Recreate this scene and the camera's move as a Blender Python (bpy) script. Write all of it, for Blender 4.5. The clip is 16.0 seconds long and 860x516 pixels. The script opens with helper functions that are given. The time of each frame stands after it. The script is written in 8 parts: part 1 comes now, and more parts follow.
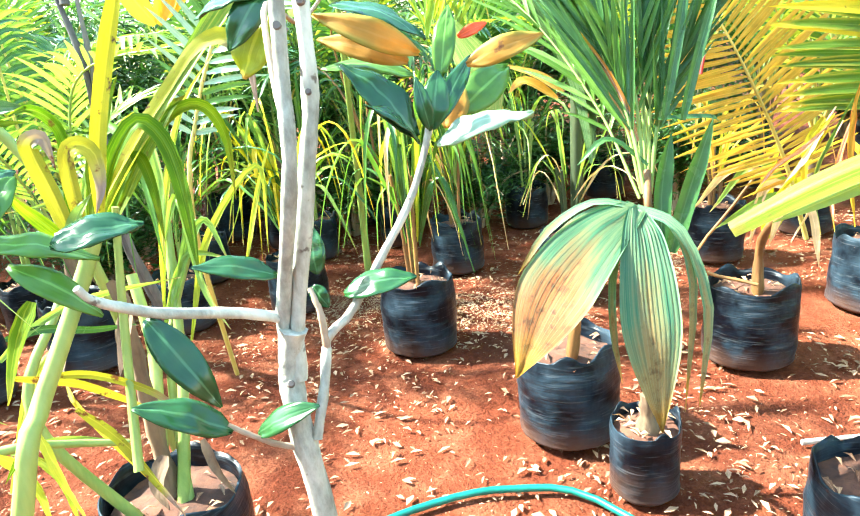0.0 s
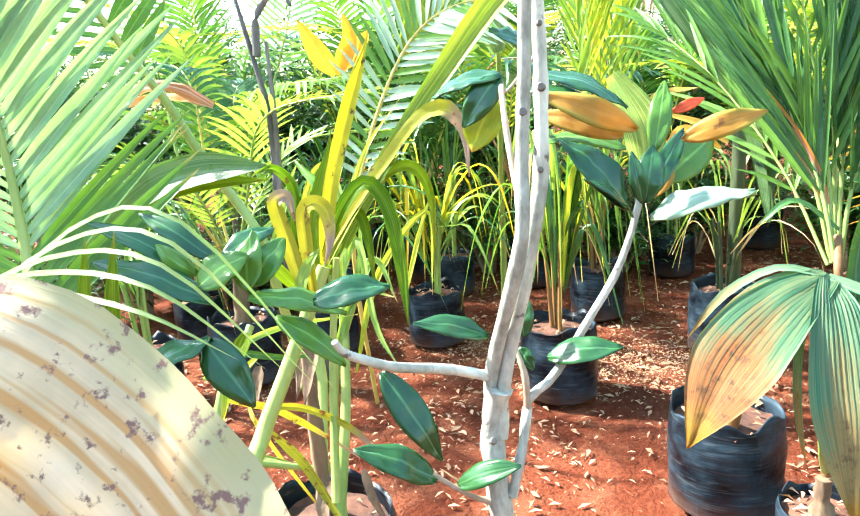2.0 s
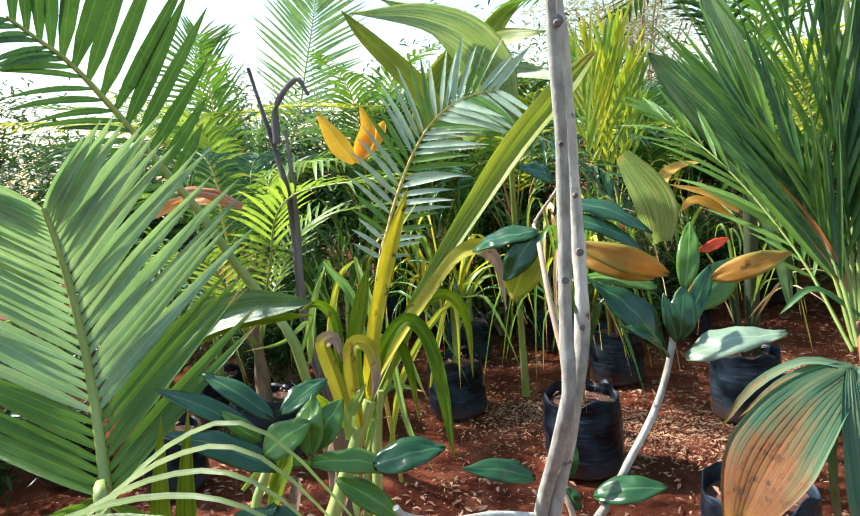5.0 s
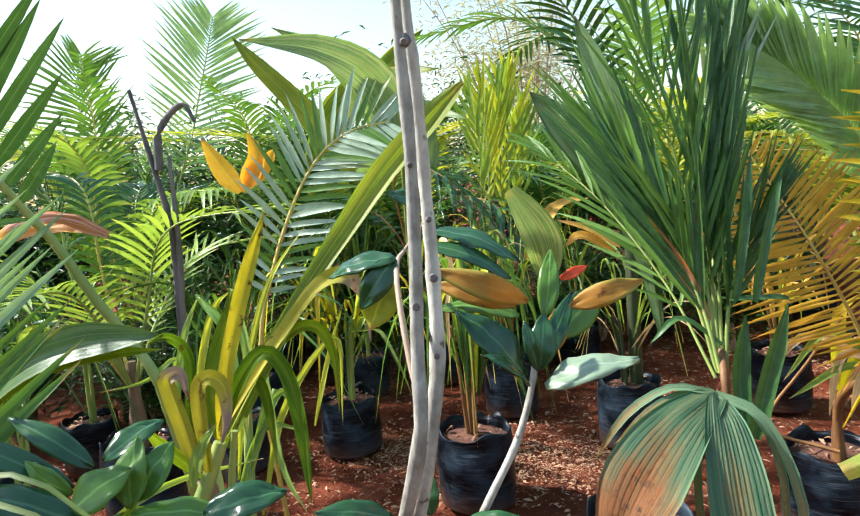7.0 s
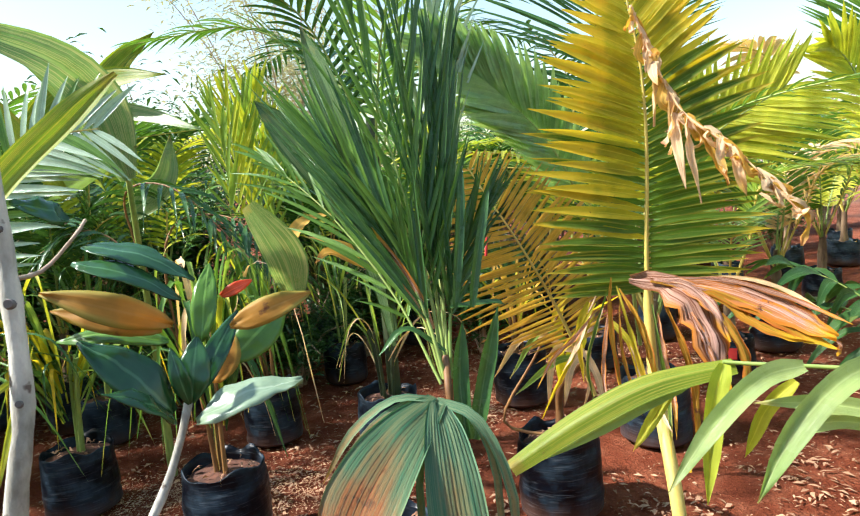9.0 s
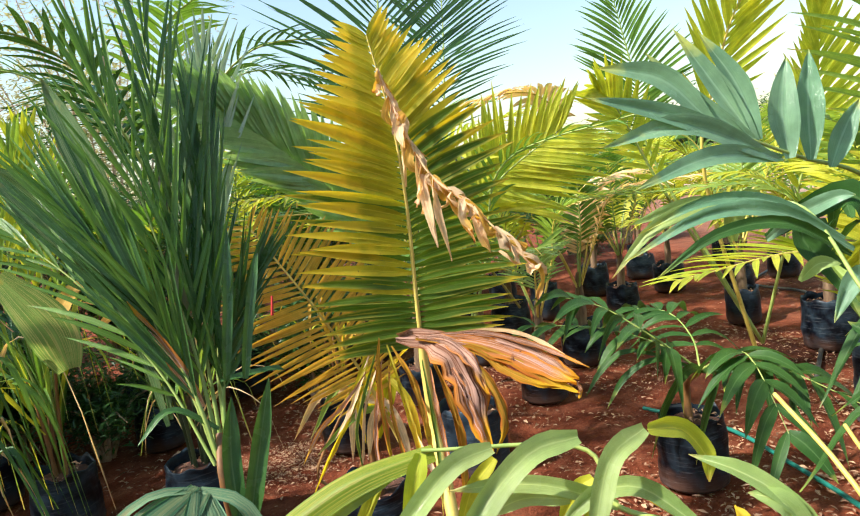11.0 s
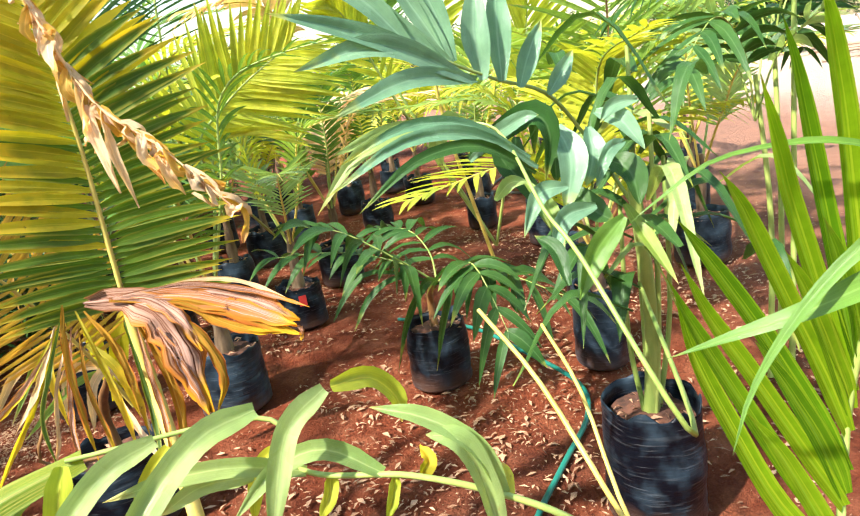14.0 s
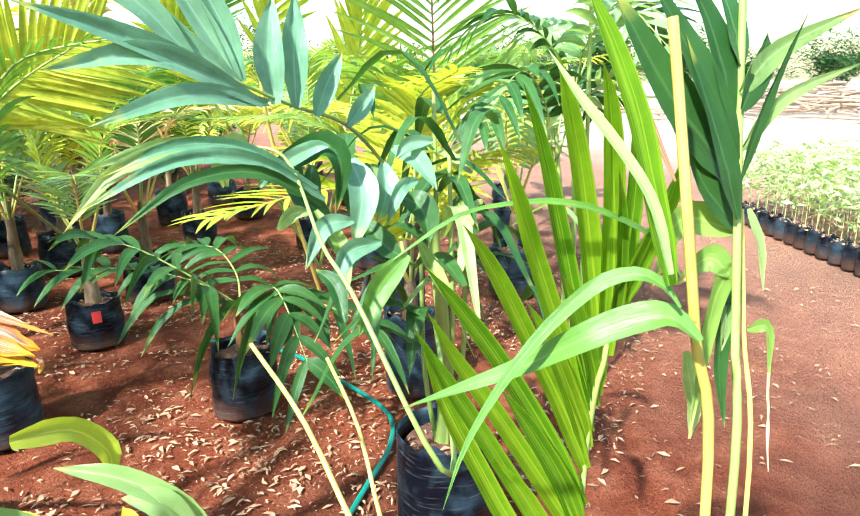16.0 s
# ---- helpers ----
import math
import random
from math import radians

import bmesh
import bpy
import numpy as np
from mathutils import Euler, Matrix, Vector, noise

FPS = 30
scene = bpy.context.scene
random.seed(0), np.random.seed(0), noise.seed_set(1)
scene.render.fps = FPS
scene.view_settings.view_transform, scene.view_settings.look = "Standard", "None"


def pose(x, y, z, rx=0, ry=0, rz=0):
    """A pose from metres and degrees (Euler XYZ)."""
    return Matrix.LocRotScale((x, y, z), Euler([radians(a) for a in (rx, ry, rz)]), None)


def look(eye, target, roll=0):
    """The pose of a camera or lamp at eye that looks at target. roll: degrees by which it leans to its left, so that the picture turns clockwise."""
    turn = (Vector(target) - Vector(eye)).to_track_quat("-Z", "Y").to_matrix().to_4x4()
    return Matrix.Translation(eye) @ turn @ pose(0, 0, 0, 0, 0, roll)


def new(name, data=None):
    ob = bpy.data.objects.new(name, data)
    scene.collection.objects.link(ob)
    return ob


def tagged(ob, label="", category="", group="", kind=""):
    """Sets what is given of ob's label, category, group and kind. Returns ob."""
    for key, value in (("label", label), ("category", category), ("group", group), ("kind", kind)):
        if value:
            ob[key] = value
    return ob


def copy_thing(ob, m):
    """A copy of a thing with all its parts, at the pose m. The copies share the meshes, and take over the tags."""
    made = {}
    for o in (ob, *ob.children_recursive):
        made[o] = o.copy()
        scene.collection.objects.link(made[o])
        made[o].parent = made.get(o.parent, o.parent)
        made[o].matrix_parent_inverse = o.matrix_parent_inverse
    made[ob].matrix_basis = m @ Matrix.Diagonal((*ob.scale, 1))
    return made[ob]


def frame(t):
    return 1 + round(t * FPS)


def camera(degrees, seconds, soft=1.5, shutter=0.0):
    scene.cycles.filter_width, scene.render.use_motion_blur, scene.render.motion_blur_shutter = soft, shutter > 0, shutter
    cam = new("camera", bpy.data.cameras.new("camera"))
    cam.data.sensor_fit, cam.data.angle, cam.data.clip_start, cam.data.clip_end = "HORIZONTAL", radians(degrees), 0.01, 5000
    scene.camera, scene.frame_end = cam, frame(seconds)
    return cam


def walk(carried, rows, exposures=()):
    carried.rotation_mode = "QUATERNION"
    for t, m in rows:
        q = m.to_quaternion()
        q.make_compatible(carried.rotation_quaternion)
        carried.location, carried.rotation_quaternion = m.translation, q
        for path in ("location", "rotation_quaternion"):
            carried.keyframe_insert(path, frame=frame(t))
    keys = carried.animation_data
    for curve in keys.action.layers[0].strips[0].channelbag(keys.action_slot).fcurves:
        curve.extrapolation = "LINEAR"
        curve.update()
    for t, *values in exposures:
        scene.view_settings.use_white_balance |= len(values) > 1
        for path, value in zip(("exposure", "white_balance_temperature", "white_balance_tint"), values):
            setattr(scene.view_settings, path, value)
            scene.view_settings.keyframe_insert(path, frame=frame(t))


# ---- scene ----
cam = camera(69.7, 16.0, soft=1.15, shutter=0.12)
PATH = [
    (0, (0.164, 0.379, 1.087), (0.035, 2.277, 0.471), -4.9),
    (0.5, (0.154, 0.383, 1.097), (-0.03, 2.287, 0.512), -5.1),
    (1, (0.14, 0.378, 1.114), (-0.235, 2.265, 0.567), -7.1),
    (1.5, (0.122, 0.33, 1.144), (-0.369, 2.199, 0.626), -5.5),
    (2, (0.084, 0.351, 1.131), (-0.428, 2.223, 0.649), -4.3),
    (2.5, (0.085, 0.32, 1.164), (-0.387, 2.212, 0.722), -4.0),
    (3, (0.081, 0.341, 1.181), (-0.366, 2.247, 0.77), -4.5),
    (3.5, (0.071, 0.332, 1.206), (-0.455, 2.224, 0.828), -6.8),
    (3.7, (0.07, 0.327, 1.215), (-0.496, 2.207, 0.834), -7.1),
    (5.8, (0.058, 0.341, 1.241), (-0.422, 2.261, 0.949), -5.3),
    (6, (0.061, 0.344, 1.241), (-0.386, 2.272, 0.951), -5.4),
    (6.5, (0.083, 0.353, 1.232), (-0.255, 2.307, 0.979), -5.2),
    (7, (0.104, 0.368, 1.222), (-0.129, 2.34, 0.983), -4.8),
    (7.5, (0.131, 0.397, 1.218), (0.118, 2.379, 0.952), -6.2),
    (8, (0.165, 0.415, 1.206), (0.356, 2.388, 0.938), -6.6),
    (8.5, (0.198, 0.414, 1.2), (0.524, 2.37, 0.941), -6.2),
    (9, (0.228, 0.426, 1.196), (0.693, 2.357, 0.96), -4.9),
    (9.5, (0.269, 0.421, 1.201), (0.882, 2.31, 0.963), -5.9),
    (10, (0.309, 0.416, 1.213), (1.07, 2.25, 0.973), -5.8),
    (10.2, (0.329, 0.413, 1.223), (1.152, 2.221, 0.998), -6.4),
    (12.3, (0.446, 0.401, 1.255), (1.502, 2.096, 1.148), -6.8),
    (12.5, (0.442, 0.403, 1.259), (1.552, 2.065, 1.186), -6.7),
    (13, (0.467, 0.411, 1.248), (1.752, 1.933, 1.065), -5.1),
    (13.5, (0.496, 0.423, 1.236), (1.906, 1.801, 0.9), -6.0),
    (14, (0.523, 0.405, 1.246), (1.955, 1.687, 0.693), -9.0),
    (14.5, (0.547, 0.375, 1.251), (2.031, 1.567, 0.638), -9.5),
    (15, (0.567, 0.357, 1.253), (2.096, 1.418, 0.52), -7.9),
    (15.5, (0.598, 0.345, 1.252), (2.256, 1.246, 0.588), -5.2),
    (16, (0.597, 0.344, 1.252), (2.326, 1.196, 0.716), -1.4),
]
walk(cam, [(t, look(eye, target, roll)) for t, eye, target, roll in PATH],
     exposures=[(0, 2.8, 6000, -3), (1.5, 2.66, 5950, 2), (3, 2.0, 5950, 5), (3.7, 1.5, 5950, 8), (5.8, 1.1, 6000, 15), (9, 1.1, 6100, 12), (10.2, 1.05, 6150, 12), (12.5, 0.65, 6900, 14), (13.5, 0.75, 7000, 17), (14.2, 1.62, 6150, 8), (15, 1.82, 6000, 6), (16, 1.6, 5600, 2)])
# ---- world and light ----
SUN_EL, SUN_AZ = 46.0, -82.0      # degrees above the horizon; degrees from +y towards +x
world = bpy.data.worlds.new("sky")
scene.world = world
world.use_nodes = True
wn, wl = world.node_tree.nodes, world.node_tree.links
wn.clear()
sky = wn.new("ShaderNodeTexSky")
sky.sky_type = "NISHITA"
sky.sun_disc = False
sky.sun_elevation = radians(SUN_EL)
sky.sun_rotation = radians(SUN_AZ)
sky.air_density, sky.dust_density, sky.ozone_density = 1.9, 1.2, 3.0
bg = wn.new("ShaderNodeBackground")
bg.inputs["Strength"].default_value = 0.13
wout = wn.new("ShaderNodeOutputWorld")
wl.new(sky.outputs[0], bg.inputs[0])
wl.new(bg.outputs[0], wout.inputs[0])

sun_data = bpy.data.lights.new("sun", "SUN")
sun_data.energy, sun_data.angle, sun_data.color = 5.0, radians(1.6), (1.0, 0.94, 0.84)
sun = new("sun", sun_data)
_a, _e = radians(SUN_AZ), radians(SUN_EL)
SUN_DIR = Vector((math.sin(_a) * math.cos(_e), math.cos(_a) * math.cos(_e), math.sin(_e)))
sun.matrix_world = look(SUN_DIR * 30, (0, 0, 0))


# ---- materials ----
def mat_base(name):
    m = bpy.data.materials.new(name)
    m.use_nodes = True
    nt = m.node_tree
    nt.nodes.clear()
    return m, nt.nodes, nt.links, nt.nodes.new("ShaderNodeOutputMaterial")


def mixc(N, Lk, fac, a, b, mode="MIX"):
    n = N.new("ShaderNodeMix")
    n.data_type, n.blend_type = "RGBA", mode
    for sock, v in ((n.inputs[0], fac), (n.inputs[6], a), (n.inputs[7], b)):
        if isinstance(v, bpy.types.NodeSocket):
            Lk.new(v, sock)
        elif isinstance(v, (int, float)):
            sock.default_value = v
        else:
            sock.default_value = (*v, 1)
    return n.outputs[2]


def math_node(N, Lk, op, a, b=0.0, c=0.0, clamp=False):
    n = N.new("ShaderNodeMath")
    n.operation, n.use_clamp = op, clamp
    for sock, v in zip(n.inputs, (a, b, c)):
        if isinstance(v, bpy.types.NodeSocket):
            Lk.new(v, sock)
        else:
            sock.default_value = v
    return n.outputs[0]


def noise_node(N, Lk, vec, scale, detail=3.0, rough=0.55):
    n = N.new("ShaderNodeTexNoise")
    n.inputs["Scale"].default_value = scale
    n.inputs["Detail"].default_value = detail
    n.inputs["Roughness"].default_value = rough
    if vec is not None:
        Lk.new(vec, n.inputs["Vector"])
    return n.outputs[0]


def step_node(N, Lk, v, lo, hi):
    n = N.new("ShaderNodeMapRange")
    Lk.new(v, n.inputs[0])
    n.inputs[1].default_value, n.inputs[2].default_value = lo, hi
    return n.outputs[0]


def bump_node(N, Lk, h, strength, dist):
    n = N.new("ShaderNodeBump")
    n.inputs["Strength"].default_value, n.inputs["Distance"].default_value = strength, dist
    Lk.new(h, n.inputs["Height"])
    return n.outputs[0]


def leaf_mat(name, c1, c2, tip=None, tip_at=0.8, edge=None, spots=None, spot_at=0.66, streak=40.0, rough=0.42, trans=0.35, vein=1.35, stripe=None, spec=0.42, spot_size=38.0):
    """A leaf: two tones, fine length-wise veins, a midrib, worn tips or edges, light shining through."""
    m, N, Lk, out = mat_base(name)
    tc = N.new("ShaderNodeTexCoord")
    uv, obj = tc.outputs["UV"], tc.outputs["Object"]
    sep = N.new("ShaderNodeSeparateXYZ")
    Lk.new(uv, sep.inputs[0])
    u, v = sep.outputs[0], sep.outputs[1]
    isl = N.new("ShaderNodeNewGeometry").outputs["Random Per Island"]
    oi = N.new("ShaderNodeObjectInfo").outputs["Random"]
    n1 = noise_node(N, Lk, obj, 5.0, 3)
    f = math_node(N, Lk, "ADD", math_node(N, Lk, "MULTIPLY", n1, 0.8), math_node(N, Lk, "MULTIPLY", isl, 0.45))
    f = math_node(N, Lk, "ADD", f, math_node(N, Lk, "MULTIPLY", oi, 0.25))
    f = step_node(N, Lk, f, 0.35, 1.05)
    col = mixc(N, Lk, f, c1, c2)
    mp = N.new("ShaderNodeMapping")
    mp.inputs["Scale"].default_value = (streak, 1.2, 1.0)
    Lk.new(uv, mp.inputs[0])
    st = noise_node(N, Lk, mp.outputs[0], 1.0, 2)
    col = mixc(N, Lk, 1.0, col, mixc(N, Lk, st, (0.72, 0.72, 0.72), (1.25, 1.25, 1.2)), "MULTIPLY")
    blot = noise_node(N, Lk, obj, 22.0, 4, 0.6)
    col = mixc(N, Lk, 1.0, col, mixc(N, Lk, step_node(N, Lk, blot, 0.3, 0.7), (0.78, 0.80, 0.78), (1.18, 1.16, 1.12)), "MULTIPLY")
    if stripe:
        col = mixc(N, Lk, step_node(N, Lk, noise_node(N, Lk, mp.outputs[0], 0.9, 1), 0.5, 0.6), col, stripe)
    mid = math_node(N, Lk, "ABSOLUTE", math_node(N, Lk, "SUBTRACT", u, 0.5))
    ribf = step_node(N, Lk, mid, 0.055, 0.02)
    col = mixc(N, Lk, math_node(N, Lk, "MULTIPLY", ribf, 0.38), col, [min(1, c * vein + 0.04) for c in c2])
    n2 = noise_node(N, Lk, obj, 14.0, 4)
    if edge:
        e = math_node(N, Lk, "ADD", mid, math_node(N, Lk, "MULTIPLY", n2, 0.35))
        e = math_node(N, Lk, "ADD", e, math_node(N, Lk, "MULTIPLY", v, 0.25))
        col = mixc(N, Lk, step_node(N, Lk, e, 0.58, 0.78), col, edge)
    if tip:
        e = math_node(N, Lk, "ADD", v, math_node(N, Lk, "MULTIPLY", math_node(N, Lk, "SUBTRACT", n2, 0.5), 0.7))
        e = math_node(N, Lk, "ADD", e, math_node(N, Lk, "MULTIPLY", math_node(N, Lk, "SUBTRACT", isl, 0.5), 0.35))
        col = mixc(N, Lk, step_node(N, Lk, e, tip_at, tip_at + 0.18), col, tip)
    if spots:
        n3 = noise_node(N, Lk, obj, spot_size, 4, 0.65)
        col = mixc(N, Lk, step_node(N, Lk, n3, spot_at, spot_at + 0.07), col, spots)
    col = mixc(N, Lk, 1.0, col, (1.33, 1.14, 1.18), "MULTIPLY")
    bs = N.new("ShaderNodeBsdfPrincipled")
    bs.inputs["Specular IOR Level"].default_value = spec
    Lk.new(col, bs.inputs["Base Color"])
    rg = math_node(N, Lk, "ADD", rough, math_node(N, Lk, "MULTIPLY", math_node(N, Lk, "SUBTRACT", n2, 0.5), 0.25))
    Lk.new(rg, bs.inputs["Roughness"])
    Lk.new(bump_node(N, Lk, st, 0.35, 0.002), bs.inputs["Normal"])
    tr = N.new("ShaderNodeBsdfTranslucent")
    Lk.new(mixc(N, Lk, 1.0, col, (1.25, 1.2, 0.55), "MULTIPLY"), tr.inputs["Color"])
    ms = N.new("ShaderNodeMixShader")
    ms.inputs[0].default_value = min(0.6, trans * 1.05)
    Lk.new(bs.outputs[0], ms.inputs[1])
    Lk.new(tr.outputs[0], ms.inputs[2])
    Lk.new(ms.outputs[0], out.inputs[0])
    return m


def plain_mat(name, c1, c2, scale=6.0, rough=0.7, bump=0.3, fine=60.0, dist=0.004, spots=None, spot_at=0.62, stretch=(1, 1, 1), metal=0.0, coat=0.0):
    m, N, Lk, out = mat_base(name)
    tc = N.new("ShaderNodeTexCoord")
    mp = N.new("ShaderNodeMapping")
    mp.inputs["Scale"].default_value = stretch
    Lk.new(tc.outputs["Object"], mp.inputs[0])
    a = noise_node(N, Lk, mp.outputs[0], scale, 4)
    b = noise_node(N, Lk, mp.outputs[0], fine, 4, 0.65)
    f = math_node(N, Lk, "ADD", math_node(N, Lk, "MULTIPLY", a, 0.65), math_node(N, Lk, "MULTIPLY", b, 0.35))
    oi = N.new("ShaderNodeObjectInfo").outputs["Random"]
    f = math_node(N, Lk, "ADD", f, math_node(N, Lk, "MULTIPLY", math_node(N, Lk, "SUBTRACT", oi, 0.5), 0.12))
    col = mixc(N, Lk, step_node(N, Lk, f, 0.36, 0.66), c1, c2)
    if spots:
        col = mixc(N, Lk, step_node(N, Lk, noise_node(N, Lk, tc.outputs["Object"], fine * 0.5, 3), spot_at, spot_at + 0.06), col, spots)
    bs = N.new("ShaderNodeBsdfPrincipled")
    Lk.new(col, bs.inputs["Base Color"])
    Lk.new(math_node(N, Lk, "ADD", rough - 0.1, math_node(N, Lk, "MULTIPLY", b, 0.2)), bs.inputs["Roughness"])
    bs.inputs["Metallic"].default_value = metal
    bs.inputs["Coat Weight"].default_value = coat
    Lk.new(bump_node(N, Lk, f, bump, dist), bs.inputs["Normal"])
    Lk.new(bs.outputs[0], out.inputs[0])
    return m


def soil_mat():
    """Red earth: trodden smooth in places, crumbly and darker in others, paler and dry away to the right, bright
    sunlight included in that colour.
    """
    m, N, Lk, out = mat_base("red_soil")
    tc = N.new("ShaderNodeTexCoord").outputs["Object"]
    big = noise_node(N, Lk, tc, 0.9, 4)
    mid = noise_node(N, Lk, tc, 7.0, 5, 0.6)
    fine = noise_node(N, Lk, tc, 70.0, 5, 0.7)
    grit = noise_node(N, Lk, tc, 210.0, 3, 0.7)
    col = mixc(N, Lk, step_node(N, Lk, big, 0.33, 0.68), (0.145, 0.033, 0.014), (0.30, 0.076, 0.033))
    col = mixc(N, Lk, step_node(N, Lk, mid, 0.45, 0.75), col, (0.39, 0.135, 0.068))
    col = mixc(N, Lk, 1.0, col, mixc(N, Lk, fine, (0.34, 0.30, 0.28), (1.55, 1.55, 1.55)), "MULTIPLY")
    col = mixc(N, Lk, 1.0, col, mixc(N, Lk, step_node(N, Lk, grit, 0.3, 0.7), (0.78, 0.76, 0.75), (1.2, 1.2, 1.2)), "MULTIPLY")
    damp = noise_node(N, Lk, tc, 0.55, 3)
    col = mixc(N, Lk, step_node(N, Lk, damp, 0.54, 0.70), col, (0.105, 0.034, 0.019))
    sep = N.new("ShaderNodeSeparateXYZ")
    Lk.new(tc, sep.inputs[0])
    # Pale dry ground towards +x; sunlit glare is blended into the colour too.
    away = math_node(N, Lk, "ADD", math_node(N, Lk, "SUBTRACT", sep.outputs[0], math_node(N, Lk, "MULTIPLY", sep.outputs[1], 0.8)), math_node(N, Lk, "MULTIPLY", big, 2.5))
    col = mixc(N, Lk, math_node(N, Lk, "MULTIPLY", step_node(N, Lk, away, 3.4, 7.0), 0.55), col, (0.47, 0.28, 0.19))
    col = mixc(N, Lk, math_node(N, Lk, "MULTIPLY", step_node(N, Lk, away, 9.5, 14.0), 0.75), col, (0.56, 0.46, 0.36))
    bs = N.new("ShaderNodeBsdfPrincipled")
    Lk.new(col, bs.inputs["Base Color"])
    bs.inputs["Roughness"].default_value = 0.92
    bs.inputs["Specular IOR Level"].default_value = 0.12
    h = math_node(N, Lk, "ADD", math_node(N, Lk, "MULTIPLY", mid, 1.6), fine)
    Lk.new(bump_node(N, Lk, h, 1.0, 0.034), bs.inputs["Normal"])
    Lk.new(bs.outputs[0], out.inputs[0])
    return m


def bag_mat():
    """Black polythene: fine level creases rubbed pale and given painted highlights, blue-grey dust and sheen in one
    colour, red earth low down.
    """
    m, N, Lk, out = mat_base("black_polythene")
    tc = N.new("ShaderNodeTexCoord").outputs["Object"]
    oi = N.new("ShaderNodeObjectInfo").outputs["Random"]

    def stretched(scale, size, detail, rough=0.55):
        mp = N.new("ShaderNodeMapping")
        mp.inputs["Scale"].default_value = scale
        Lk.new(tc, mp.inputs[0])
        return noise_node(N, Lk, mp.outputs[0], size, detail, rough)
    cr = stretched((3.4, 3.4, 34.0), 1.5, 3, 0.6)
    cr2 = stretched((9.0, 9.0, 4.0), 1.5, 3)
    cr3 = stretched((6.0, 6.0, 100.0), 1.6, 2)
    dust = noise_node(N, Lk, tc, 9.0, 4)
    dusty_sheen = math_node(N, Lk, "ADD", dust, math_node(N, Lk, "MULTIPLY", math_node(N, Lk, "SUBTRACT", oi, 0.5), 0.16))
    # Blue-grey for dust, with the plastic's soft sheen painted in as well.
    col = mixc(N, Lk, step_node(N, Lk, dusty_sheen, 0.40, 0.68), (0.002, 0.003, 0.006), (0.026, 0.044, 0.062))
    # Pale crease lines: scratches, and the highlights that creases catch, as colour.
    line = math_node(N, Lk, "MULTIPLY", step_node(N, Lk, cr, 0.60, 0.66), step_node(N, Lk, cr2, 0.40, 0.60))
    col = mixc(N, Lk, math_node(N, Lk, "MULTIPLY", line, 0.16), col, (0.20, 0.23, 0.25))
    col = mixc(N, Lk, math_node(N, Lk, "MULTIPLY", step_node(N, Lk, cr3, 0.60, 0.68), 0.16), col, (0.22, 0.23, 0.25))
    sep = N.new("ShaderNodeSeparateXYZ")
    Lk.new(tc, sep.inputs[0])
    low = step_node(N, Lk, math_node(N, Lk, "ADD", sep.outputs[2], math_node(N, Lk, "MULTIPLY", dust, 0.14)), 0.17, 0.06)
    col = mixc(N, Lk, math_node(N, Lk, "MULTIPLY", low, 0.48), col, (0.17, 0.088, 0.058))
    bs = N.new("ShaderNodeBsdfPrincipled")
    Lk.new(col, bs.inputs["Base Color"])
    Lk.new(math_node(N, Lk, "ADD", 0.20, math_node(N, Lk, "MULTIPLY", dust, 0.36)), bs.inputs["Roughness"])
    h = math_node(N, Lk, "ADD", math_node(N, Lk, "MULTIPLY", cr, 0.7), math_node(N, Lk, "MULTIPLY", cr2, 1.4))
    h = math_node(N, Lk, "ADD", h, math_node(N, Lk, "MULTIPLY", cr3, 0.35))
    bs.inputs["Specular IOR Level"].default_value = 0.18
    Lk.new(bump_node(N, Lk, h, 0.38, 0.010), bs.inputs["Normal"])
    Lk.new(bs.outputs[0], out.inputs[0])
    return m


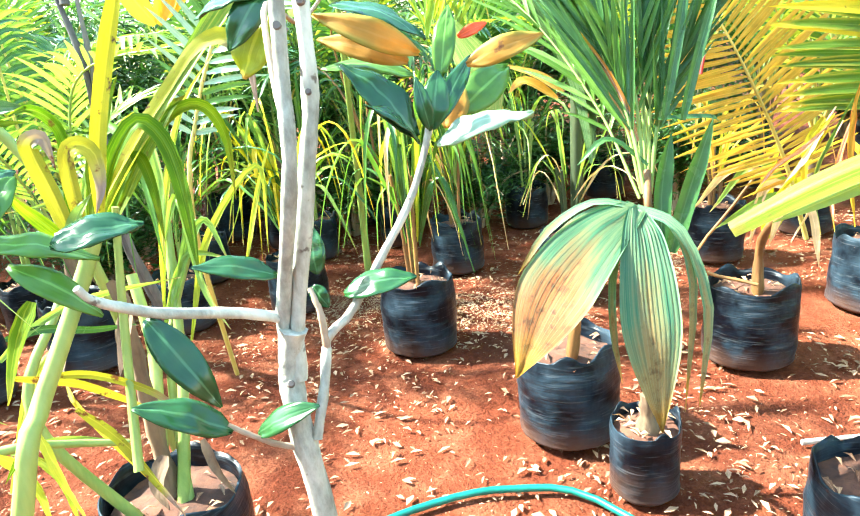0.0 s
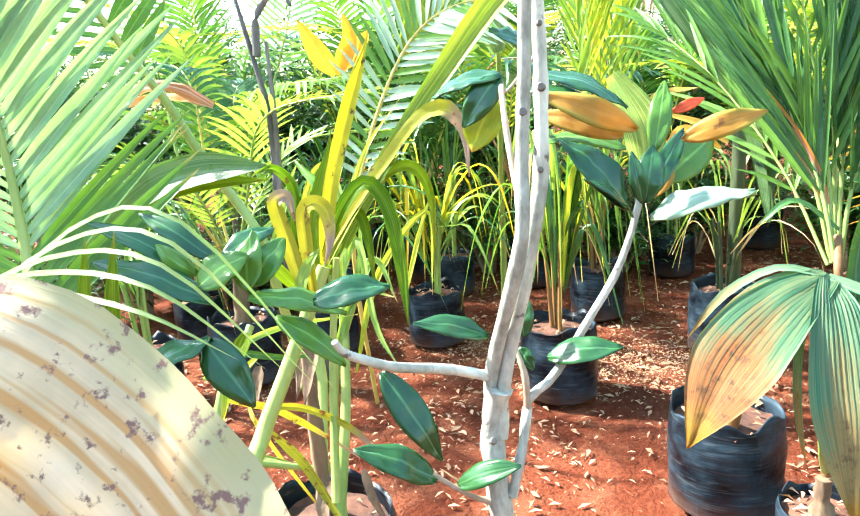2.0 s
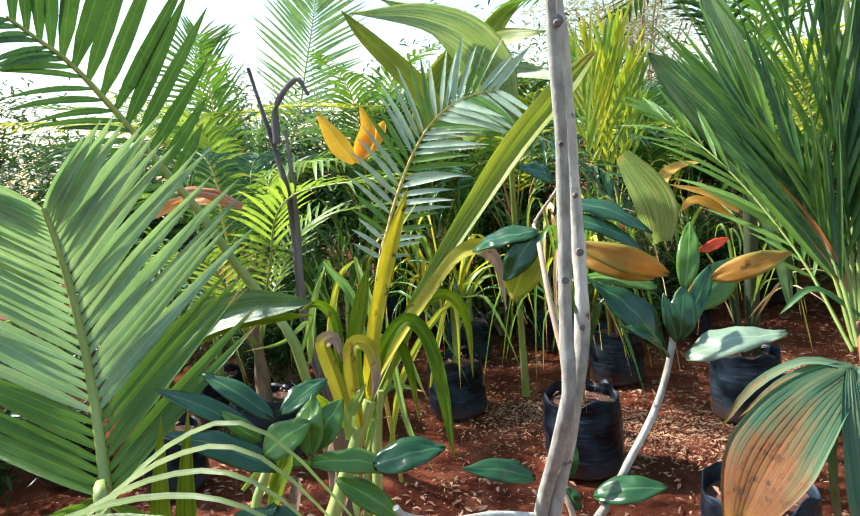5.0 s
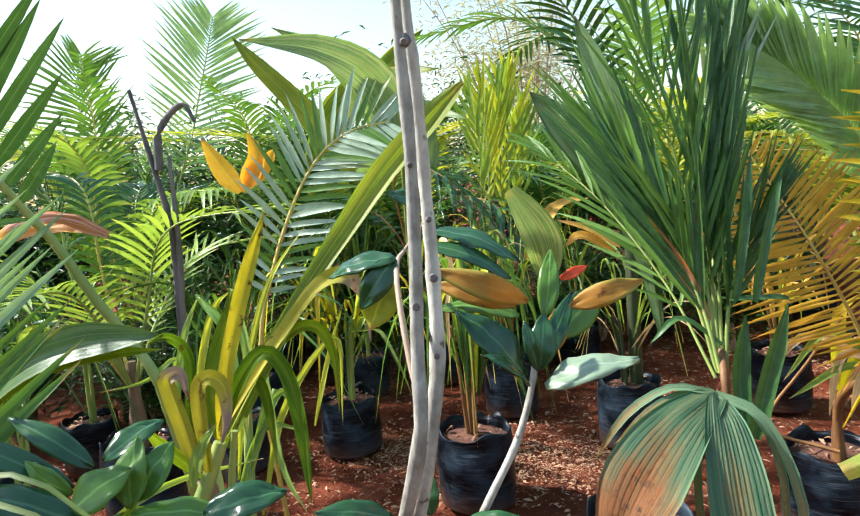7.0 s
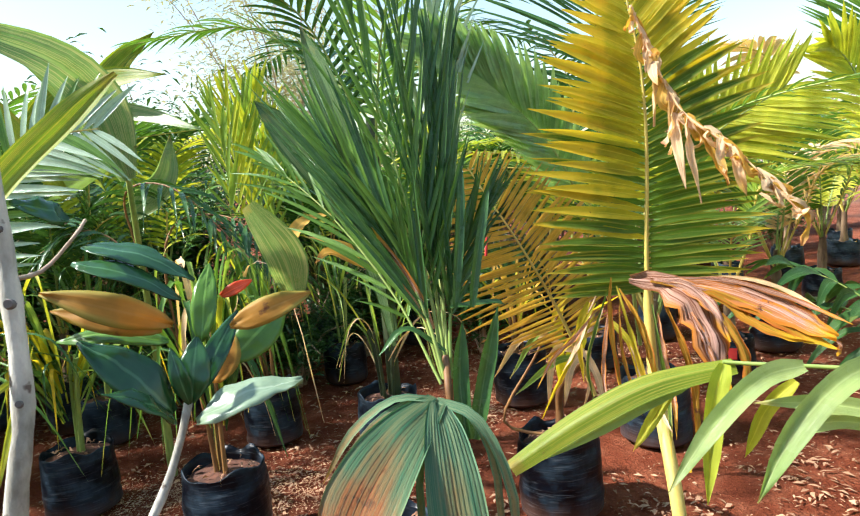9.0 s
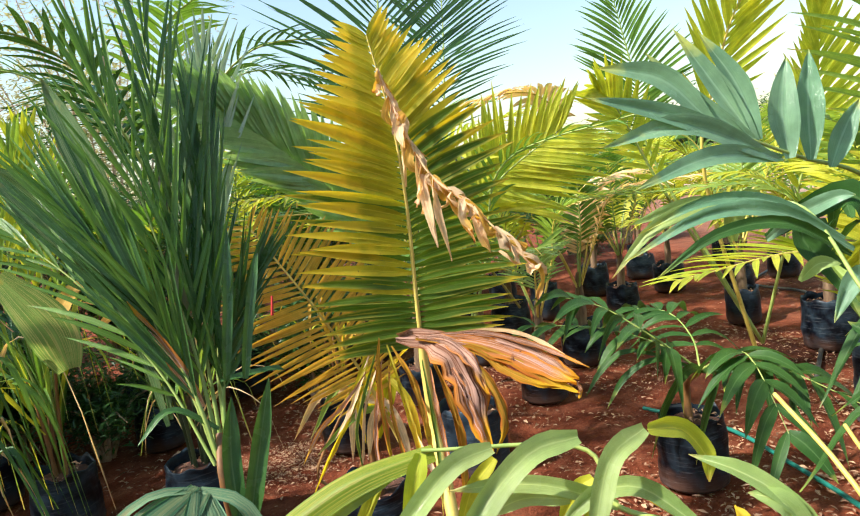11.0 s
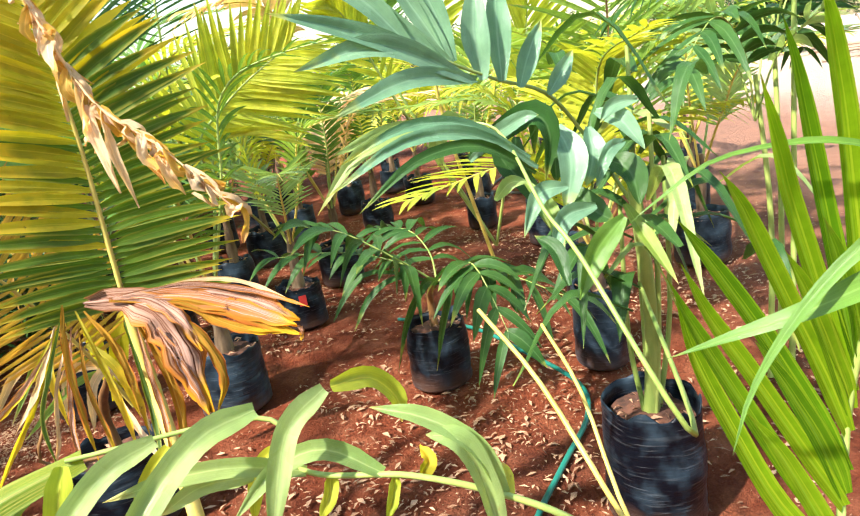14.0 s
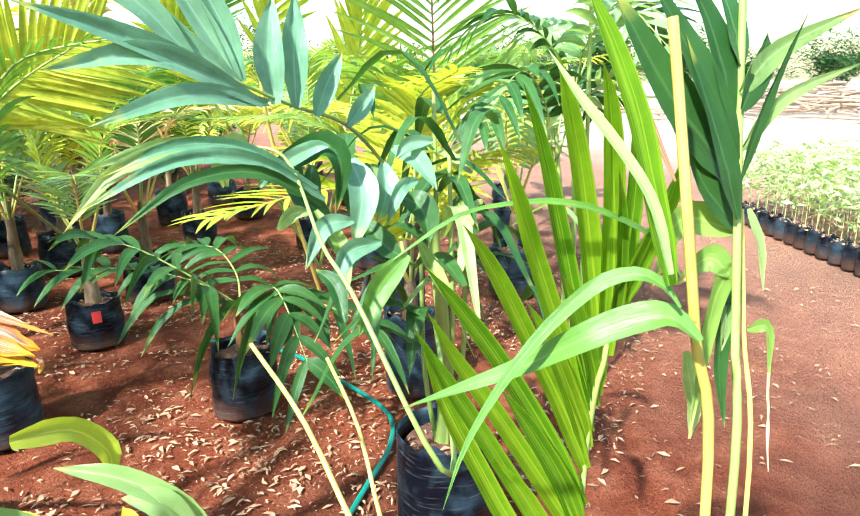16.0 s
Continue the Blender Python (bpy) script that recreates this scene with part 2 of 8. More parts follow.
def fan_mat(name, green, pale, scorch, amount, dry_at=0.74):
    """A pleated leaf going dry: a pale line on every fold, browned in the middle, yellow at the tip."""
    m, N, Lk, out = mat_base(name)
    tcn = N.new("ShaderNodeTexCoord")
    uv, obj = tcn.outputs["UV"], tcn.outputs["Object"]
    sep = N.new("ShaderNodeSeparateXYZ")
    Lk.new(uv, sep.inputs[0])
    u, v = sep.outputs[0], sep.outputs[1]
    mp = N.new("ShaderNodeMapping")
    mp.inputs["Scale"].default_value = (11.0, 1.1, 1.0)
    Lk.new(uv, mp.inputs[0])
    wide = noise_node(N, Lk, mp.outputs[0], 1.0, 3)
    mp2 = N.new("ShaderNodeMapping")
    mp2.inputs["Scale"].default_value = (120.0, 2.4, 1.0)
    Lk.new(uv, mp2.inputs[0])
    thin = noise_node(N, Lk, mp2.outputs[0], 1.0, 3)
    n2 = noise_node(N, Lk, obj, 13.0, 4)
    n3 = noise_node(N, Lk, obj, 55.0, 4, 0.65)
    col = mixc(N, Lk, step_node(N, Lk, wide, 0.38, 0.62), green, pale)
    col = mixc(N, Lk, 1.0, col, mixc(N, Lk, thin, (0.70, 0.72, 0.66), (1.28, 1.26, 1.2)), "MULTIPLY")
    centre = math_node(N, Lk, "SUBTRACT", 1.0, math_node(N, Lk, "MULTIPLY", math_node(N, Lk, "ABSOLUTE", math_node(N, Lk, "SUBTRACT", u, 0.52)), 1.7))
    dry = math_node(N, Lk, "ADD", math_node(N, Lk, "MULTIPLY", centre, 0.30), math_node(N, Lk, "MULTIPLY", v, 0.85))
    dry = math_node(N, Lk, "ADD", dry, math_node(N, Lk, "MULTIPLY", math_node(N, Lk, "ADD", wide, n2), 0.42))
    drym = math_node(N, Lk, "MULTIPLY", step_node(N, Lk, dry, dry_at, dry_at + 0.26), amount)
    col = mixc(N, Lk, drym, col, mixc(N, Lk, step_node(N, Lk, thin, 0.35, 0.65), scorch, (0.36, 0.17, 0.05)))
    dark = math_node(N, Lk, "MULTIPLY", step_node(N, Lk, n3, 0.52, 0.64), step_node(N, Lk, dry, dry_at + 0.12, dry_at + 0.32))
    col = mixc(N, Lk, math_node(N, Lk, "MULTIPLY", dark, amount), col, (0.085, 0.035, 0.014))
    tip = step_node(N, Lk, math_node(N, Lk, "ADD", v, math_node(N, Lk, "MULTIPLY", math_node(N, Lk, "SUBTRACT", n2, 0.5), 0.5)), 0.86, 1.04)
    col = mixc(N, Lk, math_node(N, Lk, "MULTIPLY", tip, 0.85), col, (0.48, 0.24, 0.014))
    fold = math_node(N, Lk, "ABSOLUTE", math_node(N, Lk, "SUBTRACT", math_node(N, Lk, "FRACT", math_node(N, Lk, "MULTIPLY", u, 13.0)), 0.5))
    col = mixc(N, Lk, math_node(N, Lk, "MULTIPLY", step_node(N, Lk, fold, 0.08, 0.03), 0.45), col, (0.32, 0.37, 0.21))
    bs = N.new("ShaderNodeBsdfPrincipled")
    Lk.new(col, bs.inputs["Base Color"])
    bs.inputs["Roughness"].default_value = 0.62
    bs.inputs["Specular IOR Level"].default_value = 0.3
    Lk.new(bump_node(N, Lk, thin, 0.4, 0.002), bs.inputs["Normal"])
    tr = N.new("ShaderNodeBsdfTranslucent")
    Lk.new(mixc(N, Lk, 1.0, col, (1.2, 1.15, 0.6), "MULTIPLY"), tr.inputs["Color"])
    ms = N.new("ShaderNodeMixShader")
    ms.inputs[0].default_value = 0.28
    Lk.new(bs.outputs[0], ms.inputs[1])
    Lk.new(tr.outputs[0], ms.inputs[2])
    Lk.new(ms.outputs[0], out.inputs[0])
    return m


SOIL, BAG = soil_mat(), bag_mat()
POTSOIL = plain_mat("potting_soil", (0.045, 0.020, 0.012), (0.16, 0.062, 0.034), 18, 0.95, 0.9, 60, 0.01)
LITTER = leaf_mat("dry_leaf_litter", (0.13, 0.060, 0.028), (0.50, 0.36, 0.22), rough=0.9, trans=0.1, streak=6)
BARK = plain_mat("pale_bark", (0.23, 0.215, 0.17), (0.66, 0.635, 0.53), 22, 0.85, 0.9, 120, 0.005, spots=(0.14, 0.11, 0.085), spot_at=0.66, stretch=(1, 1, 0.45))
TWIG = plain_mat("brown_twig", (0.30, 0.19, 0.12), (0.50, 0.38, 0.27), 25, 0.75, 0.5, 110, 0.003)
GREYSTALK = plain_mat("dead_grey_stalk", (0.07, 0.06, 0.055), (0.20, 0.17, 0.15), 20, 0.85, 0.6, 90, 0.004, stretch=(1, 1, 0.2))
DARKSTEM = plain_mat("dark_green_stem", (0.02, 0.035, 0.015), (0.07, 0.09, 0.03), 14, 0.6, 0.5, 80, 0.004, stretch=(1, 1, 0.2))
GREENSTALK = plain_mat("green_stalk", (0.20, 0.30, 0.06), (0.40, 0.46, 0.12), 12, 0.45, 0.25, 90, 0.002, stretch=(1, 1, 0.2))
YELSTALK = plain_mat("yellow_stalk", (0.50, 0.36, 0.06), (0.68, 0.55, 0.14), 12, 0.45, 0.25, 90, 0.002, spots=(0.30, 0.16, 0.04), spot_at=0.66, stretch=(1, 1, 0.2))
BROWNSTALK = plain_mat("brown_orange_stalk", (0.13, 0.055, 0.018), (0.32, 0.16, 0.045), 14, 0.6, 0.4, 90, 0.003, stretch=(1, 1, 0.2))
HUSK = plain_mat("dry_husk", (0.09, 0.05, 0.03), (0.27, 0.18, 0.10), 16, 0.9, 0.9, 70, 0.008, stretch=(1, 1, 0.3))
HOSE = plain_mat("green_hose_plastic", (0.005, 0.10, 0.075), (0.015, 0.19, 0.14), 9, 0.4, 0.1, 60, 0.001)
PIPE = plain_mat("dark_pipe_plastic", (0.02, 0.02, 0.02), (0.06, 0.055, 0.05), 9, 0.5, 0.2, 60, 0.001)
RED = plain_mat("red_paint", (0.45, 0.02, 0.02), (0.62, 0.05, 0.04), 20, 0.5, 0.1)
STONE = plain_mat("pale_stone", (0.34, 0.29, 0.25), (0.60, 0.54, 0.48), 5, 0.9, 0.6, 40, 0.01)

COCO = leaf_mat("coconut_leaf_green", (0.045, 0.15, 0.02), (0.13, 0.28, 0.045), tip=(0.42, 0.34, 0.10), tip_at=1.0, rough=0.32, trans=0.34)
COCODARK = leaf_mat("coconut_leaf_dark", (0.016, 0.070, 0.018), (0.055, 0.15, 0.035), tip=(0.30, 0.28, 0.06), tip_at=1.06, rough=0.26, trans=0.2)
# Bluish-white sheen is put into this leaf's base colour.
COCOBLUE = leaf_mat("coconut_leaf_bluish", (0.16, 0.31, 0.20), (0.33, 0.48, 0.34), rough=0.24, trans=0.25)
COCOLIME = leaf_mat("palm_leaf_lime", (0.24, 0.38, 0.03), (0.50, 0.56, 0.05), tip=(0.55, 0.42, 0.10), tip_at=0.95, spots=(0.26, 0.13, 0.03), spot_at=0.70, rough=0.45, trans=0.42)
COCOGY = leaf_mat("palm_leaf_turning", (0.035, 0.115, 0.008), (0.105, 0.205, 0.015), tip=(0.46, 0.40, 0.03), tip_at=0.80, edge=(0.24, 0.28, 0.03), spots=(0.16, 0.10, 0.02), spot_at=0.72, rough=0.45, trans=0.45)
COCOYEL = leaf_mat("palm_leaf_yellowing", (0.25, 0.295, 0.010), (0.45, 0.43, 0.018), tip=(0.62, 0.53, 0.03), tip_at=0.40, spots=(0.14, 0.07, 0.02), spot_at=0.70, rough=0.55, trans=0.55)
COCOOCHRE = leaf_mat("palm_leaf_ochre", (0.34, 0.24, 0.03), (0.60, 0.42, 0.08), tip=(0.55, 0.33, 0.10), tip_at=0.8, rough=0.7, trans=0.45)
GOLD = leaf_mat("golden_dead_leaf", (0.62, 0.34, 0.02), (0.80, 0.52, 0.05), tip=(0.30, 0.13, 0.03), tip_at=0.92, rough=0.8, trans=0.45)
WITHER = leaf_mat("crumpled_withered_leaf", (0.20, 0.105, 0.062), (0.40, 0.285, 0.21), stripe=(0.13, 0.055, 0.028), streak=34, tip=(0.38, 0.22, 0.012), tip_at=0.74, edge=(0.36, 0.15, 0.02), spots=(0.10, 0.06, 0.06), spot_at=0.69, rough=0.9, trans=0.2, spec=0.1)
OCHRETIP = leaf_mat("orange_to_yellow_leaf", (0.26, 0.125, 0.014), (0.40, 0.24, 0.020), stripe=(0.24, 0.19, 0.016), streak=18, tip=(0.42, 0.30, 0.014), tip_at=0.7, edge=(0.30, 0.10, 0.012), spots=(0.12, 0.05, 0.02), spot_at=0.62, rough=0.75, trans=0.35, spec=0.2)
DRY = leaf_mat("dry_straw_leaf", (0.46, 0.345, 0.16), (0.72, 0.60, 0.37), tip=(0.34, 0.18, 0.08), tip_at=0.95, spots=(0.24, 0.10, 0.04), spot_at=0.70, rough=0.85, trans=0.3)
BROWNLEAF = leaf_mat("orange_brown_leaf", (0.25, 0.085, 0.018), (0.36, 0.18, 0.065), stripe=(0.42, 0.32, 0.26), streak=18, tip=(0.48, 0.28, 0.012), tip_at=0.76, edge=(0.42, 0.17, 0.012), spots=(0.06, 0.026, 0.02), spot_at=0.64, rough=0.85, trans=0.25)
FAN = fan_mat("pleated_fan_leaf", (0.065, 0.19, 0.105), (0.23, 0.31, 0.16), (0.36, 0.15, 0.035), 0.6, 1.02)
FANBROWN = fan_mat("scorched_fan_leaf", (0.060, 0.18, 0.095), (0.21, 0.27, 0.13), (0.27, 0.058, 0.012), 0.95, 0.94)
STRAP = leaf_mat("strap_leaf_green", (0.12, 0.26, 0.045), (0.26, 0.42, 0.08), tip=(0.52, 0.42, 0.16), tip_at=0.88, rough=0.35, trans=0.4)
LIMEBLADE = leaf_mat("broad_lime_blade", (0.10, 0.26, 0.006), (0.22, 0.40, 0.010), stripe=(0.28, 0.43, 0.02), tip=(0.20, 0.27, 0.02), tip_at=0.9, rough=0.5, trans=0.57, streak=14, spec=0.14)
LIMEDEEP = leaf_mat("broad_green_blade", (0.05, 0.18, 0.005), (0.14, 0.30, 0.008), stripe=(0.20, 0.36, 0.015), tip=(0.17, 0.24, 0.02), tip_at=0.92, rough=0.5, trans=0.55, streak=14, spec=0.14)
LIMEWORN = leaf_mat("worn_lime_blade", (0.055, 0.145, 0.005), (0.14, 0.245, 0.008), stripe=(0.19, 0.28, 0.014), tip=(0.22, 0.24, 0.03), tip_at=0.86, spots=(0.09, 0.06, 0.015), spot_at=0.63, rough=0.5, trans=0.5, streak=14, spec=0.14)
# Darker copy of LIMEWORN for inner blades: same wear, shade put into the colour.
LIMESHADE = leaf_mat("worn_lime_blade_shaded", (0.022, 0.088, 0.003), (0.075, 0.17, 0.006), stripe=(0.11, 0.20, 0.010), tip=(0.17, 0.22, 0.02), tip_at=0.9, spots=(0.06, 0.045, 0.012), spot_at=0.64, rough=0.5, trans=0.45, streak=14, spec=0.14)
YELSPOT = leaf_mat("spotted_yellow_leaf", (0.30, 0.34, 0.012), (0.50, 0.44, 0.018), tip=(0.30, 0.20, 0.05), tip_at=0.97, spots=(0.06, 0.025, 0.012), spot_at=0.61, rough=0.65, trans=0.4)
PLEAT = leaf_mat("pleated_palm_leaf", (0.09, 0.24, 0.08), (0.20, 0.36, 0.14), stripe=(0.36, 0.44, 0.22), tip=(0.5, 0.4, 0.12), tip_at=0.98, streak=44, rough=0.3, trans=0.35)
PLEATLIME = leaf_mat("pleated_lime_leaf", (0.075, 0.19, 0.010), (0.19, 0.29, 0.02), stripe=(0.30, 0.33, 0.04), tip=(0.36, 0.26, 0.06), tip_at=1.0, spots=(0.16, 0.10, 0.03), spot_at=0.68, streak=44, rough=0.45, trans=0.45)
PLEATDARK = leaf_mat("pleated_dark_leaf", (0.030, 0.105, 0.028), (0.085, 0.185, 0.055), stripe=(0.16, 0.25, 0.10), tip=(0.30, 0.30, 0.08), tip_at=0.98, streak=44, rough=0.3, trans=0.35, spec=0.5)
# Coconut leaf with a bluish-white highlight put into its base colour.
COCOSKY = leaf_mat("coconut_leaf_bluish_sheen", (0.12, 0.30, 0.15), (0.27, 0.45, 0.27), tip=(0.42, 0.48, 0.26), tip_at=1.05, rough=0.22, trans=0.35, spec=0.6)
COCOPALE = leaf_mat("coconut_leaf_pale", (0.14, 0.33, 0.11), (0.30, 0.50, 0.22), tip=(0.5, 0.45, 0.2), tip_at=1.05, rough=0.24, trans=0.4)
# Areca leaflets with the sky's pale blue reflection put into the base colour.
ARECASKY = leaf_mat("areca_leaflet_sky_sheen", (0.07, 0.20, 0.11), (0.17, 0.335, 0.20), tip=(0.40, 0.48, 0.10), tip_at=0.86, rough=0.24, trans=0.3, streak=60)
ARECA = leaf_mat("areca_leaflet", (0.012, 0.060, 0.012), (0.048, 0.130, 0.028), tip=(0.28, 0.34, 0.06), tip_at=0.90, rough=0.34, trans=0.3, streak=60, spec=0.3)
ARECAPALE = leaf_mat("pale_areca_leaflet", (0.15, 0.32, 0.08), (0.33, 0.46, 0.17), tip=(0.50, 0.46, 0.16), tip_at=0.94, spots=(0.26, 0.24, 0.08), spot_at=0.72, rough=0.28, trans=0.4, streak=64)
FICUS = leaf_mat("rubber_leaf_dark", (0.008, 0.046, 0.014), (0.026, 0.092, 0.026), rough=0.2, trans=0.08, streak=3, vein=2.2, spec=0.5)
FICUSMID = leaf_mat("rubber_leaf_green", (0.045, 0.15, 0.022), (0.11, 0.25, 0.035), rough=0.24, trans=0.25, streak=3, vein=2.0)
FICUSORANGE = leaf_mat("rubber_leaf_orange", (0.31, 0.135, 0.013), (0.43, 0.275, 0.036), edge=(0.27, 0.25, 0.035), spots=(0.16, 0.07, 0.02), spot_at=0.66, rough=0.6, trans=0.35, streak=3, vein=0.9)
FICUSPALE = leaf_mat("rubber_leaf_pale_underside", (0.13, 0.25, 0.15), (0.26, 0.38, 0.26), rough=0.3, trans=0.25, streak=3, vein=1.3)
CURL = leaf_mat("withering_yellow_leaf", (0.20, 0.27, 0.015), (0.40, 0.38, 0.03), tip=(0.25, 0.20, 0.16), tip_at=0.66, spots=(0.11, 0.04, 0.018), spot_at=0.58, rough=0.75, trans=0.3)
FICUSRED = leaf_mat("rubber_bud_red", (0.50, 0.06, 0.02), (0.70, 0.16, 0.04), rough=0.35, trans=0.3, streak=3, vein=1.2)
BUSH = leaf_mat("shrub_leaf", (0.008, 0.04, 0.007), (0.045, 0.13, 0.025), rough=0.38, trans=0.25, streak=3)
BUSHPALE = leaf_mat("grey_green_leaf", (0.16, 0.22, 0.12), (0.34, 0.38, 0.26), rough=0.5, trans=0.35, streak=3)
BLOTCH = leaf_mat("blotched_dead_leaf", (0.36, 0.275, 0.14), (0.50, 0.43, 0.29), stripe=(0.36, 0.225, 0.085), streak=22, edge=(0.30, 0.30, 0.15), spots=(0.15, 0.095, 0.075), spot_at=0.57, spot_size=95.0, rough=0.85, trans=0.12)
SEEDLING = leaf_mat("seedling_leaf", (0.18, 0.34, 0.11), (0.42, 0.56, 0.26), rough=0.4, trans=0.35, streak=3)


# ---- mesh helpers ----
class Geo:
    """Vertices, faces and leaf coordinates (across, along) of one mesh."""

    def __init__(self):
        self.v, self.f, self.uv = [], [], []

    def grid(self, rows, uvs, close=False):
        k, w = len(self.v), len(rows[0])
        for r in rows:
            self.v.extend(r)
        for i in range(len(rows) - 1):
            for j in range(w if close else w - 1):
                a, b = k + i * w + j, k + i * w + (j + 1) % w
                self.f.append((a, b, b + w, a + w))
                ua, ub = uvs[i][j], uvs[i][(j + 1) % w]
                uc, ud = uvs[i + 1][(j + 1) % w], uvs[i + 1][j]
                self.uv.append((ua, ub, uc, ud))
        return self

    def ngon(self, pts):
        k = len(self.v)
        self.v.extend(pts)
        self.f.append(tuple(range(k, k + len(pts))))
        self.uv.append(tuple((0.5, 0.5) for _ in pts))
        return self

    def mesh(self, name, origin, smooth=True):
        me = bpy.data.meshes.new(name)
        o = Vector(origin)
        me.from_pydata([tuple(Vector(p) - o) for p in self.v], [], self.f)
        lay = me.uv_layers.new(name="leaf")
        flat = [c for face in self.uv for p in face for c in p]
        lay.data.foreach_set("uv", flat)
        if smooth:
            me.polygons.foreach_set("use_smooth", [True] * len(me.polygons))
        me.update()
        return me


def thing(name, at, label, category, group="", kind=""):
    e = new(name)
    e.location = at
    e.empty_display_size = 0.05
    e["base"] = tuple(at)
    return tagged(e, label, category, group, kind)


def part(name, geo, material, parent, label="", kind="", smooth=True):
    """One mesh under a thing or under a part; the geometry is given in world metres."""
    base = Vector(parent["base"])
    ob = new(name, geo.mesh(name, base, smooth))
    ob.data.materials.append(material)
    ob.parent = parent
    ob["base"] = tuple(base)
    return tagged(ob, label, "", "", kind)


def curve(pts, n):
    """n + 1 points on a smooth line through pts."""
    P = [Vector(p) for p in pts]
    if len(P) == 2:
        return [P[0].lerp(P[1], i / n) for i in range(n + 1)]
    P = [P[0] * 2 - P[1]] + P + [P[-1] * 2 - P[-2]]
    segs = len(P) - 3
    out = []
    for i in range(n + 1):
        s = i / n * segs
        k = min(int(s), segs - 1)
        t = s - k
        a, b, c, d = P[k:k + 4]
        out.append(0.5 * ((2 * b) + (c - a) * t + (2 * a - 5 * b + 4 * c - d) * t * t + (3 * b - a - 3 * c + d) * t ** 3))
    return out


def tangents(C):
    return [(C[min(i + 1, len(C) - 1)] - C[max(i - 1, 0)]).normalized() for i in range(len(C))]


def square_to(T, n):
    n = Vector(n) - T * T.dot(Vector(n))
    if n.length < 1e-4:
        n = Vector((1, 0, 0)) - T * T.x
    return n.normalized()


def tube(geo, pts, r0, r1=None, n=12, sides=8, flat=1.0, knobs=0.0, seed=0):
    """A tapering stalk or limb along pts."""
    r1 = r0 if r1 is None else r1
    C = curve(pts, n)
    T = tangents(C)
    rows, uvs = [], []
    ref = Vector((0.31, 0.17, 0.93))
    for i, (c, t) in enumerate(zip(C, T)):
        a = square_to(t, ref)
        b = t.cross(a)
        r = r0 + (r1 - r0) * i / n
        r *= 1 + knobs * noise.noise(Vector((seed * 3.1, i * 0.9, 0.5)))
        rows.append([c + (a * math.cos(q) + b * math.sin(q) * flat) * r * (1 + 0.5 * knobs * noise.noise(Vector((j * 0.8, i * 0.5, seed)))) for j, q in enumerate(math.tau * j / sides for j in range(sides))])
        uvs.append([(j / sides, i / n) for j in range(sides)])
    geo.grid(rows, uvs, True)
    geo.ngon(list(reversed(rows[0])))
    geo.ngon(rows[-1])
    return geo


def lens(s, a=0.28, b=1.7):
    """Width of a pointed leaf along its length."""
    x = min(1.0, s / a)
    return (0.3 + 0.7 * math.sin(x * math.pi / 2)) * max(0.0, 1 - max(0.0, (s - a) / (1 - a)) ** b)


def strap(s):
    """Width of a long parallel-sided leaf."""
    return (0.55 + 0.45 * min(1.0, s / 0.15)) * (1.0 if s < 0.6 else max(0.03, 1 - ((s - 0.6) / 0.4) ** 1.8))


def oval(s):
    return math.sin(math.pi * min(0.985, max(0.015, s)) ** 0.82) ** 0.75


def blade(geo, pts, width, face, fold=0.25, n=8, cross=2, prof=lens, wave=0.0, twist=0.0, pleat=0.0, seed=0):
    """A leaf blade along pts that faces 'face': folded along its midrib, waved, twisted or pleated."""
    C = curve(pts, n)
    T = tangents(C)
    rows, uvs = [], []
    for i, (c, t) in enumerate(zip(C, T)):
        s = i / n
        N0 = square_to(t, face)
        if twist:
            N0 = Matrix.Rotation(twist * s, 3, t) @ N0
        S = t.cross(N0)
        w = width * prof(s) * 0.5
        row, uvr = [], []
        for j in range(cross + 1):
            u = -1 + 2 * j / cross
            lift = fold * abs(u) * w
            if pleat:
                lift += pleat * (0.5 - (j % 2)) * (0.35 + 0.65 * math.sin(math.pi * min(1, s + 0.1)))
            if wave:
                lift += wave * noise.noise(Vector((u * 1.5 + seed * 7.3, s * 5, seed)))
            row.append(c + S * (u * w) + N0 * lift)
            uvr.append((j / cross, s))
        rows.append(row)
        uvs.append(uvr)
    return geo.grid(rows, uvs)


LEAFLETS = [0]


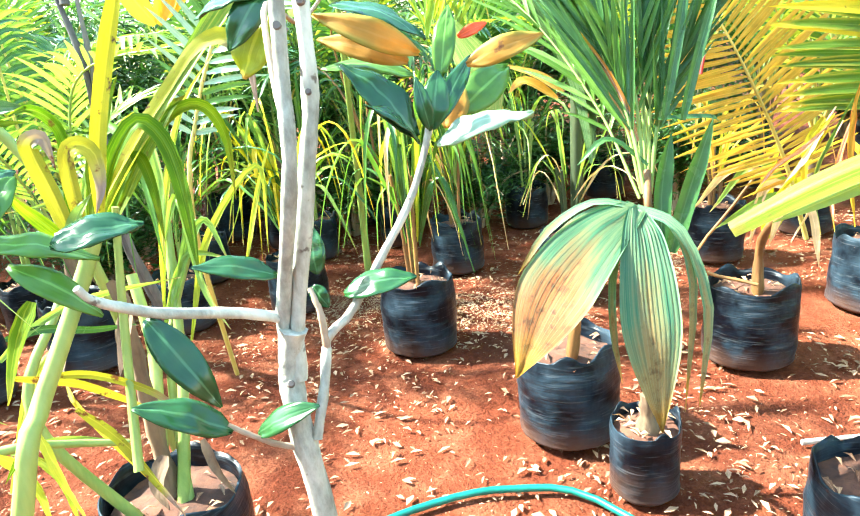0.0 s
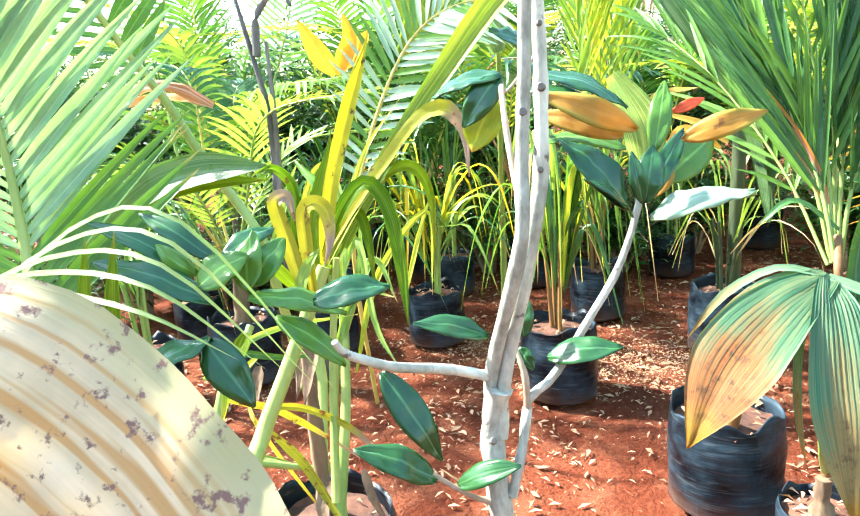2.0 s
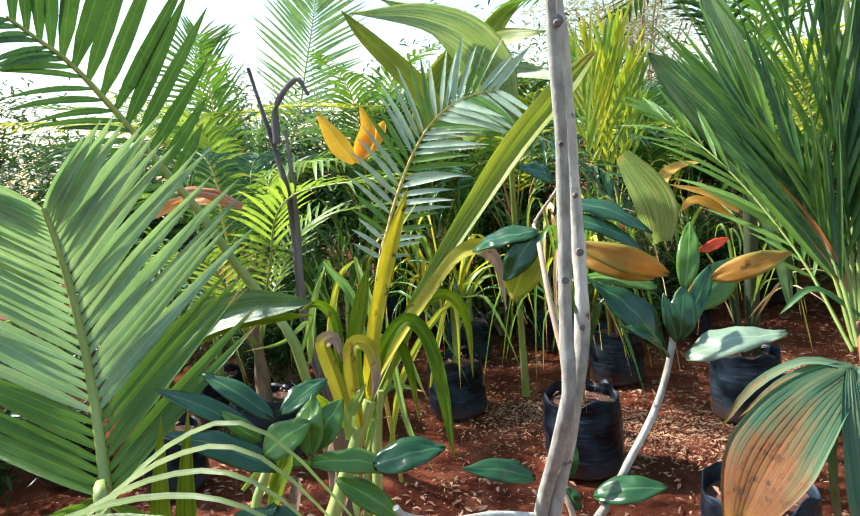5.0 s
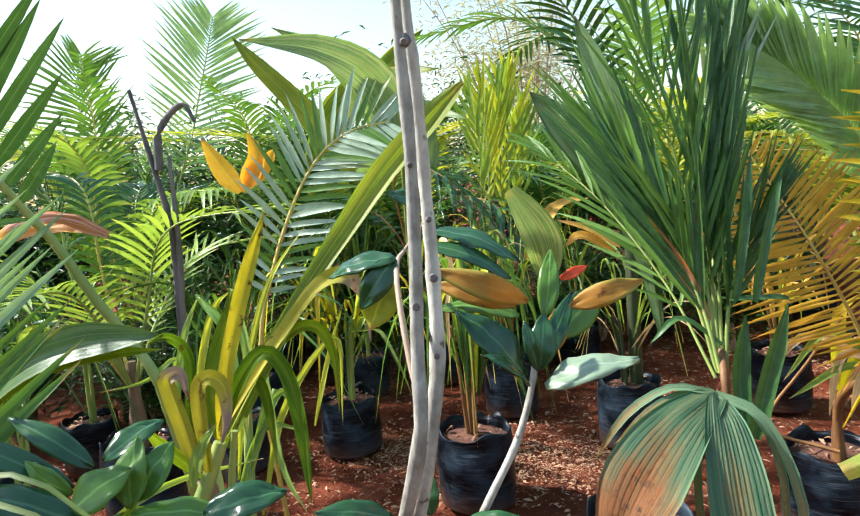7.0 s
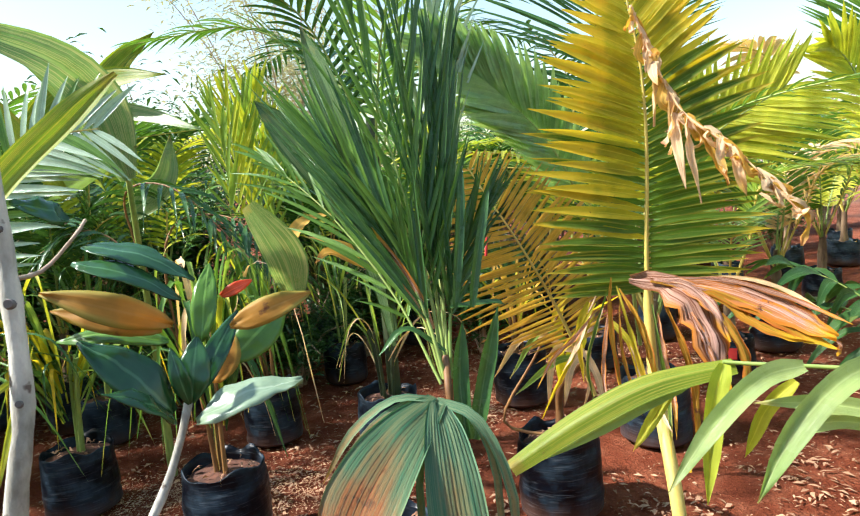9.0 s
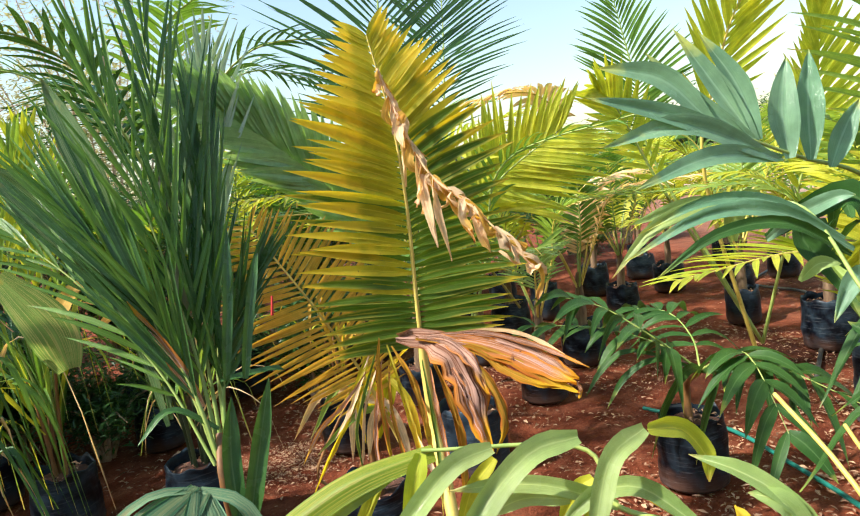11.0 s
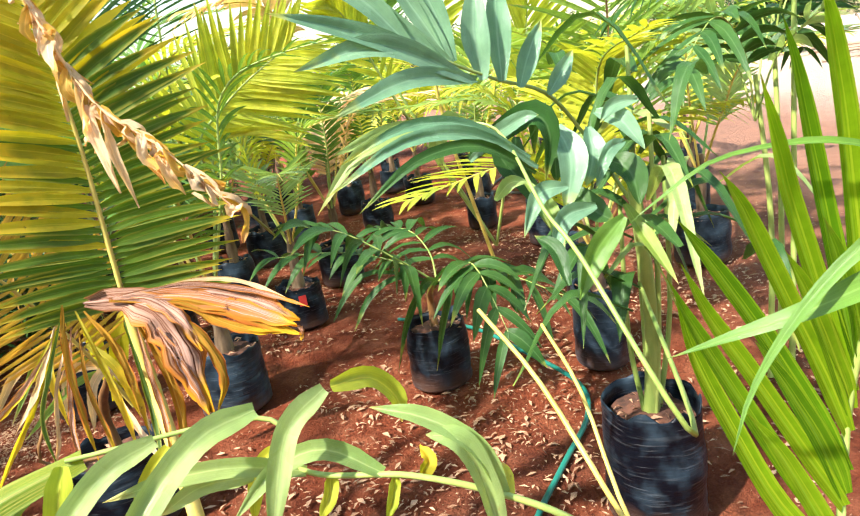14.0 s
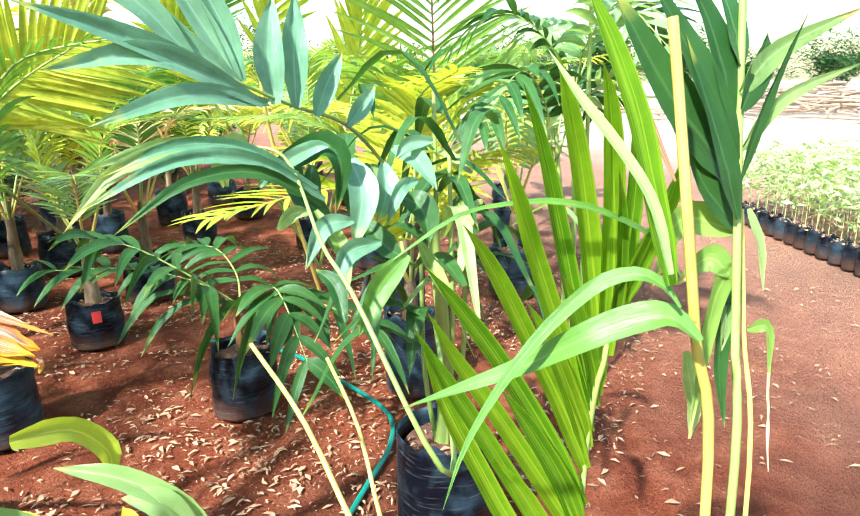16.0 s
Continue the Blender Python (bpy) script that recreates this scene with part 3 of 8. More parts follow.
def frond(parent, pts, L, w, leaf, stalk, n=34, face=None, s0=0.22, ang=(35, 62), droop=0.25, lift=0.15, r=0.007, fold=0.35, end=0.35, swell=0.45, single=True, sides=(1, 1), rnd=0.12, seed=1, name="frond", label="", skip=0.0, jag=0.0, cut=None):
    """A feather leaf: a curved midrib with two rows of leaflets; each leaflet is a part of the frond, or they are one part."""
    R = random.Random(seed * 7919 + 13)
    m = 60
    C = curve(pts, m)
    T = tangents(C)
    g = Geo()
    tube(g, [C[i] for i in range(0, m + 1, 6)], r, r * 0.25, n=24, sides=6)
    fr = part(name, g, stalk, parent, label)
    allg = Geo()
    for k in range(n):
        s = s0 + (1 - s0) * (k + 0.5) / n
        i = min(m, int(s * m))
        p, t = C[i].lerp(C[min(m, i + 1)], s * m - i), T[i]
        if face is None:
            N0 = square_to(t, (0, 0, 1))
        else:
            N0 = square_to(t, face)
        S = t.cross(N0)
        q = (s - s0) / (1 - s0)
        prof = (swell + (1 - swell) * min(1, q / 0.3)) * (1 - (1 - end) * max(0, (q - 0.45) / 0.55) ** 1.6)
        for sd in (-1, 1):
            amount = sides[0] if sd < 0 else sides[1]
            if amount <= 0 or R.random() < skip:
                continue
            a = radians(ang[0] + (ang[1] - ang[0]) * q + R.uniform(-1, 1) * 30 * rnd)
            ln = L * prof * amount * (1 + R.uniform(-1, 1) * rnd)
            if cut and R.random() < cut:
                ln *= R.uniform(0.3, 0.8)
            d = (S * sd * math.cos(a) + t * math.sin(a) + N0 * (lift + R.uniform(-1, 1) * rnd * 0.8)).normalized()
            dr = droop * (1 + R.uniform(-1, 1) * rnd * 2)
            P = [p + d * ln * x + Vector((0, 0, -1)) * dr * ln * x * x for x in (0, 0.35, 0.7, 1.0)]
            N1 = square_to(d, N0 + Vector((R.uniform(-1, 1), R.uniform(-1, 1), R.uniform(-1, 1))) * rnd * 1.6)
            gg = Geo() if single else allg
            blade(gg, P, w * (0.75 + 0.35 * prof) * (1 + R.uniform(-1, 1) * rnd), N1, fold, n=6, cross=2, wave=jag, seed=seed + k * 0.37 + sd)
            if single:
                part("leaflet", gg, leaf(q, sd) if callable(leaf) else leaf, fr)
                LEAFLETS[0] += 1
    if not single:
        part("foliage", allg, leaf(0.5) if callable(leaf) else leaf, fr, "", "stuff")
    return fr


def straps(parent, items, leaf, n=9, name="leaf"):
    """Single arching strap leaves; each item: points, width, face, fold."""
    for k, (pts, w, face, fold) in enumerate(items):
        part(name, blade(Geo(), pts, w, face, fold, n=n, cross=4, prof=strap, wave=w * 0.14, seed=k * 1.7), leaf, parent)


def oval_leaf(parent, base, tip, w, leaf, face, sag=0.05, fold=0.05, name="leaf", seed=0):
    """A thick oval rubber-plant leaf with a raised midrib and a short stalk."""
    b, t = Vector(base), Vector(tip)
    ln = (t - b).length
    mid = b.lerp(t, 0.5) + square_to((t - b).normalized(), face) * sag * ln * 2
    g = blade(Geo(), [b, mid, t], w, face, fold, n=12, cross=6, prof=oval, wave=w * 0.14, seed=seed)
    ob = part(name, g, leaf, parent)
    md = ob.modifiers.new("thick", "SOLIDIFY")
    md.thickness = 0.0012
    return ob


def wrinkle(a, z, seed):
    c, d = math.cos(a), math.sin(a)
    ridge = 1 - 2 * abs(noise.noise(Vector((c * 1.1 + seed * 3.1, d * 1.1, z * 46 + 0.9 * math.sin(2 * a + seed)))))
    return noise.noise(Vector((c * 1.3 + seed * 5.7, d * 1.3, z * 14))) * 0.045 + noise.noise(Vector((c * 3 + seed, d * 3, z * 50))) * 0.018 + 0.004 * ridge


def bag(x, y, r, h, seed, fill=0.86, lean=(0.0, 0.0), label="", taper=0.04, red=False, sides=48, nz=52, z0=0.0):
    """A filled black nursery bag: creased wall, uneven rim, soil inside."""
    th = thing("grow_bag", (x, y, z0), label or "creased black plastic grow bag filled with red soil", "plant pot", "grow bags")
    g = Geo()
    rows, uvs = [], []

    def ring(z, rr, wob=1.0):
        out = []
        for j in range(sides):
            a = math.tau * j / sides
            k = rr * (1 + wrinkle(a, z, seed) * wob + 0.035 * math.sin(2 * a + seed) + 0.02 * math.sin(5 * a + seed * 2.1) * z / h)
            out.append(Vector((x + math.cos(a) * k + lean[0] * z, y + math.sin(a) * k + lean[1] * z, z0 + z)))
        return out
    rows.append([Vector((x, y, z0 + 0.002))] * sides)
    rows.append(ring(0.002, r * 0.86, 0.4))
    for i in range(nz + 1):
        q = i / nz
        z = 0.012 + (h - 0.012) * q
        bulge = 1 + 0.032 * math.sin(math.pi * q) + 0.02 * math.sin(9 * q + seed) * q - taper * q
        rows.append(ring(z, r * bulge * (0.95 if i == 0 else 1)))
    top = rows[-1]
    for j in range(sides):
        a = math.tau * j / sides
        top[j] = top[j] + Vector((0, 0, 0.032 * noise.noise(Vector((math.cos(a) * 2 + seed, math.sin(a) * 2, seed * 1.3))) + 0.008 * math.sin(7 * a + seed)))
    cx, cy = x + lean[0] * h, y + lean[1] * h
    rows.append([Vector((cx + (p.x - cx) * 0.975, cy + (p.y - cy) * 0.975, p.z + 0.003)) for p in top])
    rows.append([Vector((cx + (p.x - cx) * 0.955, cy + (p.y - cy) * 0.955, p.z - 0.02)) for p in top])
    rows.append([Vector((cx + (p.x - cx) * 0.94, cy + (p.y - cy) * 0.94, z0 + h * fill - 0.03)) for p in top])
    uvs = [[(j / sides, i / len(rows)) for j in range(sides)] for i in range(len(rows))]
    g.grid(rows, uvs, True)
    part("wall", g, BAG, th)
    s = Geo()
    srows = []
    for k in range(6):
        rr = r * (1 - taper) * 0.93 * k / 5
        srows.append([Vector((cx + math.cos(math.tau * j / 24) * rr, cy + math.sin(math.tau * j / 24) * rr, z0 + h * fill + 0.014 * noise.noise(Vector((k * 0.8 + seed, math.cos(math.tau * j / 24) * k * 0.5, math.sin(math.tau * j / 24) * k * 0.5))) + 0.018 * (1 - k / 5))) for j in range(24)])
    s.grid(srows, [[(j / 24, k / 5) for j in range(24)] for k in range(6)], True)
    part("soil", s, POTSOIL, th)
    R = random.Random(seed * 17 + 3)
    dg = Geo()
    for k in range(26):
        a, q = R.uniform(0, math.tau), r * 0.85 * math.sqrt(R.random())
        c = Vector((cx + math.cos(a) * q, cy + math.sin(a) * q, z0 + h * fill + 0.010 + 0.014 * (1 - q / r)))
        b, ln = R.uniform(0, math.tau), R.uniform(0.012, 0.04)
        d = Vector((math.cos(b), math.sin(b), R.uniform(-0.2, 0.3)))
        blade(dg, [c, c + d * ln * 0.5 + Vector((0, 0, 0.006)), c + d * ln], ln * 0.35, (R.gauss(0, 0.4), R.gauss(0, 0.4), 1), 0.3, n=2, cross=2, prof=oval)
    part("leaf_debris", dg, LITTER, th, "", "stuff")
    if red:
        p = Geo()
        a0 = math.atan2(-1, -0.62)
        rr = [[Vector((x + math.cos(a0 + da) * r * 1.05, y + math.sin(a0 + da) * r * 1.05, z0 + h * zz)) for da in (-0.16, 0, 0.16)] for zz in (0.62, 0.74, 0.86)]
        p.grid(rr, [[(0, 0)] * 3] * 3)
        part("paint_mark", p, RED, th, "smear of red paint")
    return th

# ---- ground ----
def ground_z(x, y):
    return 0.012 * noise.noise(Vector((x * 1.7, y * 1.7, 3.0))) + 0.006 * noise.noise(Vector((x * 6, y * 6, 8.0)))


def build_ground():
    g = Geo()
    xs = [-400, -60, -14] + [-6 + 0.12 * i for i in range(134)] + [14, 30, 80, 400]
    ys = [-400, -40, -8] + [-2.5 + 0.12 * i for i in range(100)] + [14, 40, 90, 400]
    rows = [[Vector((x, y, ground_z(x, y) - 0.012 if abs(x) < 12 and abs(y) < 12 else -0.012)) for x in xs] for y in ys]
    g.grid(rows, [[(0, 0)] * len(xs)] * len(ys))
    ob = new("ground", g.mesh("ground", (0, 0, 0)))
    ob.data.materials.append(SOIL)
    tagged(ob, "bare trodden red earth strewn with dry leaves", "ground", "", "structure")


build_ground()


def litter(name, n, area, size, seed, label, heaps=()):
    R = random.Random(seed)
    g = Geo()
    for k in range(n):
        if heaps and R.random() < 0.9:
            hx, hy, hr = heaps[R.randrange(len(heaps))]
            x, y = R.gauss(hx, hr), R.gauss(hy, hr * 0.7)
        else:
            x, y = R.uniform(area[0], area[2]), R.uniform(area[1], area[3])
            if noise.noise(Vector((x * 0.9, y * 0.9, 1.0))) * 0.6 + noise.noise(Vector((x * 3.1, y * 3.1, 4.0))) * 0.7 < R.uniform(-0.5, 0.5):
                continue
        a, ln = R.uniform(0, math.tau), size[0] + (size[1] - size[0]) * R.random() ** 2.8
        d = Vector((math.cos(a), math.sin(a), R.uniform(-0.06, 0.10)))
        p = Vector((x, y, ground_z(x, y) - 0.004 + R.uniform(0, 0.006)))
        face = Vector((R.gauss(0, 0.3), R.gauss(0, 0.3), 1))
        blade(g, [p, p + d * ln * 0.5 + Vector((0, 0, R.uniform(0.001, 0.12 * ln))), p + d * ln], ln * R.uniform(0.18, 0.5), face, R.uniform(0.0, 0.5), n=2, cross=2, prof=oval)
    ob = new(name, g.mesh(name, (0, 0, 0)))
    ob.data.materials.append(LITTER)
    tagged(ob, label, "dry leaves", "", "stuff")


litter("leaf_litter", 66000, (-2.2, 0.6, 4.6, 5.0), (0.006, 0.044), 5, "scattered small dry tan leaves on the red earth")
litter("leaf_litter", 20000, (1.3, -1.5, 7.0, 4.5), (0.007, 0.046), 6, "scattered dry leaves on the open earth")
litter("leaf_litter_patch", 9000, (-1, 2, 1, 4), (0.007, 0.024), 7, "thick patch of straw-coloured fallen leaves", heaps=[(-0.35, 3.1, 0.22), (0.3, 2.95, 0.2), (1.05, 3.5, 0.2)])


def hose(name, pts, r, material, label):
    g = tube(Geo(), pts, r, r, n=60, sides=10)
    ob = new(name, g.mesh(name, (0, 0, 0)))
    ob.data.materials.append(material)
    tagged(ob, label, "hose")


hose("garden_hose", [(-0.9, 1.25, 0.010), (-0.3, 1.5, 0.010), (-0.01, 1.66, 0.010), (0.23, 1.72, 0.010), (0.47, 1.64, 0.010), (0.85, 1.1, 0.010), (1.25, 1.0, 0.010), (1.65, 1.22, 0.010), (2.0, 1.3, 0.010), (2.3, 1.36, 0.010), (2.5, 1.5, 0.010), (2.66, 1.85, 0.010), (2.8, 2.25, 0.010), (2.75, 2.7, 0.010)], 0.0095, HOSE, "dull green garden hose lying on the earth")
hose("irrigation_pipe", [(3.6, 2.3, 0.012), (4.4, 2.7, 0.012), (5.2, 3.03, 0.012), (5.7, 3.6, 0.012), (5.87, 4.19, 0.012), (6.6, 4.5, 0.012)], 0.013, PIPE, "thin dark irrigation pipe on the earth")

g = tube(Geo(), [(1.032, 1.862, 0.01), (1.19, 1.875, 0.01)], 0.009, 0.008, n=8, sides=8, flat=0.6, knobs=0.2)
ob = new("wood_stick", g.mesh("wood_stick", (0, 0, 0)))
ob.data.materials.append(STONE)
tagged(ob, "pale split stick lying on the red earth", "stick")

# ---- bags ----
bag(0.03, 0.90, 0.13, 0.27, 1)                                   # tree
bag(-0.48, 1.42, 0.145, 0.29, 2)
bag(-0.05, 2.62, 0.145, 0.29, 3)
bag(0.10, 3.53, 0.140, 0.27, 4)
bag(-0.66, 3.12, 0.140, 0.26, 5)
bag(0.57, 1.72, 0.087, 0.20, 6, label="small creased dusty black grow bag")
bag(0.43, 2.00, 0.143, 0.285, 7, lean=(-0.03, 0))
bag(1.11, 2.38, 0.142, 0.285, 8)
bag(0.62, 3.08, 0.135, 0.30, 9)
bag(1.40, 3.45, 0.14, 0.29, 10)
bag(1.75, 2.76, 0.15, 0.29, 11)
bag(2.03, 3.80, 0.14, 0.22, 12)
bag(0.90, 1.38, 0.115, 0.29, 13)
bag(-1.41, 2.62, 0.15, 0.29, 14)
bag(2.30, 2.03, 0.125, 0.28, 15, lean=(0.02, 0))
bag(2.52, 3.22, 0.125, 0.25, 16, red=True, label="dusty black grow bag with a smear of red paint")
bag(1.94, 0.98, 0.125, 0.36, 17)
bag(2.72, 1.49, 0.11, 0.36, 18)
bag(3.30, 1.83, 0.11, 0.36, 19)
for k, (bx, by) in enumerate(((2.72, 4.17), (3.16, 3.58), (3.32, 4.63), (3.9, 4.9), (4.4, 4.43), (5.38, 4.75), (5.3, 3.92), (4.9, 5.3), (5.9, 5.6), (6.5, 6.2), (3.5, 5.6), (4.2, 6.0), (5.0, 6.6), (2.3, 5.0), (-1.48, 4.5), (-2.0, 3.6), (-2.6, 4.4), (-0.55, 4.7), (-1.0, 4.2), (1.2, 5.0), (0.5, 5.2), (1.9, 5.6), (2.9, 6.4), (4.3, 2.6), (4.6, 3.4), (5.6, 3.0), (4.1, 1.5), (5.2, 1.9), (6.4, 4.2), (6.9, 5.2), (7.6, 4.4), (8.2, 6.0), (6.6, 2.4))):
    bag(bx, by, 0.14 + 0.015 * (k % 3 - 1), 0.28 + 0.02 * (k % 4 - 1), 20 + k, sides=28, nz=12)


# ---- rubber tree beside the camera's way ----
CAMWARD = (0.0, -1.0, 0.25)
tree = thing("rubber_tree", (0.03, 0.90, 0.24), "young rubber tree with pale twisted twin stems and glossy leaves", "tree")
g = Geo()
tube(g, [(0.03, 0.90, 0.20), (-0.003, 0.899, 0.648), (-0.012, 0.899, 0.745), (-0.017, 0.908, 0.807), (-0.007, 0.908, 0.853)], 0.0125, 0.0120, n=18, knobs=0.25, seed=1)
part("trunk", g, BARK, tree)
g = Geo()
tube(g, [(-0.019, 0.908, 0.807), (-0.013, 0.909, 0.876), (0.023, 0.870, 1.006), (0.026, 0.879, 1.080), (0.031, 0.883, 1.170), (0.034, 0.882, 1.261), (0.033, 0.878, 1.361), (0.035, 0.876, 1.467), (0.040, 0.868, 1.562)], 0.0080, 0.0040, n=34, knobs=0.25, seed=2)
part("stem", g, BARK, tree)
g = Geo()
tube(g, [(-0.009, 0.907, 0.801), (-0.002, 0.911, 0.863), (0.029, 0.901, 1.002), (0.039, 0.909, 1.061), (0.041, 0.915, 1.141), (0.040, 0.918, 1.219), (0.040, 0.908, 1.304), (0.038, 0.902, 1.384), (0.039, 0.902, 1.503)], 0.0084, 0.0046, n=34, knobs=0.25, seed=3)
part("stem", g, BARK, tree)
def add_branch(pts, r0, r1):
    part("branch", tube(Geo(), pts, r0, r1, n=20, knobs=0.2, seed=r0 * 900), TWIG if r0 < 0.005 else BARK, tree)


add_branch([(0.002, 0.898, 0.739), (0.013, 0.915, 0.789), (0.020, 0.929, 0.833), (0.043, 0.938, 0.854), (0.078, 0.967, 0.905), (0.106, 0.989, 0.949), (0.125, 1.011, 0.997), (0.138, 1.040, 1.051)], 0.0055, 0.0035)
add_branch([(0.018, 0.925, 0.820), (0.016, 0.927, 0.860), (0.007, 0.935, 0.884)], 0.004, 0.003)
add_branch([(-0.017, 0.911, 0.865), (-0.052, 0.878, 0.886), (-0.085, 0.831, 0.908), (-0.105, 0.804, 0.926), (-0.116, 0.791, 0.938), (-0.120, 0.784, 0.950)], 0.006, 0.003)
add_branch([(-0.015, 0.894, 0.732), (-0.037, 0.886, 0.744), (-0.059, 0.879, 0.761), (-0.073, 0.873, 0.775)], 0.0035, 0.0025)
add_branch([(0.024, 0.874, 1.043), (0.013, 0.899, 1.090), (0.001, 0.955, 1.143), (-0.022, 1.163, 1.139), (0.004, 1.202, 1.172), (0.012, 1.223, 1.189)], 0.0030, 0.002)
for a, b, kr in (((0.036, 0.885, 1.339), (0.038, 0.871, 1.335), 0.0042), ((0.032, 0.889, 1.239), (0.034, 0.874, 1.238), 0.0034), ((0.027, 0.889, 1.117), (0.029, 0.874, 1.120), 0.0046), ((0.041, 0.918, 1.137), (0.042, 0.905, 1.139), 0.0046), ((0.040, 0.919, 1.190), (0.042, 0.908, 1.191), 0.0032), ((0.038, 0.914, 1.065), (0.040, 0.900, 1.069), 0.0036), ((-0.017, 0.905, 0.797), (-0.013, 0.893, 0.804), 0.0050)):
    part("knot", tube(Geo(), [a, Vector(a).lerp(Vector(b), 0.6), b], kr * 1.3, kr * 0.6, n=4, sides=10, knobs=0.3, seed=kr * 900), GREYSTALK, tree, "dark branch scar")
UPF = (0.1, -0.55, 0.85)
def add_rubber_leaf(k, b, t, w, m, fc):
    oval_leaf(tree, b, t, w, m, fc, seed=k)


add_rubber_leaf(0, (0.128, 1.010, 1.092), (0.031, 0.996, 1.134), 0.028, FICUSORANGE, (0.1, -0.9, 0.2))
add_rubber_leaf(1, (0.115, 1.028, 1.085), (0.025, 1.031, 1.113), 0.026, FICUSORANGE, (0.1, -0.9, 0.3))
add_rubber_leaf(2, (0.118, 1.035, 1.072), (0.025, 1.033, 1.085), 0.024, FICUSMID, UPF)
add_rubber_leaf(3, (0.119, 1.005, 1.012), (0.051, 1.004, 1.088), 0.042, FICUS, UPF)
add_rubber_leaf(4, (0.123, 0.993, 1.007), (0.076, 0.962, 1.051), 0.028, FICUS, (0.2, -0.3, 0.9))
add_rubber_leaf(5, (0.146, 1.035, 1.067), (0.158, 1.069, 1.137), 0.024, FICUSMID, CAMWARD)
add_rubber_leaf(6, (0.173, 1.040, 1.077), (0.252, 1.043, 1.101), 0.026, FICUSORANGE, (0.1, -0.9, 0.3))
add_rubber_leaf(7, (0.166, 1.059, 1.105), (0.197, 1.065, 1.116), 0.012, FICUSRED, CAMWARD)
add_rubber_leaf(8, (0.133, 1.007, 1.017), (0.122, 1.013, 1.070), 0.017, FICUS, CAMWARD)
add_rubber_leaf(9, (0.135, 1.008, 1.018), (0.144, 1.027, 1.074), 0.030, FICUS, CAMWARD)
add_rubber_leaf(10, (0.138, 1.019, 1.021), (0.179, 1.075, 1.086), 0.022, FICUS, CAMWARD)
add_rubber_leaf(11, (0.161, 1.117, 1.023), (0.227, 1.178, 1.069), 0.044, FICUSMID, CAMWARD)
add_rubber_leaf(12, (0.148, 1.090, 1.010), (0.166, 1.128, 1.056), 0.036, FICUSORANGE, CAMWARD)
add_rubber_leaf(13, (0.139, 0.993, 1.004), (0.234, 0.997, 1.027), 0.041, FICUSPALE, (-0.05, -0.35, 0.95))
add_rubber_leaf(14, (-0.018, 0.923, 0.903), (-0.088, 0.899, 0.924), 0.026, FICUS, (0, -0.6, 0.8))
add_rubber_leaf(15, (0.038, 0.944, 0.873), (0.111, 0.942, 0.886), 0.030, FICUS, (0, -0.6, 0.8))
add_rubber_leaf(16, (0.015, 0.939, 0.896), (0.012, 0.954, 0.942), 0.024, FICUS, CAMWARD)
add_rubber_leaf(17, (0.010, 0.935, 0.886), (0.025, 0.929, 0.865), 0.018, FICUS, CAMWARD)
add_rubber_leaf(18, (-0.096, 0.820, 0.908), (-0.044, 0.809, 0.832), 0.030, FICUS, (0.3, -0.7, 0.6))
add_rubber_leaf(19, (-0.068, 0.871, 0.770), (-0.139, 0.840, 0.817), 0.034, FICUS, (0, -0.5, 0.85))
add_rubber_leaf(20, (-0.052, 0.888, 0.754), (0.014, 0.882, 0.786), 0.026, FICUS, (0, -0.6, 0.8))
add_rubber_leaf(21, (-0.143, 0.801, 0.978), (-0.083, 0.827, 0.984), 0.032, FICUS, (0, -0.6, 0.8))
add_rubber_leaf(22, (-0.2, 0.796, 0.983), (-0.128, 0.833, 0.957), 0.0258, FICUSMID, (0, -0.5, 0.9))
add_rubber_leaf(23, (-0.179, 0.8, 0.965), (-0.125, 0.814, 0.916), 0.0247, FICUSMID, (0, -0.5, 0.9))
add_rubber_leaf(24, (-0.224, 0.78, 0.984), (-0.317, 0.761, 1.024), 0.0278, FICUS, (0, -0.5, 0.9))
add_rubber_leaf(25, (-0.253, 0.833, 1.007), (-0.331, 0.84, 1.051), 0.0216, FICUS, (0.1, -0.6, 0.8))
add_rubber_leaf(26, (-0.253, 0.806, 1.002), (-0.35, 0.796, 1.052), 0.0206, FICUS, (0.1, -0.6, 0.8))
add_rubber_leaf(27, (-0.235, 0.779, 0.998), (-0.197, 0.8, 1.019), 0.0340, FICUSMID, (-0.1, -0.8, 0.6))
add_rubber_leaf(28, (-0.242, 0.79, 1.005), (-0.282, 0.795, 1.031), 0.0175, FICUSMID, CAMWARD)
add_rubber_leaf(29, (-0.201, 0.797, 0.988), (-0.204, 0.825, 1.035), 0.0299, FICUSMID, CAMWARD)
add_rubber_leaf(30, (-0.2, 0.805, 0.991), (-0.18, 0.835, 1.026), 0.0288, FICUSMID, CAMWARD)
add_rubber_leaf(31, (-0.253, 0.846, 1.006), (-0.222, 0.894, 1.023), 0.0258, FICUS, (0, -0.7, 0.6))
add_rubber_leaf(32, (-0.224, 0.768, 0.958), (-0.255, 0.7, 0.934), 0.0361, FICUS, (-0.2, -0.6, 0.7))
add_rubber_leaf(33, (-0.227, 0.765, 0.956), (-0.181, 0.752, 0.905), 0.0330, FICUS, (0.2, -0.6, 0.7))
add_rubber_leaf(34, (0.001, 0.956, 1.153), (-0.070, 0.966, 1.137), 0.030, FICUS, (0, -0.5, 0.8))
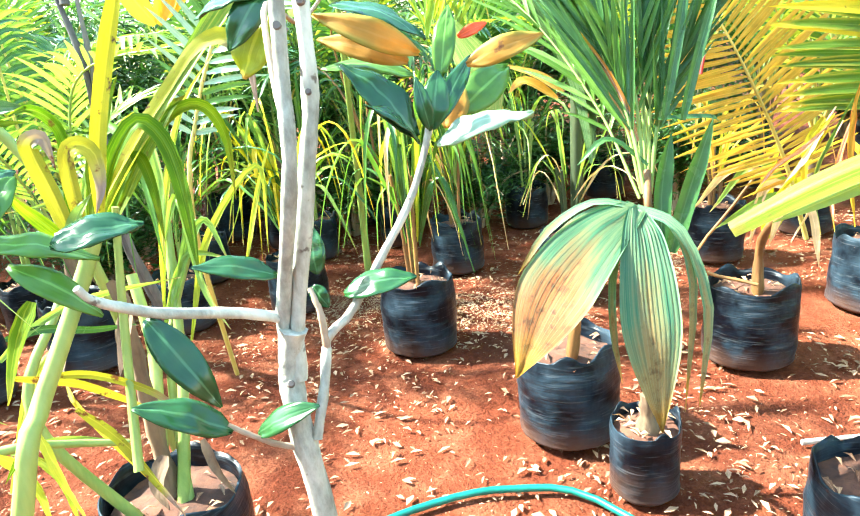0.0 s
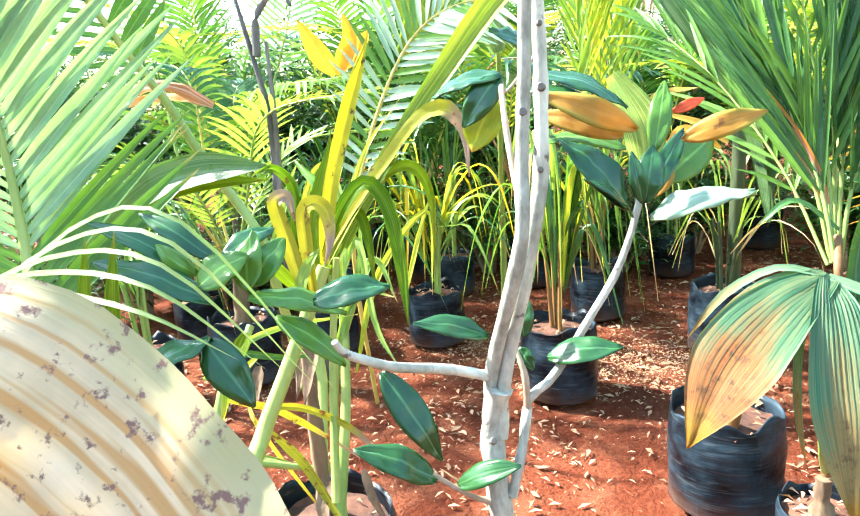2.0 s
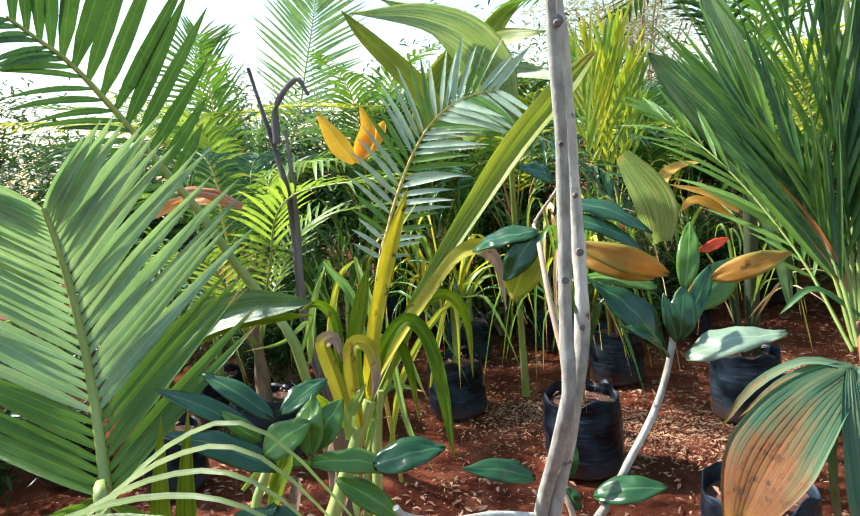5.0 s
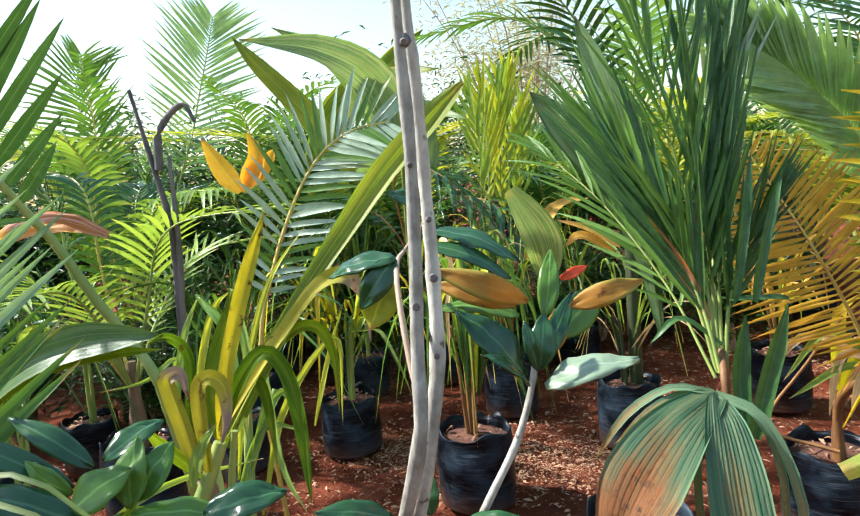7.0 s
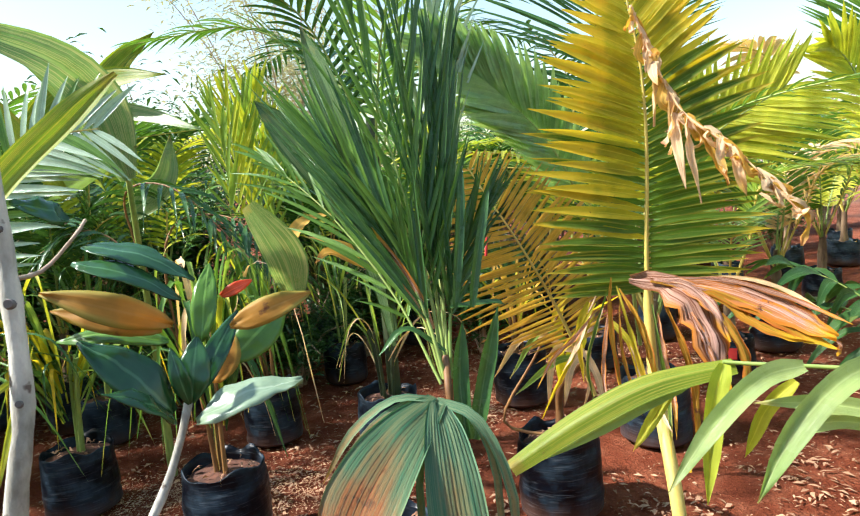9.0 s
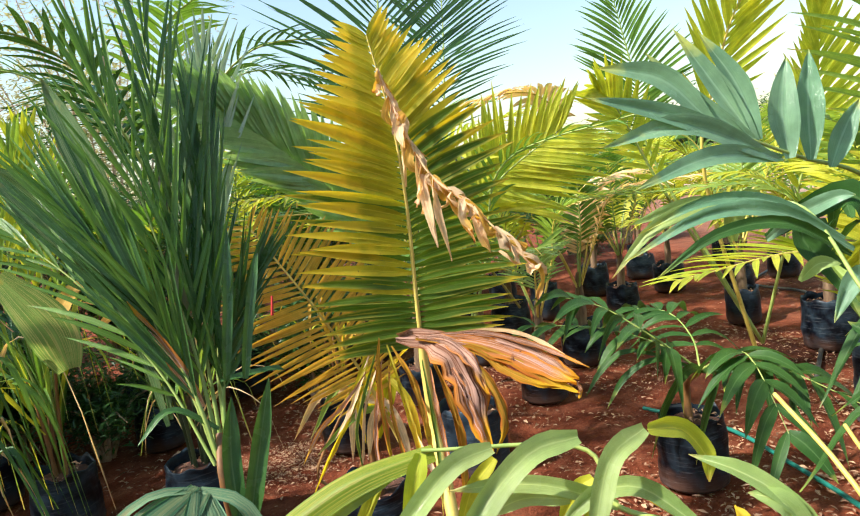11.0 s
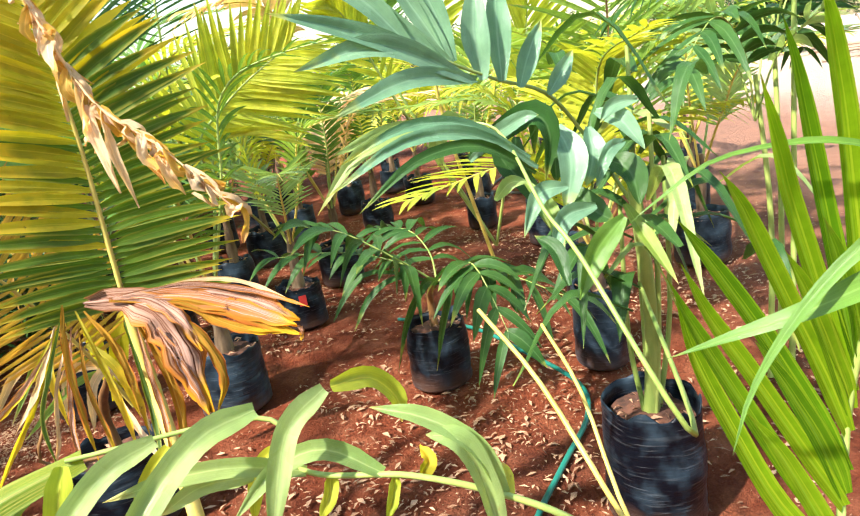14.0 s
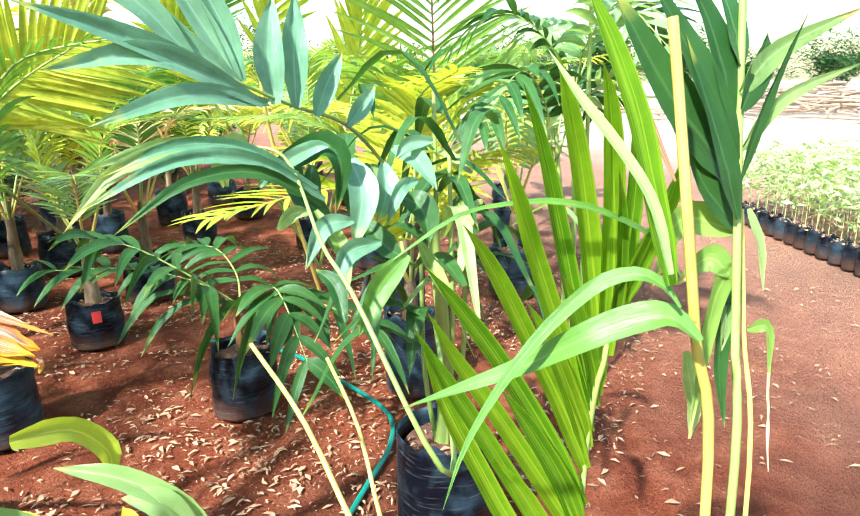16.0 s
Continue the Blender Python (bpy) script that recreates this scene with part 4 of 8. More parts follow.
add_rubber_leaf(35, (0.000, 0.956, 1.153), (-0.036, 0.946, 1.107), 0.030, FICUS, CAMWARD)
add_rubber_leaf(36, (-0.007, 0.973, 1.135), (-0.033, 0.964, 1.082), 0.040, COCOLIME, CAMWARD)
add_rubber_leaf(37, (0.006, 1.183, 1.190), (-0.039, 1.155, 1.214), 0.036, FICUS, (0, -0.6, 0.7))
add_rubber_leaf(38, (0.011, 1.199, 1.159), (0.127, 1.185, 1.109), 0.038, FICUS, (0, -0.4, 0.9))
add_rubber_leaf(39, (0.004, 1.178, 1.143), (0.113, 1.166, 1.091), 0.030, FICUS, (0, -0.5, 0.8))

# ---- coconut seedling with the hanging fan leaf ----
palm = thing("coconut_palm", (0.57, 1.70, 0.19), "young coconut palm with dark fronds and a hanging scorched fan leaf", "palm")
g = Geo()
tube(g, [(0.57, 1.70, 0.17), (0.57, 1.72, 0.45), (0.538, 1.641, 0.730), (0.553, 1.710, 0.818)], 0.010, 0.008, n=16)
part("stem", g, BROWNSTALK, palm)
def add_frond(k, pts, L, mt, fc, a0, lw):
    frond(palm, pts, L, lw, mt, GREENSTALK, n=15, face=fc, ang=(a0, 84), droop=0.04, lift=0.12, s0=0.26, seed=1 + k, r=0.005, rnd=0.22, fold=0.7, end=0.75, swell=0.8)


add_frond(0, [(0.540, 1.677, 0.779), (0.518, 1.721, 0.919), (0.470, 1.781, 1.065), (0.401, 1.856, 1.206)], 0.42, COCODARK, (-0.5, -1, 0.3), 74, 0.0125)
add_frond(1, [(0.540, 1.697, 0.773), (0.512, 1.744, 0.928), (0.450, 1.814, 1.127), (0.364, 1.898, 1.299)], 0.34, COCO, (-0.5, -1, 0.5), 76, 0.0125)
add_frond(2, [(0.547, 1.706, 0.770), (0.540, 1.763, 0.971), (0.504, 1.837, 1.247), (0.444, 1.927, 1.615)], 0.40, COCO, (0.1, -1, 0.2), 60, 0.011)
add_frond(3, [(0.556, 1.724, 0.763), (0.561, 1.791, 0.990), (0.556, 1.858, 1.270), (0.559, 1.940, 1.692)], 0.46, COCODARK, (0.5, -1, 0.1), 74, 0.0115)
add_frond(4, [(0.566, 1.741, 0.756), (0.583, 1.803, 0.960), (0.607, 1.855, 1.176), (0.643, 1.908, 1.426)], 0.40, COCODARK, (-0.4, -1, 0.1), 76, 0.012)
add_frond(5, [(0.559, 1.703, 0.769), (0.582, 1.737, 0.920), (0.628, 1.760, 1.037), (0.667, 1.780, 1.107)], 0.22, COCODARK, (0.3, -1, 0.1), 72, 0.011)
frond(palm, [(0.576, 1.799, 0.738), (0.606, 1.906, 0.999), (0.641, 1.997, 1.302), (0.713, 2.088, 1.684)], 0.34, 0.013, COCOBLUE, GREENSTALK, n=16, face=(0.2, -1, 0.1), ang=(66, 80), droop=0.04, s0=0.4, seed=9, r=0.005, rnd=0.15)
frond(palm, [(0.533, 1.688, 0.765), (0.470, 1.808, 0.948), (0.352, 1.944, 1.145), (0.199, 2.105, 1.312)], 0.24, 0.011, COCO, GREENSTALK, n=14, face=(-0.3, -0.8, 0.5), ang=(60, 82), droop=0.15, seed=6, r=0.004, rnd=0.25)
for a, b, c, w in (((0.532, 1.713, 0.882), (0.483, 1.750, 1.005), (0.429, 1.797, 1.115), 0.028),):
    part("leaf", blade(Geo(), [a, b, c], w, CAMWARD, 0.3, n=8, cross=4), BROWNLEAF, palm, "browned broken leaf edge")
straps(palm, [
    ([(0.549, 1.580, 0.680), (0.555, 1.614, 0.795), (0.576, 1.633, 0.910)], 0.035, CAMWARD, 0.5),
    ([(0.565, 1.576, 0.678), (0.603, 1.602, 0.791), (0.650, 1.618, 0.934)], 0.035, CAMWARD, 0.5),
    ([(0.618, 1.697, 0.922), (0.650, 1.715, 1.050), (0.696, 1.743, 1.194)], 0.020, CAMWARD, 0.4),
    ([(0.583, 1.706, 0.925), (0.614, 1.729, 1.090), (0.641, 1.761, 1.233)], 0.020, CAMWARD, 0.4),
    ([(0.552, 1.702, 0.832), (0.470, 1.708, 0.892), (0.402, 1.688, 0.846)], 0.016, UPF, 0.4),
    ([(0.572, 1.709, 0.926), (0.682, 1.733, 0.920), (0.712, 1.745, 0.908)], 0.016, UPF, 0.4),
], COCODARK)
for pts, w in (([(0.471, 1.877, 0.814), (0.446, 1.959, 1.01), (0.374, 2.018, 1.192), (0.295, 2.055, 1.333), (0.206, 2.082, 1.443)], 0.085), ([(0.481, 1.898, 0.821), (0.485, 1.977, 1.03), (0.451, 2.05, 1.243), (0.393, 2.096, 1.461), (0.343, 2.145, 1.639)], 0.070)):
    part("leaf", blade(Geo(), pts, w, (-0.45, -0.85, 0.3), 0.35, n=18, cross=16, pleat=0.006, wave=0.004, prof=lambda s: (0.10 + 0.90 * min(1.0, s * 1.5)) * (1.0 if s < 0.75 else 1.02 - ((s - 0.75) / 0.25) ** 1.6)), PLEATDARK, palm, "dark leaf still joined into one pleated sheet")
# the fan: two pleated lobes that hang from one hub
hub = (0.487, 1.545, 0.783)


def fan_prof(s):
    return (0.12 + 0.88 * math.sin(math.pi * min(1, 0.05 + s * 0.62)) ** 0.9) * (1 if s < 0.62 else max(0.02, 1 - ((s - 0.62) / 0.38) ** 1.7))


part("fan_lobe", blade(Geo(), [hub, (0.394, 1.473, 0.743), (0.306, 1.392, 0.673), (0.230, 1.327, 0.552)], 0.138, (-0.25, -0.8, 0.5), 0.18, n=22, cross=26, prof=fan_prof, pleat=0.006, wave=0.006), FANBROWN, palm, "scorched brown and yellow pleated lobe")
part("fan_lobe", blade(Geo(), [hub, (0.477, 1.464, 0.729), (0.467, 1.372, 0.609), (0.471, 1.299, 0.450)], 0.108, (0.05, -0.9, 0.4), 0.18, n=22, cross=26, prof=fan_prof, pleat=0.006, wave=0.006, seed=2), FAN, palm, "green and yellow pleated lobe")
straps(palm, [
    ([hub, (0.553, 1.496, 0.746), (0.587, 1.435, 0.616), (0.554, 1.361, 0.459)], 0.022, (0.3, -0.8, 0.3), 0.3),
    ([hub, (0.542, 1.508, 0.754), (0.566, 1.456, 0.652), (0.535, 1.374, 0.440)], 0.020, (0.3, -0.8, 0.3), 0.3),
    ([hub, (0.404, 1.545, 0.798), (0.319, 1.544, 0.749), (0.257, 1.534, 0.666)], 0.018, UPF, 0.3),
    ([hub, (0.424, 1.542, 0.786), (0.357, 1.520, 0.764), (0.286, 1.498, 0.710)], 0.016, UPF, 0.3),
    ([hub, (0.429, 1.472, 0.699), (0.414, 1.415, 0.592), (0.425, 1.385, 0.497)], 0.014, CAMWARD, 0.3),
], FAN)
part("stalk", tube(Geo(), [(0.565, 1.70, 0.3), (0.492, 1.524, 0.489), (0.488, 1.550, 0.782)], 0.009, 0.006, n=12), GREENSTALK, palm)
part("husk", tube(Geo(), [(0.57, 1.70, 0.16), (0.565, 1.70, 0.22), (0.565, 1.70, 0.28)], 0.028, 0.014, n=8, knobs=0.5), HUSK, palm, "fibrous brown husk")

# ---- ochre frond palm ----
palm = thing("coconut_palm", (1.11, 2.34, 0.27), "yellowed coconut palm with one ochre frond and dead drooping leaves", "palm")
part("stem", tube(Geo(), [(1.11, 2.34, 0.24), (1.10, 2.32, 0.45), (1.062, 2.072, 0.630)], 0.018, 0.010, n=12, knobs=0.3), BROWNSTALK, palm)
frond(palm, [(1.095, 2.062, 0.526), (0.997, 2.032, 0.765), (0.869, 2.009, 1.004), (0.738, 2.027, 1.232)], 0.25, 0.0135, COCOOCHRE, YELSTALK, n=36, face=(-0.1, -1, -0.15), ang=(4, 34), droop=0.05, lift=0.0, s0=0.24, seed=6, r=0.007, end=0.25)
straps(palm, [
    ([(1.060, 2.047, 0.671), (0.966, 2.050, 0.684), (0.932, 2.039, 0.527)], 0.024, CAMWARD, 0.3),
    ([(1.060, 2.047, 0.671), (0.998, 2.016, 0.639), (0.970, 2.010, 0.531)], 0.024, CAMWARD, 0.3),
    ([(1.052, 2.049, 0.672), (0.894, 2.074, 0.738), (0.787, 2.086, 0.620)], 0.022, CAMWARD, 0.3),
    ([(1.060, 2.047, 0.671), (1.080, 2.012, 0.594), (1.087, 1.974, 0.473)], 0.022, CAMWARD, 0.3),
], DRY)
straps(palm, [
    ([(1.050, 2.047, 0.656), (0.942, 2.064, 0.750), (0.826, 2.056, 0.622)], 0.02, CAMWARD, 0.3),
    ([(1.050, 2.047, 0.656), (0.962, 2.047, 0.652), (0.836, 2.047, 0.574)], 0.02, CAMWARD, 0.3),
], STRAP)
part("stalk", tube(Geo(), [(1.09, 2.3, 0.3), (0.921, 2.404, 0.349), (1.030, 2.374, 0.559), (1.114, 2.326, 0.720)], 0.006, 0.004, n=12), BROWNSTALK, palm, "brown leaning leaf stalk")
part("stalk", tube(Geo(), [(0.760, 1.993, 0.993), (0.768, 1.997, 1.043)], 0.004, 0.003, n=4), RED, palm, "short red leaf stub")
for a, b, c in (((1.205, 2.534, 0.369), (1.268, 2.422, 0.658), (1.320, 2.254, 0.779)), ((1.208, 2.547, 0.406), (1.193, 2.519, 0.647), (1.239, 2.454, 0.762))):
    part("leaf", blade(Geo(), [a, b, c], 0.06, UPF, 0.4, n=8, cross=4), COCOYEL, palm)

# ---- palm with the yellow frond and the withered leaf ----
palm = thing("coconut_palm", (0.90, 1.38, 0.25), "coconut palm with a yellowing frond and a withered orange leaf", "palm")
part("stem", tube(Geo(), [(0.90, 1.38, 0.22), (0.91, 1.40, 0.5), (0.959, 1.539, 0.734), (0.961, 1.554, 0.832), (0.961, 1.559, 0.939)], 0.016, 0.009, n=18), YELSTALK, palm)
frond(palm, [(0.959, 1.557, 0.877), (0.959, 1.551, 1.026), (0.954, 1.528, 1.227), (0.942, 1.519, 1.389), (0.921, 1.540, 1.570)], 0.235, 0.0195, lambda q, sd: COCOYEL if q + 0.16 * math.sin(q * 230 + sd) > (0.30 if sd < 0 else 0.62) else COCOGY, YELSTALK, n=52, face=(-0.45, -1, 0.22), s0=0.10, ang=(2, 50), droop=0.10, lift=0.06, seed=7, r=0.006, end=0.3, swell=0.8, fold=0.3)
# withered strip along the upper edge
strip = curve([(0.917, 1.504, 1.498), (0.930, 1.455, 1.381), (0.942, 1.394, 1.284), (0.979, 1.318, 1.213), (1.032, 1.229, 1.098)], 26)
R = random.Random(4)
for k in range(42):
    a = strip[k * 26 // 42]
    d = strip[k * 26 // 42 + 1] - a
    a = a + d * R.random()
    ln = R.choice((0.02, 0.04, 0.07, 0.10, 0.13)) * R.uniform(0.7, 1.1) * (1.0 if k < 34 else 0.5)
    part("withered_leaflet", blade(Geo(), [a, a + d * R.uniform(0.2, 1.8) + Vector((R.uniform(-0.02, 0.02), R.uniform(-0.01, 0.01), -ln * 0.4)), a + d * R.uniform(-0.6, 2.4) + Vector((R.uniform(-0.03, 0.03), R.uniform(-0.02, 0.02), -ln))], R.uniform(0.008, 0.019), (R.uniform(-0.6, 0.6), -1, 0.2), 0.5, n=7, cross=4, wave=0.010, seed=k, twist=R.uniform(-1.3, 1.3), prof=strap), DRY if k % 3 else COCOOCHRE, palm)
part("withered_rib", tube(Geo(), [strip[0], strip[6], strip[13], strip[20], strip[26]], 0.0028, 0.0015, n=26, knobs=0.6), DRY, palm, "dry broken rib")
def add_withered(pts, w, mt, label="", fold=-0.35, pleat=0.0, cross=4, seed=0, twist=0.0, end=1.0):
    part("withered_leaf", blade(Geo(), pts, w, (-0.05, -1, 0.2), fold, n=20, cross=cross, pleat=pleat, wave=w * 0.34, seed=seed, twist=twist, prof=lambda s: (1 + 0.16 * math.sin(s * 31 + seed * 5)) * (0.25 + 0.75 * min(1, s / 0.35)) * (1.0 if s < 0.62 else max(0.04, 1 - end * ((s - 0.62) / 0.38) ** 1.7))), mt, palm, label)


add_withered([(0.867, 1.471, 0.984), (0.917, 1.42, 0.976), (0.944, 1.363, 0.932), (0.94, 1.326, 0.861), (0.938, 1.294, 0.788)], 0.07, WITHER, label='crumpled grey-pink withered lobe', pleat=0.005, cross=22, fold=-0.5, seed=1)
add_withered([(0.928, 1.406, 0.962), (0.963, 1.341, 0.926), (0.972, 1.298, 0.87), (0.966, 1.282, 0.827), (0.943, 1.285, 0.787)], 0.018, OCHRETIP, label='yellow rolled margin of the withered lobe', seed=2, cross=8, pleat=0.003)
add_withered([(0.924, 1.37, 0.93), (0.929, 1.332, 0.876), (0.931, 1.304, 0.827), (0.93, 1.285, 0.787)], 0.0200, BROWNLEAF, seed=3, cross=6, pleat=0.002)
add_withered([(0.894, 1.442, 0.986), (0.934, 1.391, 0.975), (0.956, 1.348, 0.938), (0.96, 1.315, 0.883)], 0.0260, WITHER, seed=4, cross=10, pleat=0.003)
add_withered([(0.893, 1.441, 0.982), (0.985, 1.366, 0.984), (1.053, 1.305, 0.957), (1.089, 1.257, 0.933), (1.111, 1.216, 0.913)], 0.01, WITHER, seed=10, cross=10, pleat=0.0035)
add_withered([(0.893, 1.441, 0.982), (0.982, 1.366, 0.974), (1.049, 1.306, 0.943), (1.077, 1.263, 0.915), (1.094, 1.226, 0.895)], 0.0340, WITHER, seed=11, cross=10, pleat=0.0035)
add_withered([(0.893, 1.441, 0.982), (0.969, 1.366, 0.964), (1.031, 1.303, 0.924), (1.063, 1.253, 0.893), (1.082, 1.213, 0.876)], 0.026, OCHRETIP, seed=12, cross=10, pleat=0.0035)
add_withered([(0.893, 1.441, 0.982), (0.971, 1.365, 0.97), (1.021, 1.312, 0.942), (1.06, 1.257, 0.91), (1.079, 1.216, 0.893)], 0.0300, BROWNLEAF, seed=13, cross=10, pleat=0.0035)
add_withered([(0.893, 1.441, 0.982), (0.975, 1.364, 0.952), (1.008, 1.321, 0.914), (1.038, 1.281, 0.892), (1.065, 1.246, 0.883)], 0.018, OCHRETIP, seed=14, cross=10, pleat=0.0035)
add_withered([(0.893, 1.441, 0.982), (0.996, 1.365, 0.986), (1.048, 1.322, 0.974), (1.085, 1.278, 0.944), (1.105, 1.24, 0.916)], 0.008, DRY, seed=15, cross=10, pleat=0.0035)
add_withered([(1.082, 1.22, 0.891), (1.085, 1.213, 0.881), (1.08, 1.215, 0.865)], 0.0100, BROWNLEAF, seed=30)
add_withered([(0.84, 1.491, 0.988), (0.815, 1.46, 0.928), (0.796, 1.415, 0.847), (0.783, 1.364, 0.773)], 0.0124, OCHRETIP, fold=0.4, seed=40, twist=-0.62)
add_withered([(0.862, 1.511, 0.966), (0.86, 1.463, 0.876), (0.853, 1.413, 0.799), (0.842, 1.368, 0.746)], 0.0112, COCOYEL, fold=0.4, seed=41, twist=-0.12)
add_withered([(0.882, 1.535, 0.955), (0.897, 1.489, 0.888), (0.891, 1.442, 0.817), (0.874, 1.395, 0.752)], 0.0130, OCHRETIP, fold=0.4, seed=42, twist=0.38)
add_withered([(0.926, 1.449, 0.933), (0.928, 1.398, 0.854), (0.911, 1.347, 0.777), (0.876, 1.303, 0.715), (0.844, 1.274, 0.687)], 0.0198, OCHRETIP, fold=0.4, seed=43, twist=-0.5)
add_withered([(0.865, 1.475, 0.85), (0.862, 1.433, 0.799), (0.864, 1.388, 0.753), (0.863, 1.349, 0.724)], 0.0105, DRY, fold=0.4, seed=44, twist=0.0)
add_withered([(0.944, 1.499, 0.902), (0.927, 1.458, 0.832), (0.91, 1.408, 0.756), (0.883, 1.365, 0.7)], 0.0099, BROWNLEAF, fold=0.4, seed=45, twist=0.5)
add_withered([(0.833, 1.489, 0.972), (0.782, 1.459, 0.897), (0.745, 1.425, 0.841), (0.734, 1.369, 0.762)], 0.0074, COCOGY, fold=0.4, seed=46, twist=-0.38)
add_withered([(0.848, 1.51, 0.944), (0.811, 1.475, 0.869), (0.782, 1.435, 0.806), (0.77, 1.393, 0.757)], 0.0087, BROWNLEAF, fold=0.4, seed=47, twist=0.12)
add_withered([(0.835, 1.545, 0.944), (0.792, 1.519, 0.89), (0.757, 1.493, 0.855), (0.717, 1.468, 0.827)], 0.0087, DRY, fold=0.4, seed=48, twist=0.62)
add_withered([(0.849, 1.478, 0.947), (0.823, 1.439, 0.87), (0.814, 1.391, 0.799), (0.807, 1.353, 0.765)], 0.0074, OCHRETIP, fold=0.4, seed=49, twist=-0.25)
add_withered([(0.818, 1.516, 0.936), (0.764, 1.493, 0.89), (0.716, 1.472, 0.865), (0.68, 1.452, 0.855)], 0.0099, COCOYEL, fold=0.4, seed=50, twist=0.25)
add_withered([(0.826, 1.538, 0.909), (0.754, 1.507, 0.834), (0.7, 1.477, 0.788), (0.658, 1.444, 0.752)], 0.0099, COCOYEL, fold=0.4, seed=51, twist=-0.62)
add_withered([(0.802, 1.486, 0.93), (0.743, 1.464, 0.889), (0.687, 1.443, 0.863), (0.64, 1.412, 0.823)], 0.0087, BROWNLEAF, fold=0.4, seed=52, twist=-0.12)
add_withered([(0.92, 1.482, 0.926), (0.904, 1.435, 0.838), (0.882, 1.384, 0.759), (0.848, 1.331, 0.684)], 0.0087, COCOGY, fold=0.4, seed=53, twist=0.38)
add_withered([(0.845, 1.536, 0.92), (0.795, 1.505, 0.851), (0.762, 1.463, 0.781), (0.718, 1.426, 0.733)], 0.0074, DRY, fold=0.4, seed=54, twist=-0.5)
straps(palm, [
    ([(0.855, 1.616, 0.917), (0.820, 1.601, 0.863), (0.814, 1.577, 0.757)], 0.014, CAMWARD, 0.3),
    ([(0.888, 1.593, 0.879), (0.907, 1.542, 0.829), (0.910, 1.512, 0.738)], 0.016, CAMWARD, 0.3),
], COCOYEL)

# ---- near frond with a broken tip, low across the way ----
near_plant = thing("palm_seedling", (1.15, 0.60, 0.0), "pale green palm seedling with a broken-tipped low arching frond", "palm")
rib = [(1.12, 0.61, 0.62), (0.958, 0.647, 0.818), (0.903, 0.695, 0.875), (0.847, 0.759, 0.912), (0.792, 0.834, 0.927), (0.781, 0.866, 0.979), (0.646, 0.945, 0.994)]
part("stem", tube(Geo(), [(1.15, 0.60, 0.0), (1.15, 0.60, 0.3), (1.12, 0.61, 0.62)], 0.010, 0.005, n=8), GREENSTALK, near_plant)
part("midrib", tube(Geo(), rib, 0.004, 0.002, n=50, sides=6), GREENSTALK, near_plant)
part("leaflet", blade(Geo(), [(0.657, 0.941, 0.992), (0.581, 0.970, 0.976), (0.512, 0.994, 0.941), (0.438, 1.018, 0.891)], 0.030, (-0.1, -0.6, 0.75), -0.6, n=14, cross=8, pleat=0.0015, prof=lambda s: 0.45 + 0.55 * math.sin(math.pi * min(1, s * 0.8 + 0.1))), PLEATLIME, near_plant, "pale broken-off end leaflet")
part("leaflet", blade(Geo(), [(0.626, 0.957, 0.981), (0.571, 0.982, 0.948), (0.477, 1.013, 0.895)], 0.016, (-0.1, -0.6, 0.75), -0.5, n=10, cross=4, prof=strap), ARECAPALE, near_plant)
def add_leaflet(pts, w, mt):
    part("leaflet", blade(Geo(), pts, w * 0.76, (-0.25, -0.8, 0.5), 0.5, n=12, cross=6, prof=strap, wave=0.003, seed=w * 700 + pts[0][2]), mt, near_plant)


add_leaflet(((0.641, 0.937, 0.995), (0.624, 0.933, 0.951), (0.606, 0.923, 0.861)), 0.026, COCOLIME)
add_leaflet(((0.701, 0.901, 0.993), (0.658, 0.907, 0.986), (0.607, 0.912, 0.946), (0.552, 0.906, 0.893)), 0.027, ARECAPALE)
add_leaflet(((0.768, 0.852, 0.998), (0.715, 0.862, 0.994), (0.652, 0.861, 0.953), (0.609, 0.860, 0.894)), 0.031, ARECAPALE)
add_leaflet(((0.814, 0.812, 1.004), (0.775, 0.815, 0.990), (0.750, 0.810, 0.956), (0.725, 0.803, 0.904)), 0.027, ARECAPALE)
add_leaflet(((0.831, 0.825, 0.994), (0.878, 0.825, 0.980), (0.904, 0.821, 0.947), (0.903, 0.818, 0.919)), 0.027, COCOLIME)
add_leaflet(((0.787, 0.859, 0.949), (0.769, 0.875, 0.928), (0.756, 0.884, 0.874)), 0.020, COCOLIME)
add_leaflet(((0.722, 0.932, 0.966), (0.699, 0.948, 0.933), (0.681, 0.959, 0.880)), 0.020, COCOLIME)
add_leaflet(((0.618, 0.977, 0.978), (0.601, 0.990, 0.938), (0.576, 1.004, 0.888)), 0.018, COCOLIME)
add_leaflet(((0.901, 0.699, 0.877), (0.886, 0.712, 0.933), (0.861, 0.744, 0.967), (0.836, 0.783, 0.981)), 0.024, ARECAPALE)
add_leaflet(((0.882, 0.694, 0.855), (0.881, 0.707, 0.911), (0.872, 0.720, 0.945), (0.857, 0.741, 0.953)), 0.032, ARECAPALE)
add_leaflet(((0.833, 0.779, 0.917), (0.801, 0.811, 0.951), (0.765, 0.836, 0.946), (0.721, 0.844, 0.921)), 0.024, ARECAPALE)
add_leaflet(((0.792, 0.834, 0.927), (0.746, 0.862, 0.951), (0.703, 0.887, 0.960), (0.654, 0.914, 0.960)), 0.022, ARECAPALE)
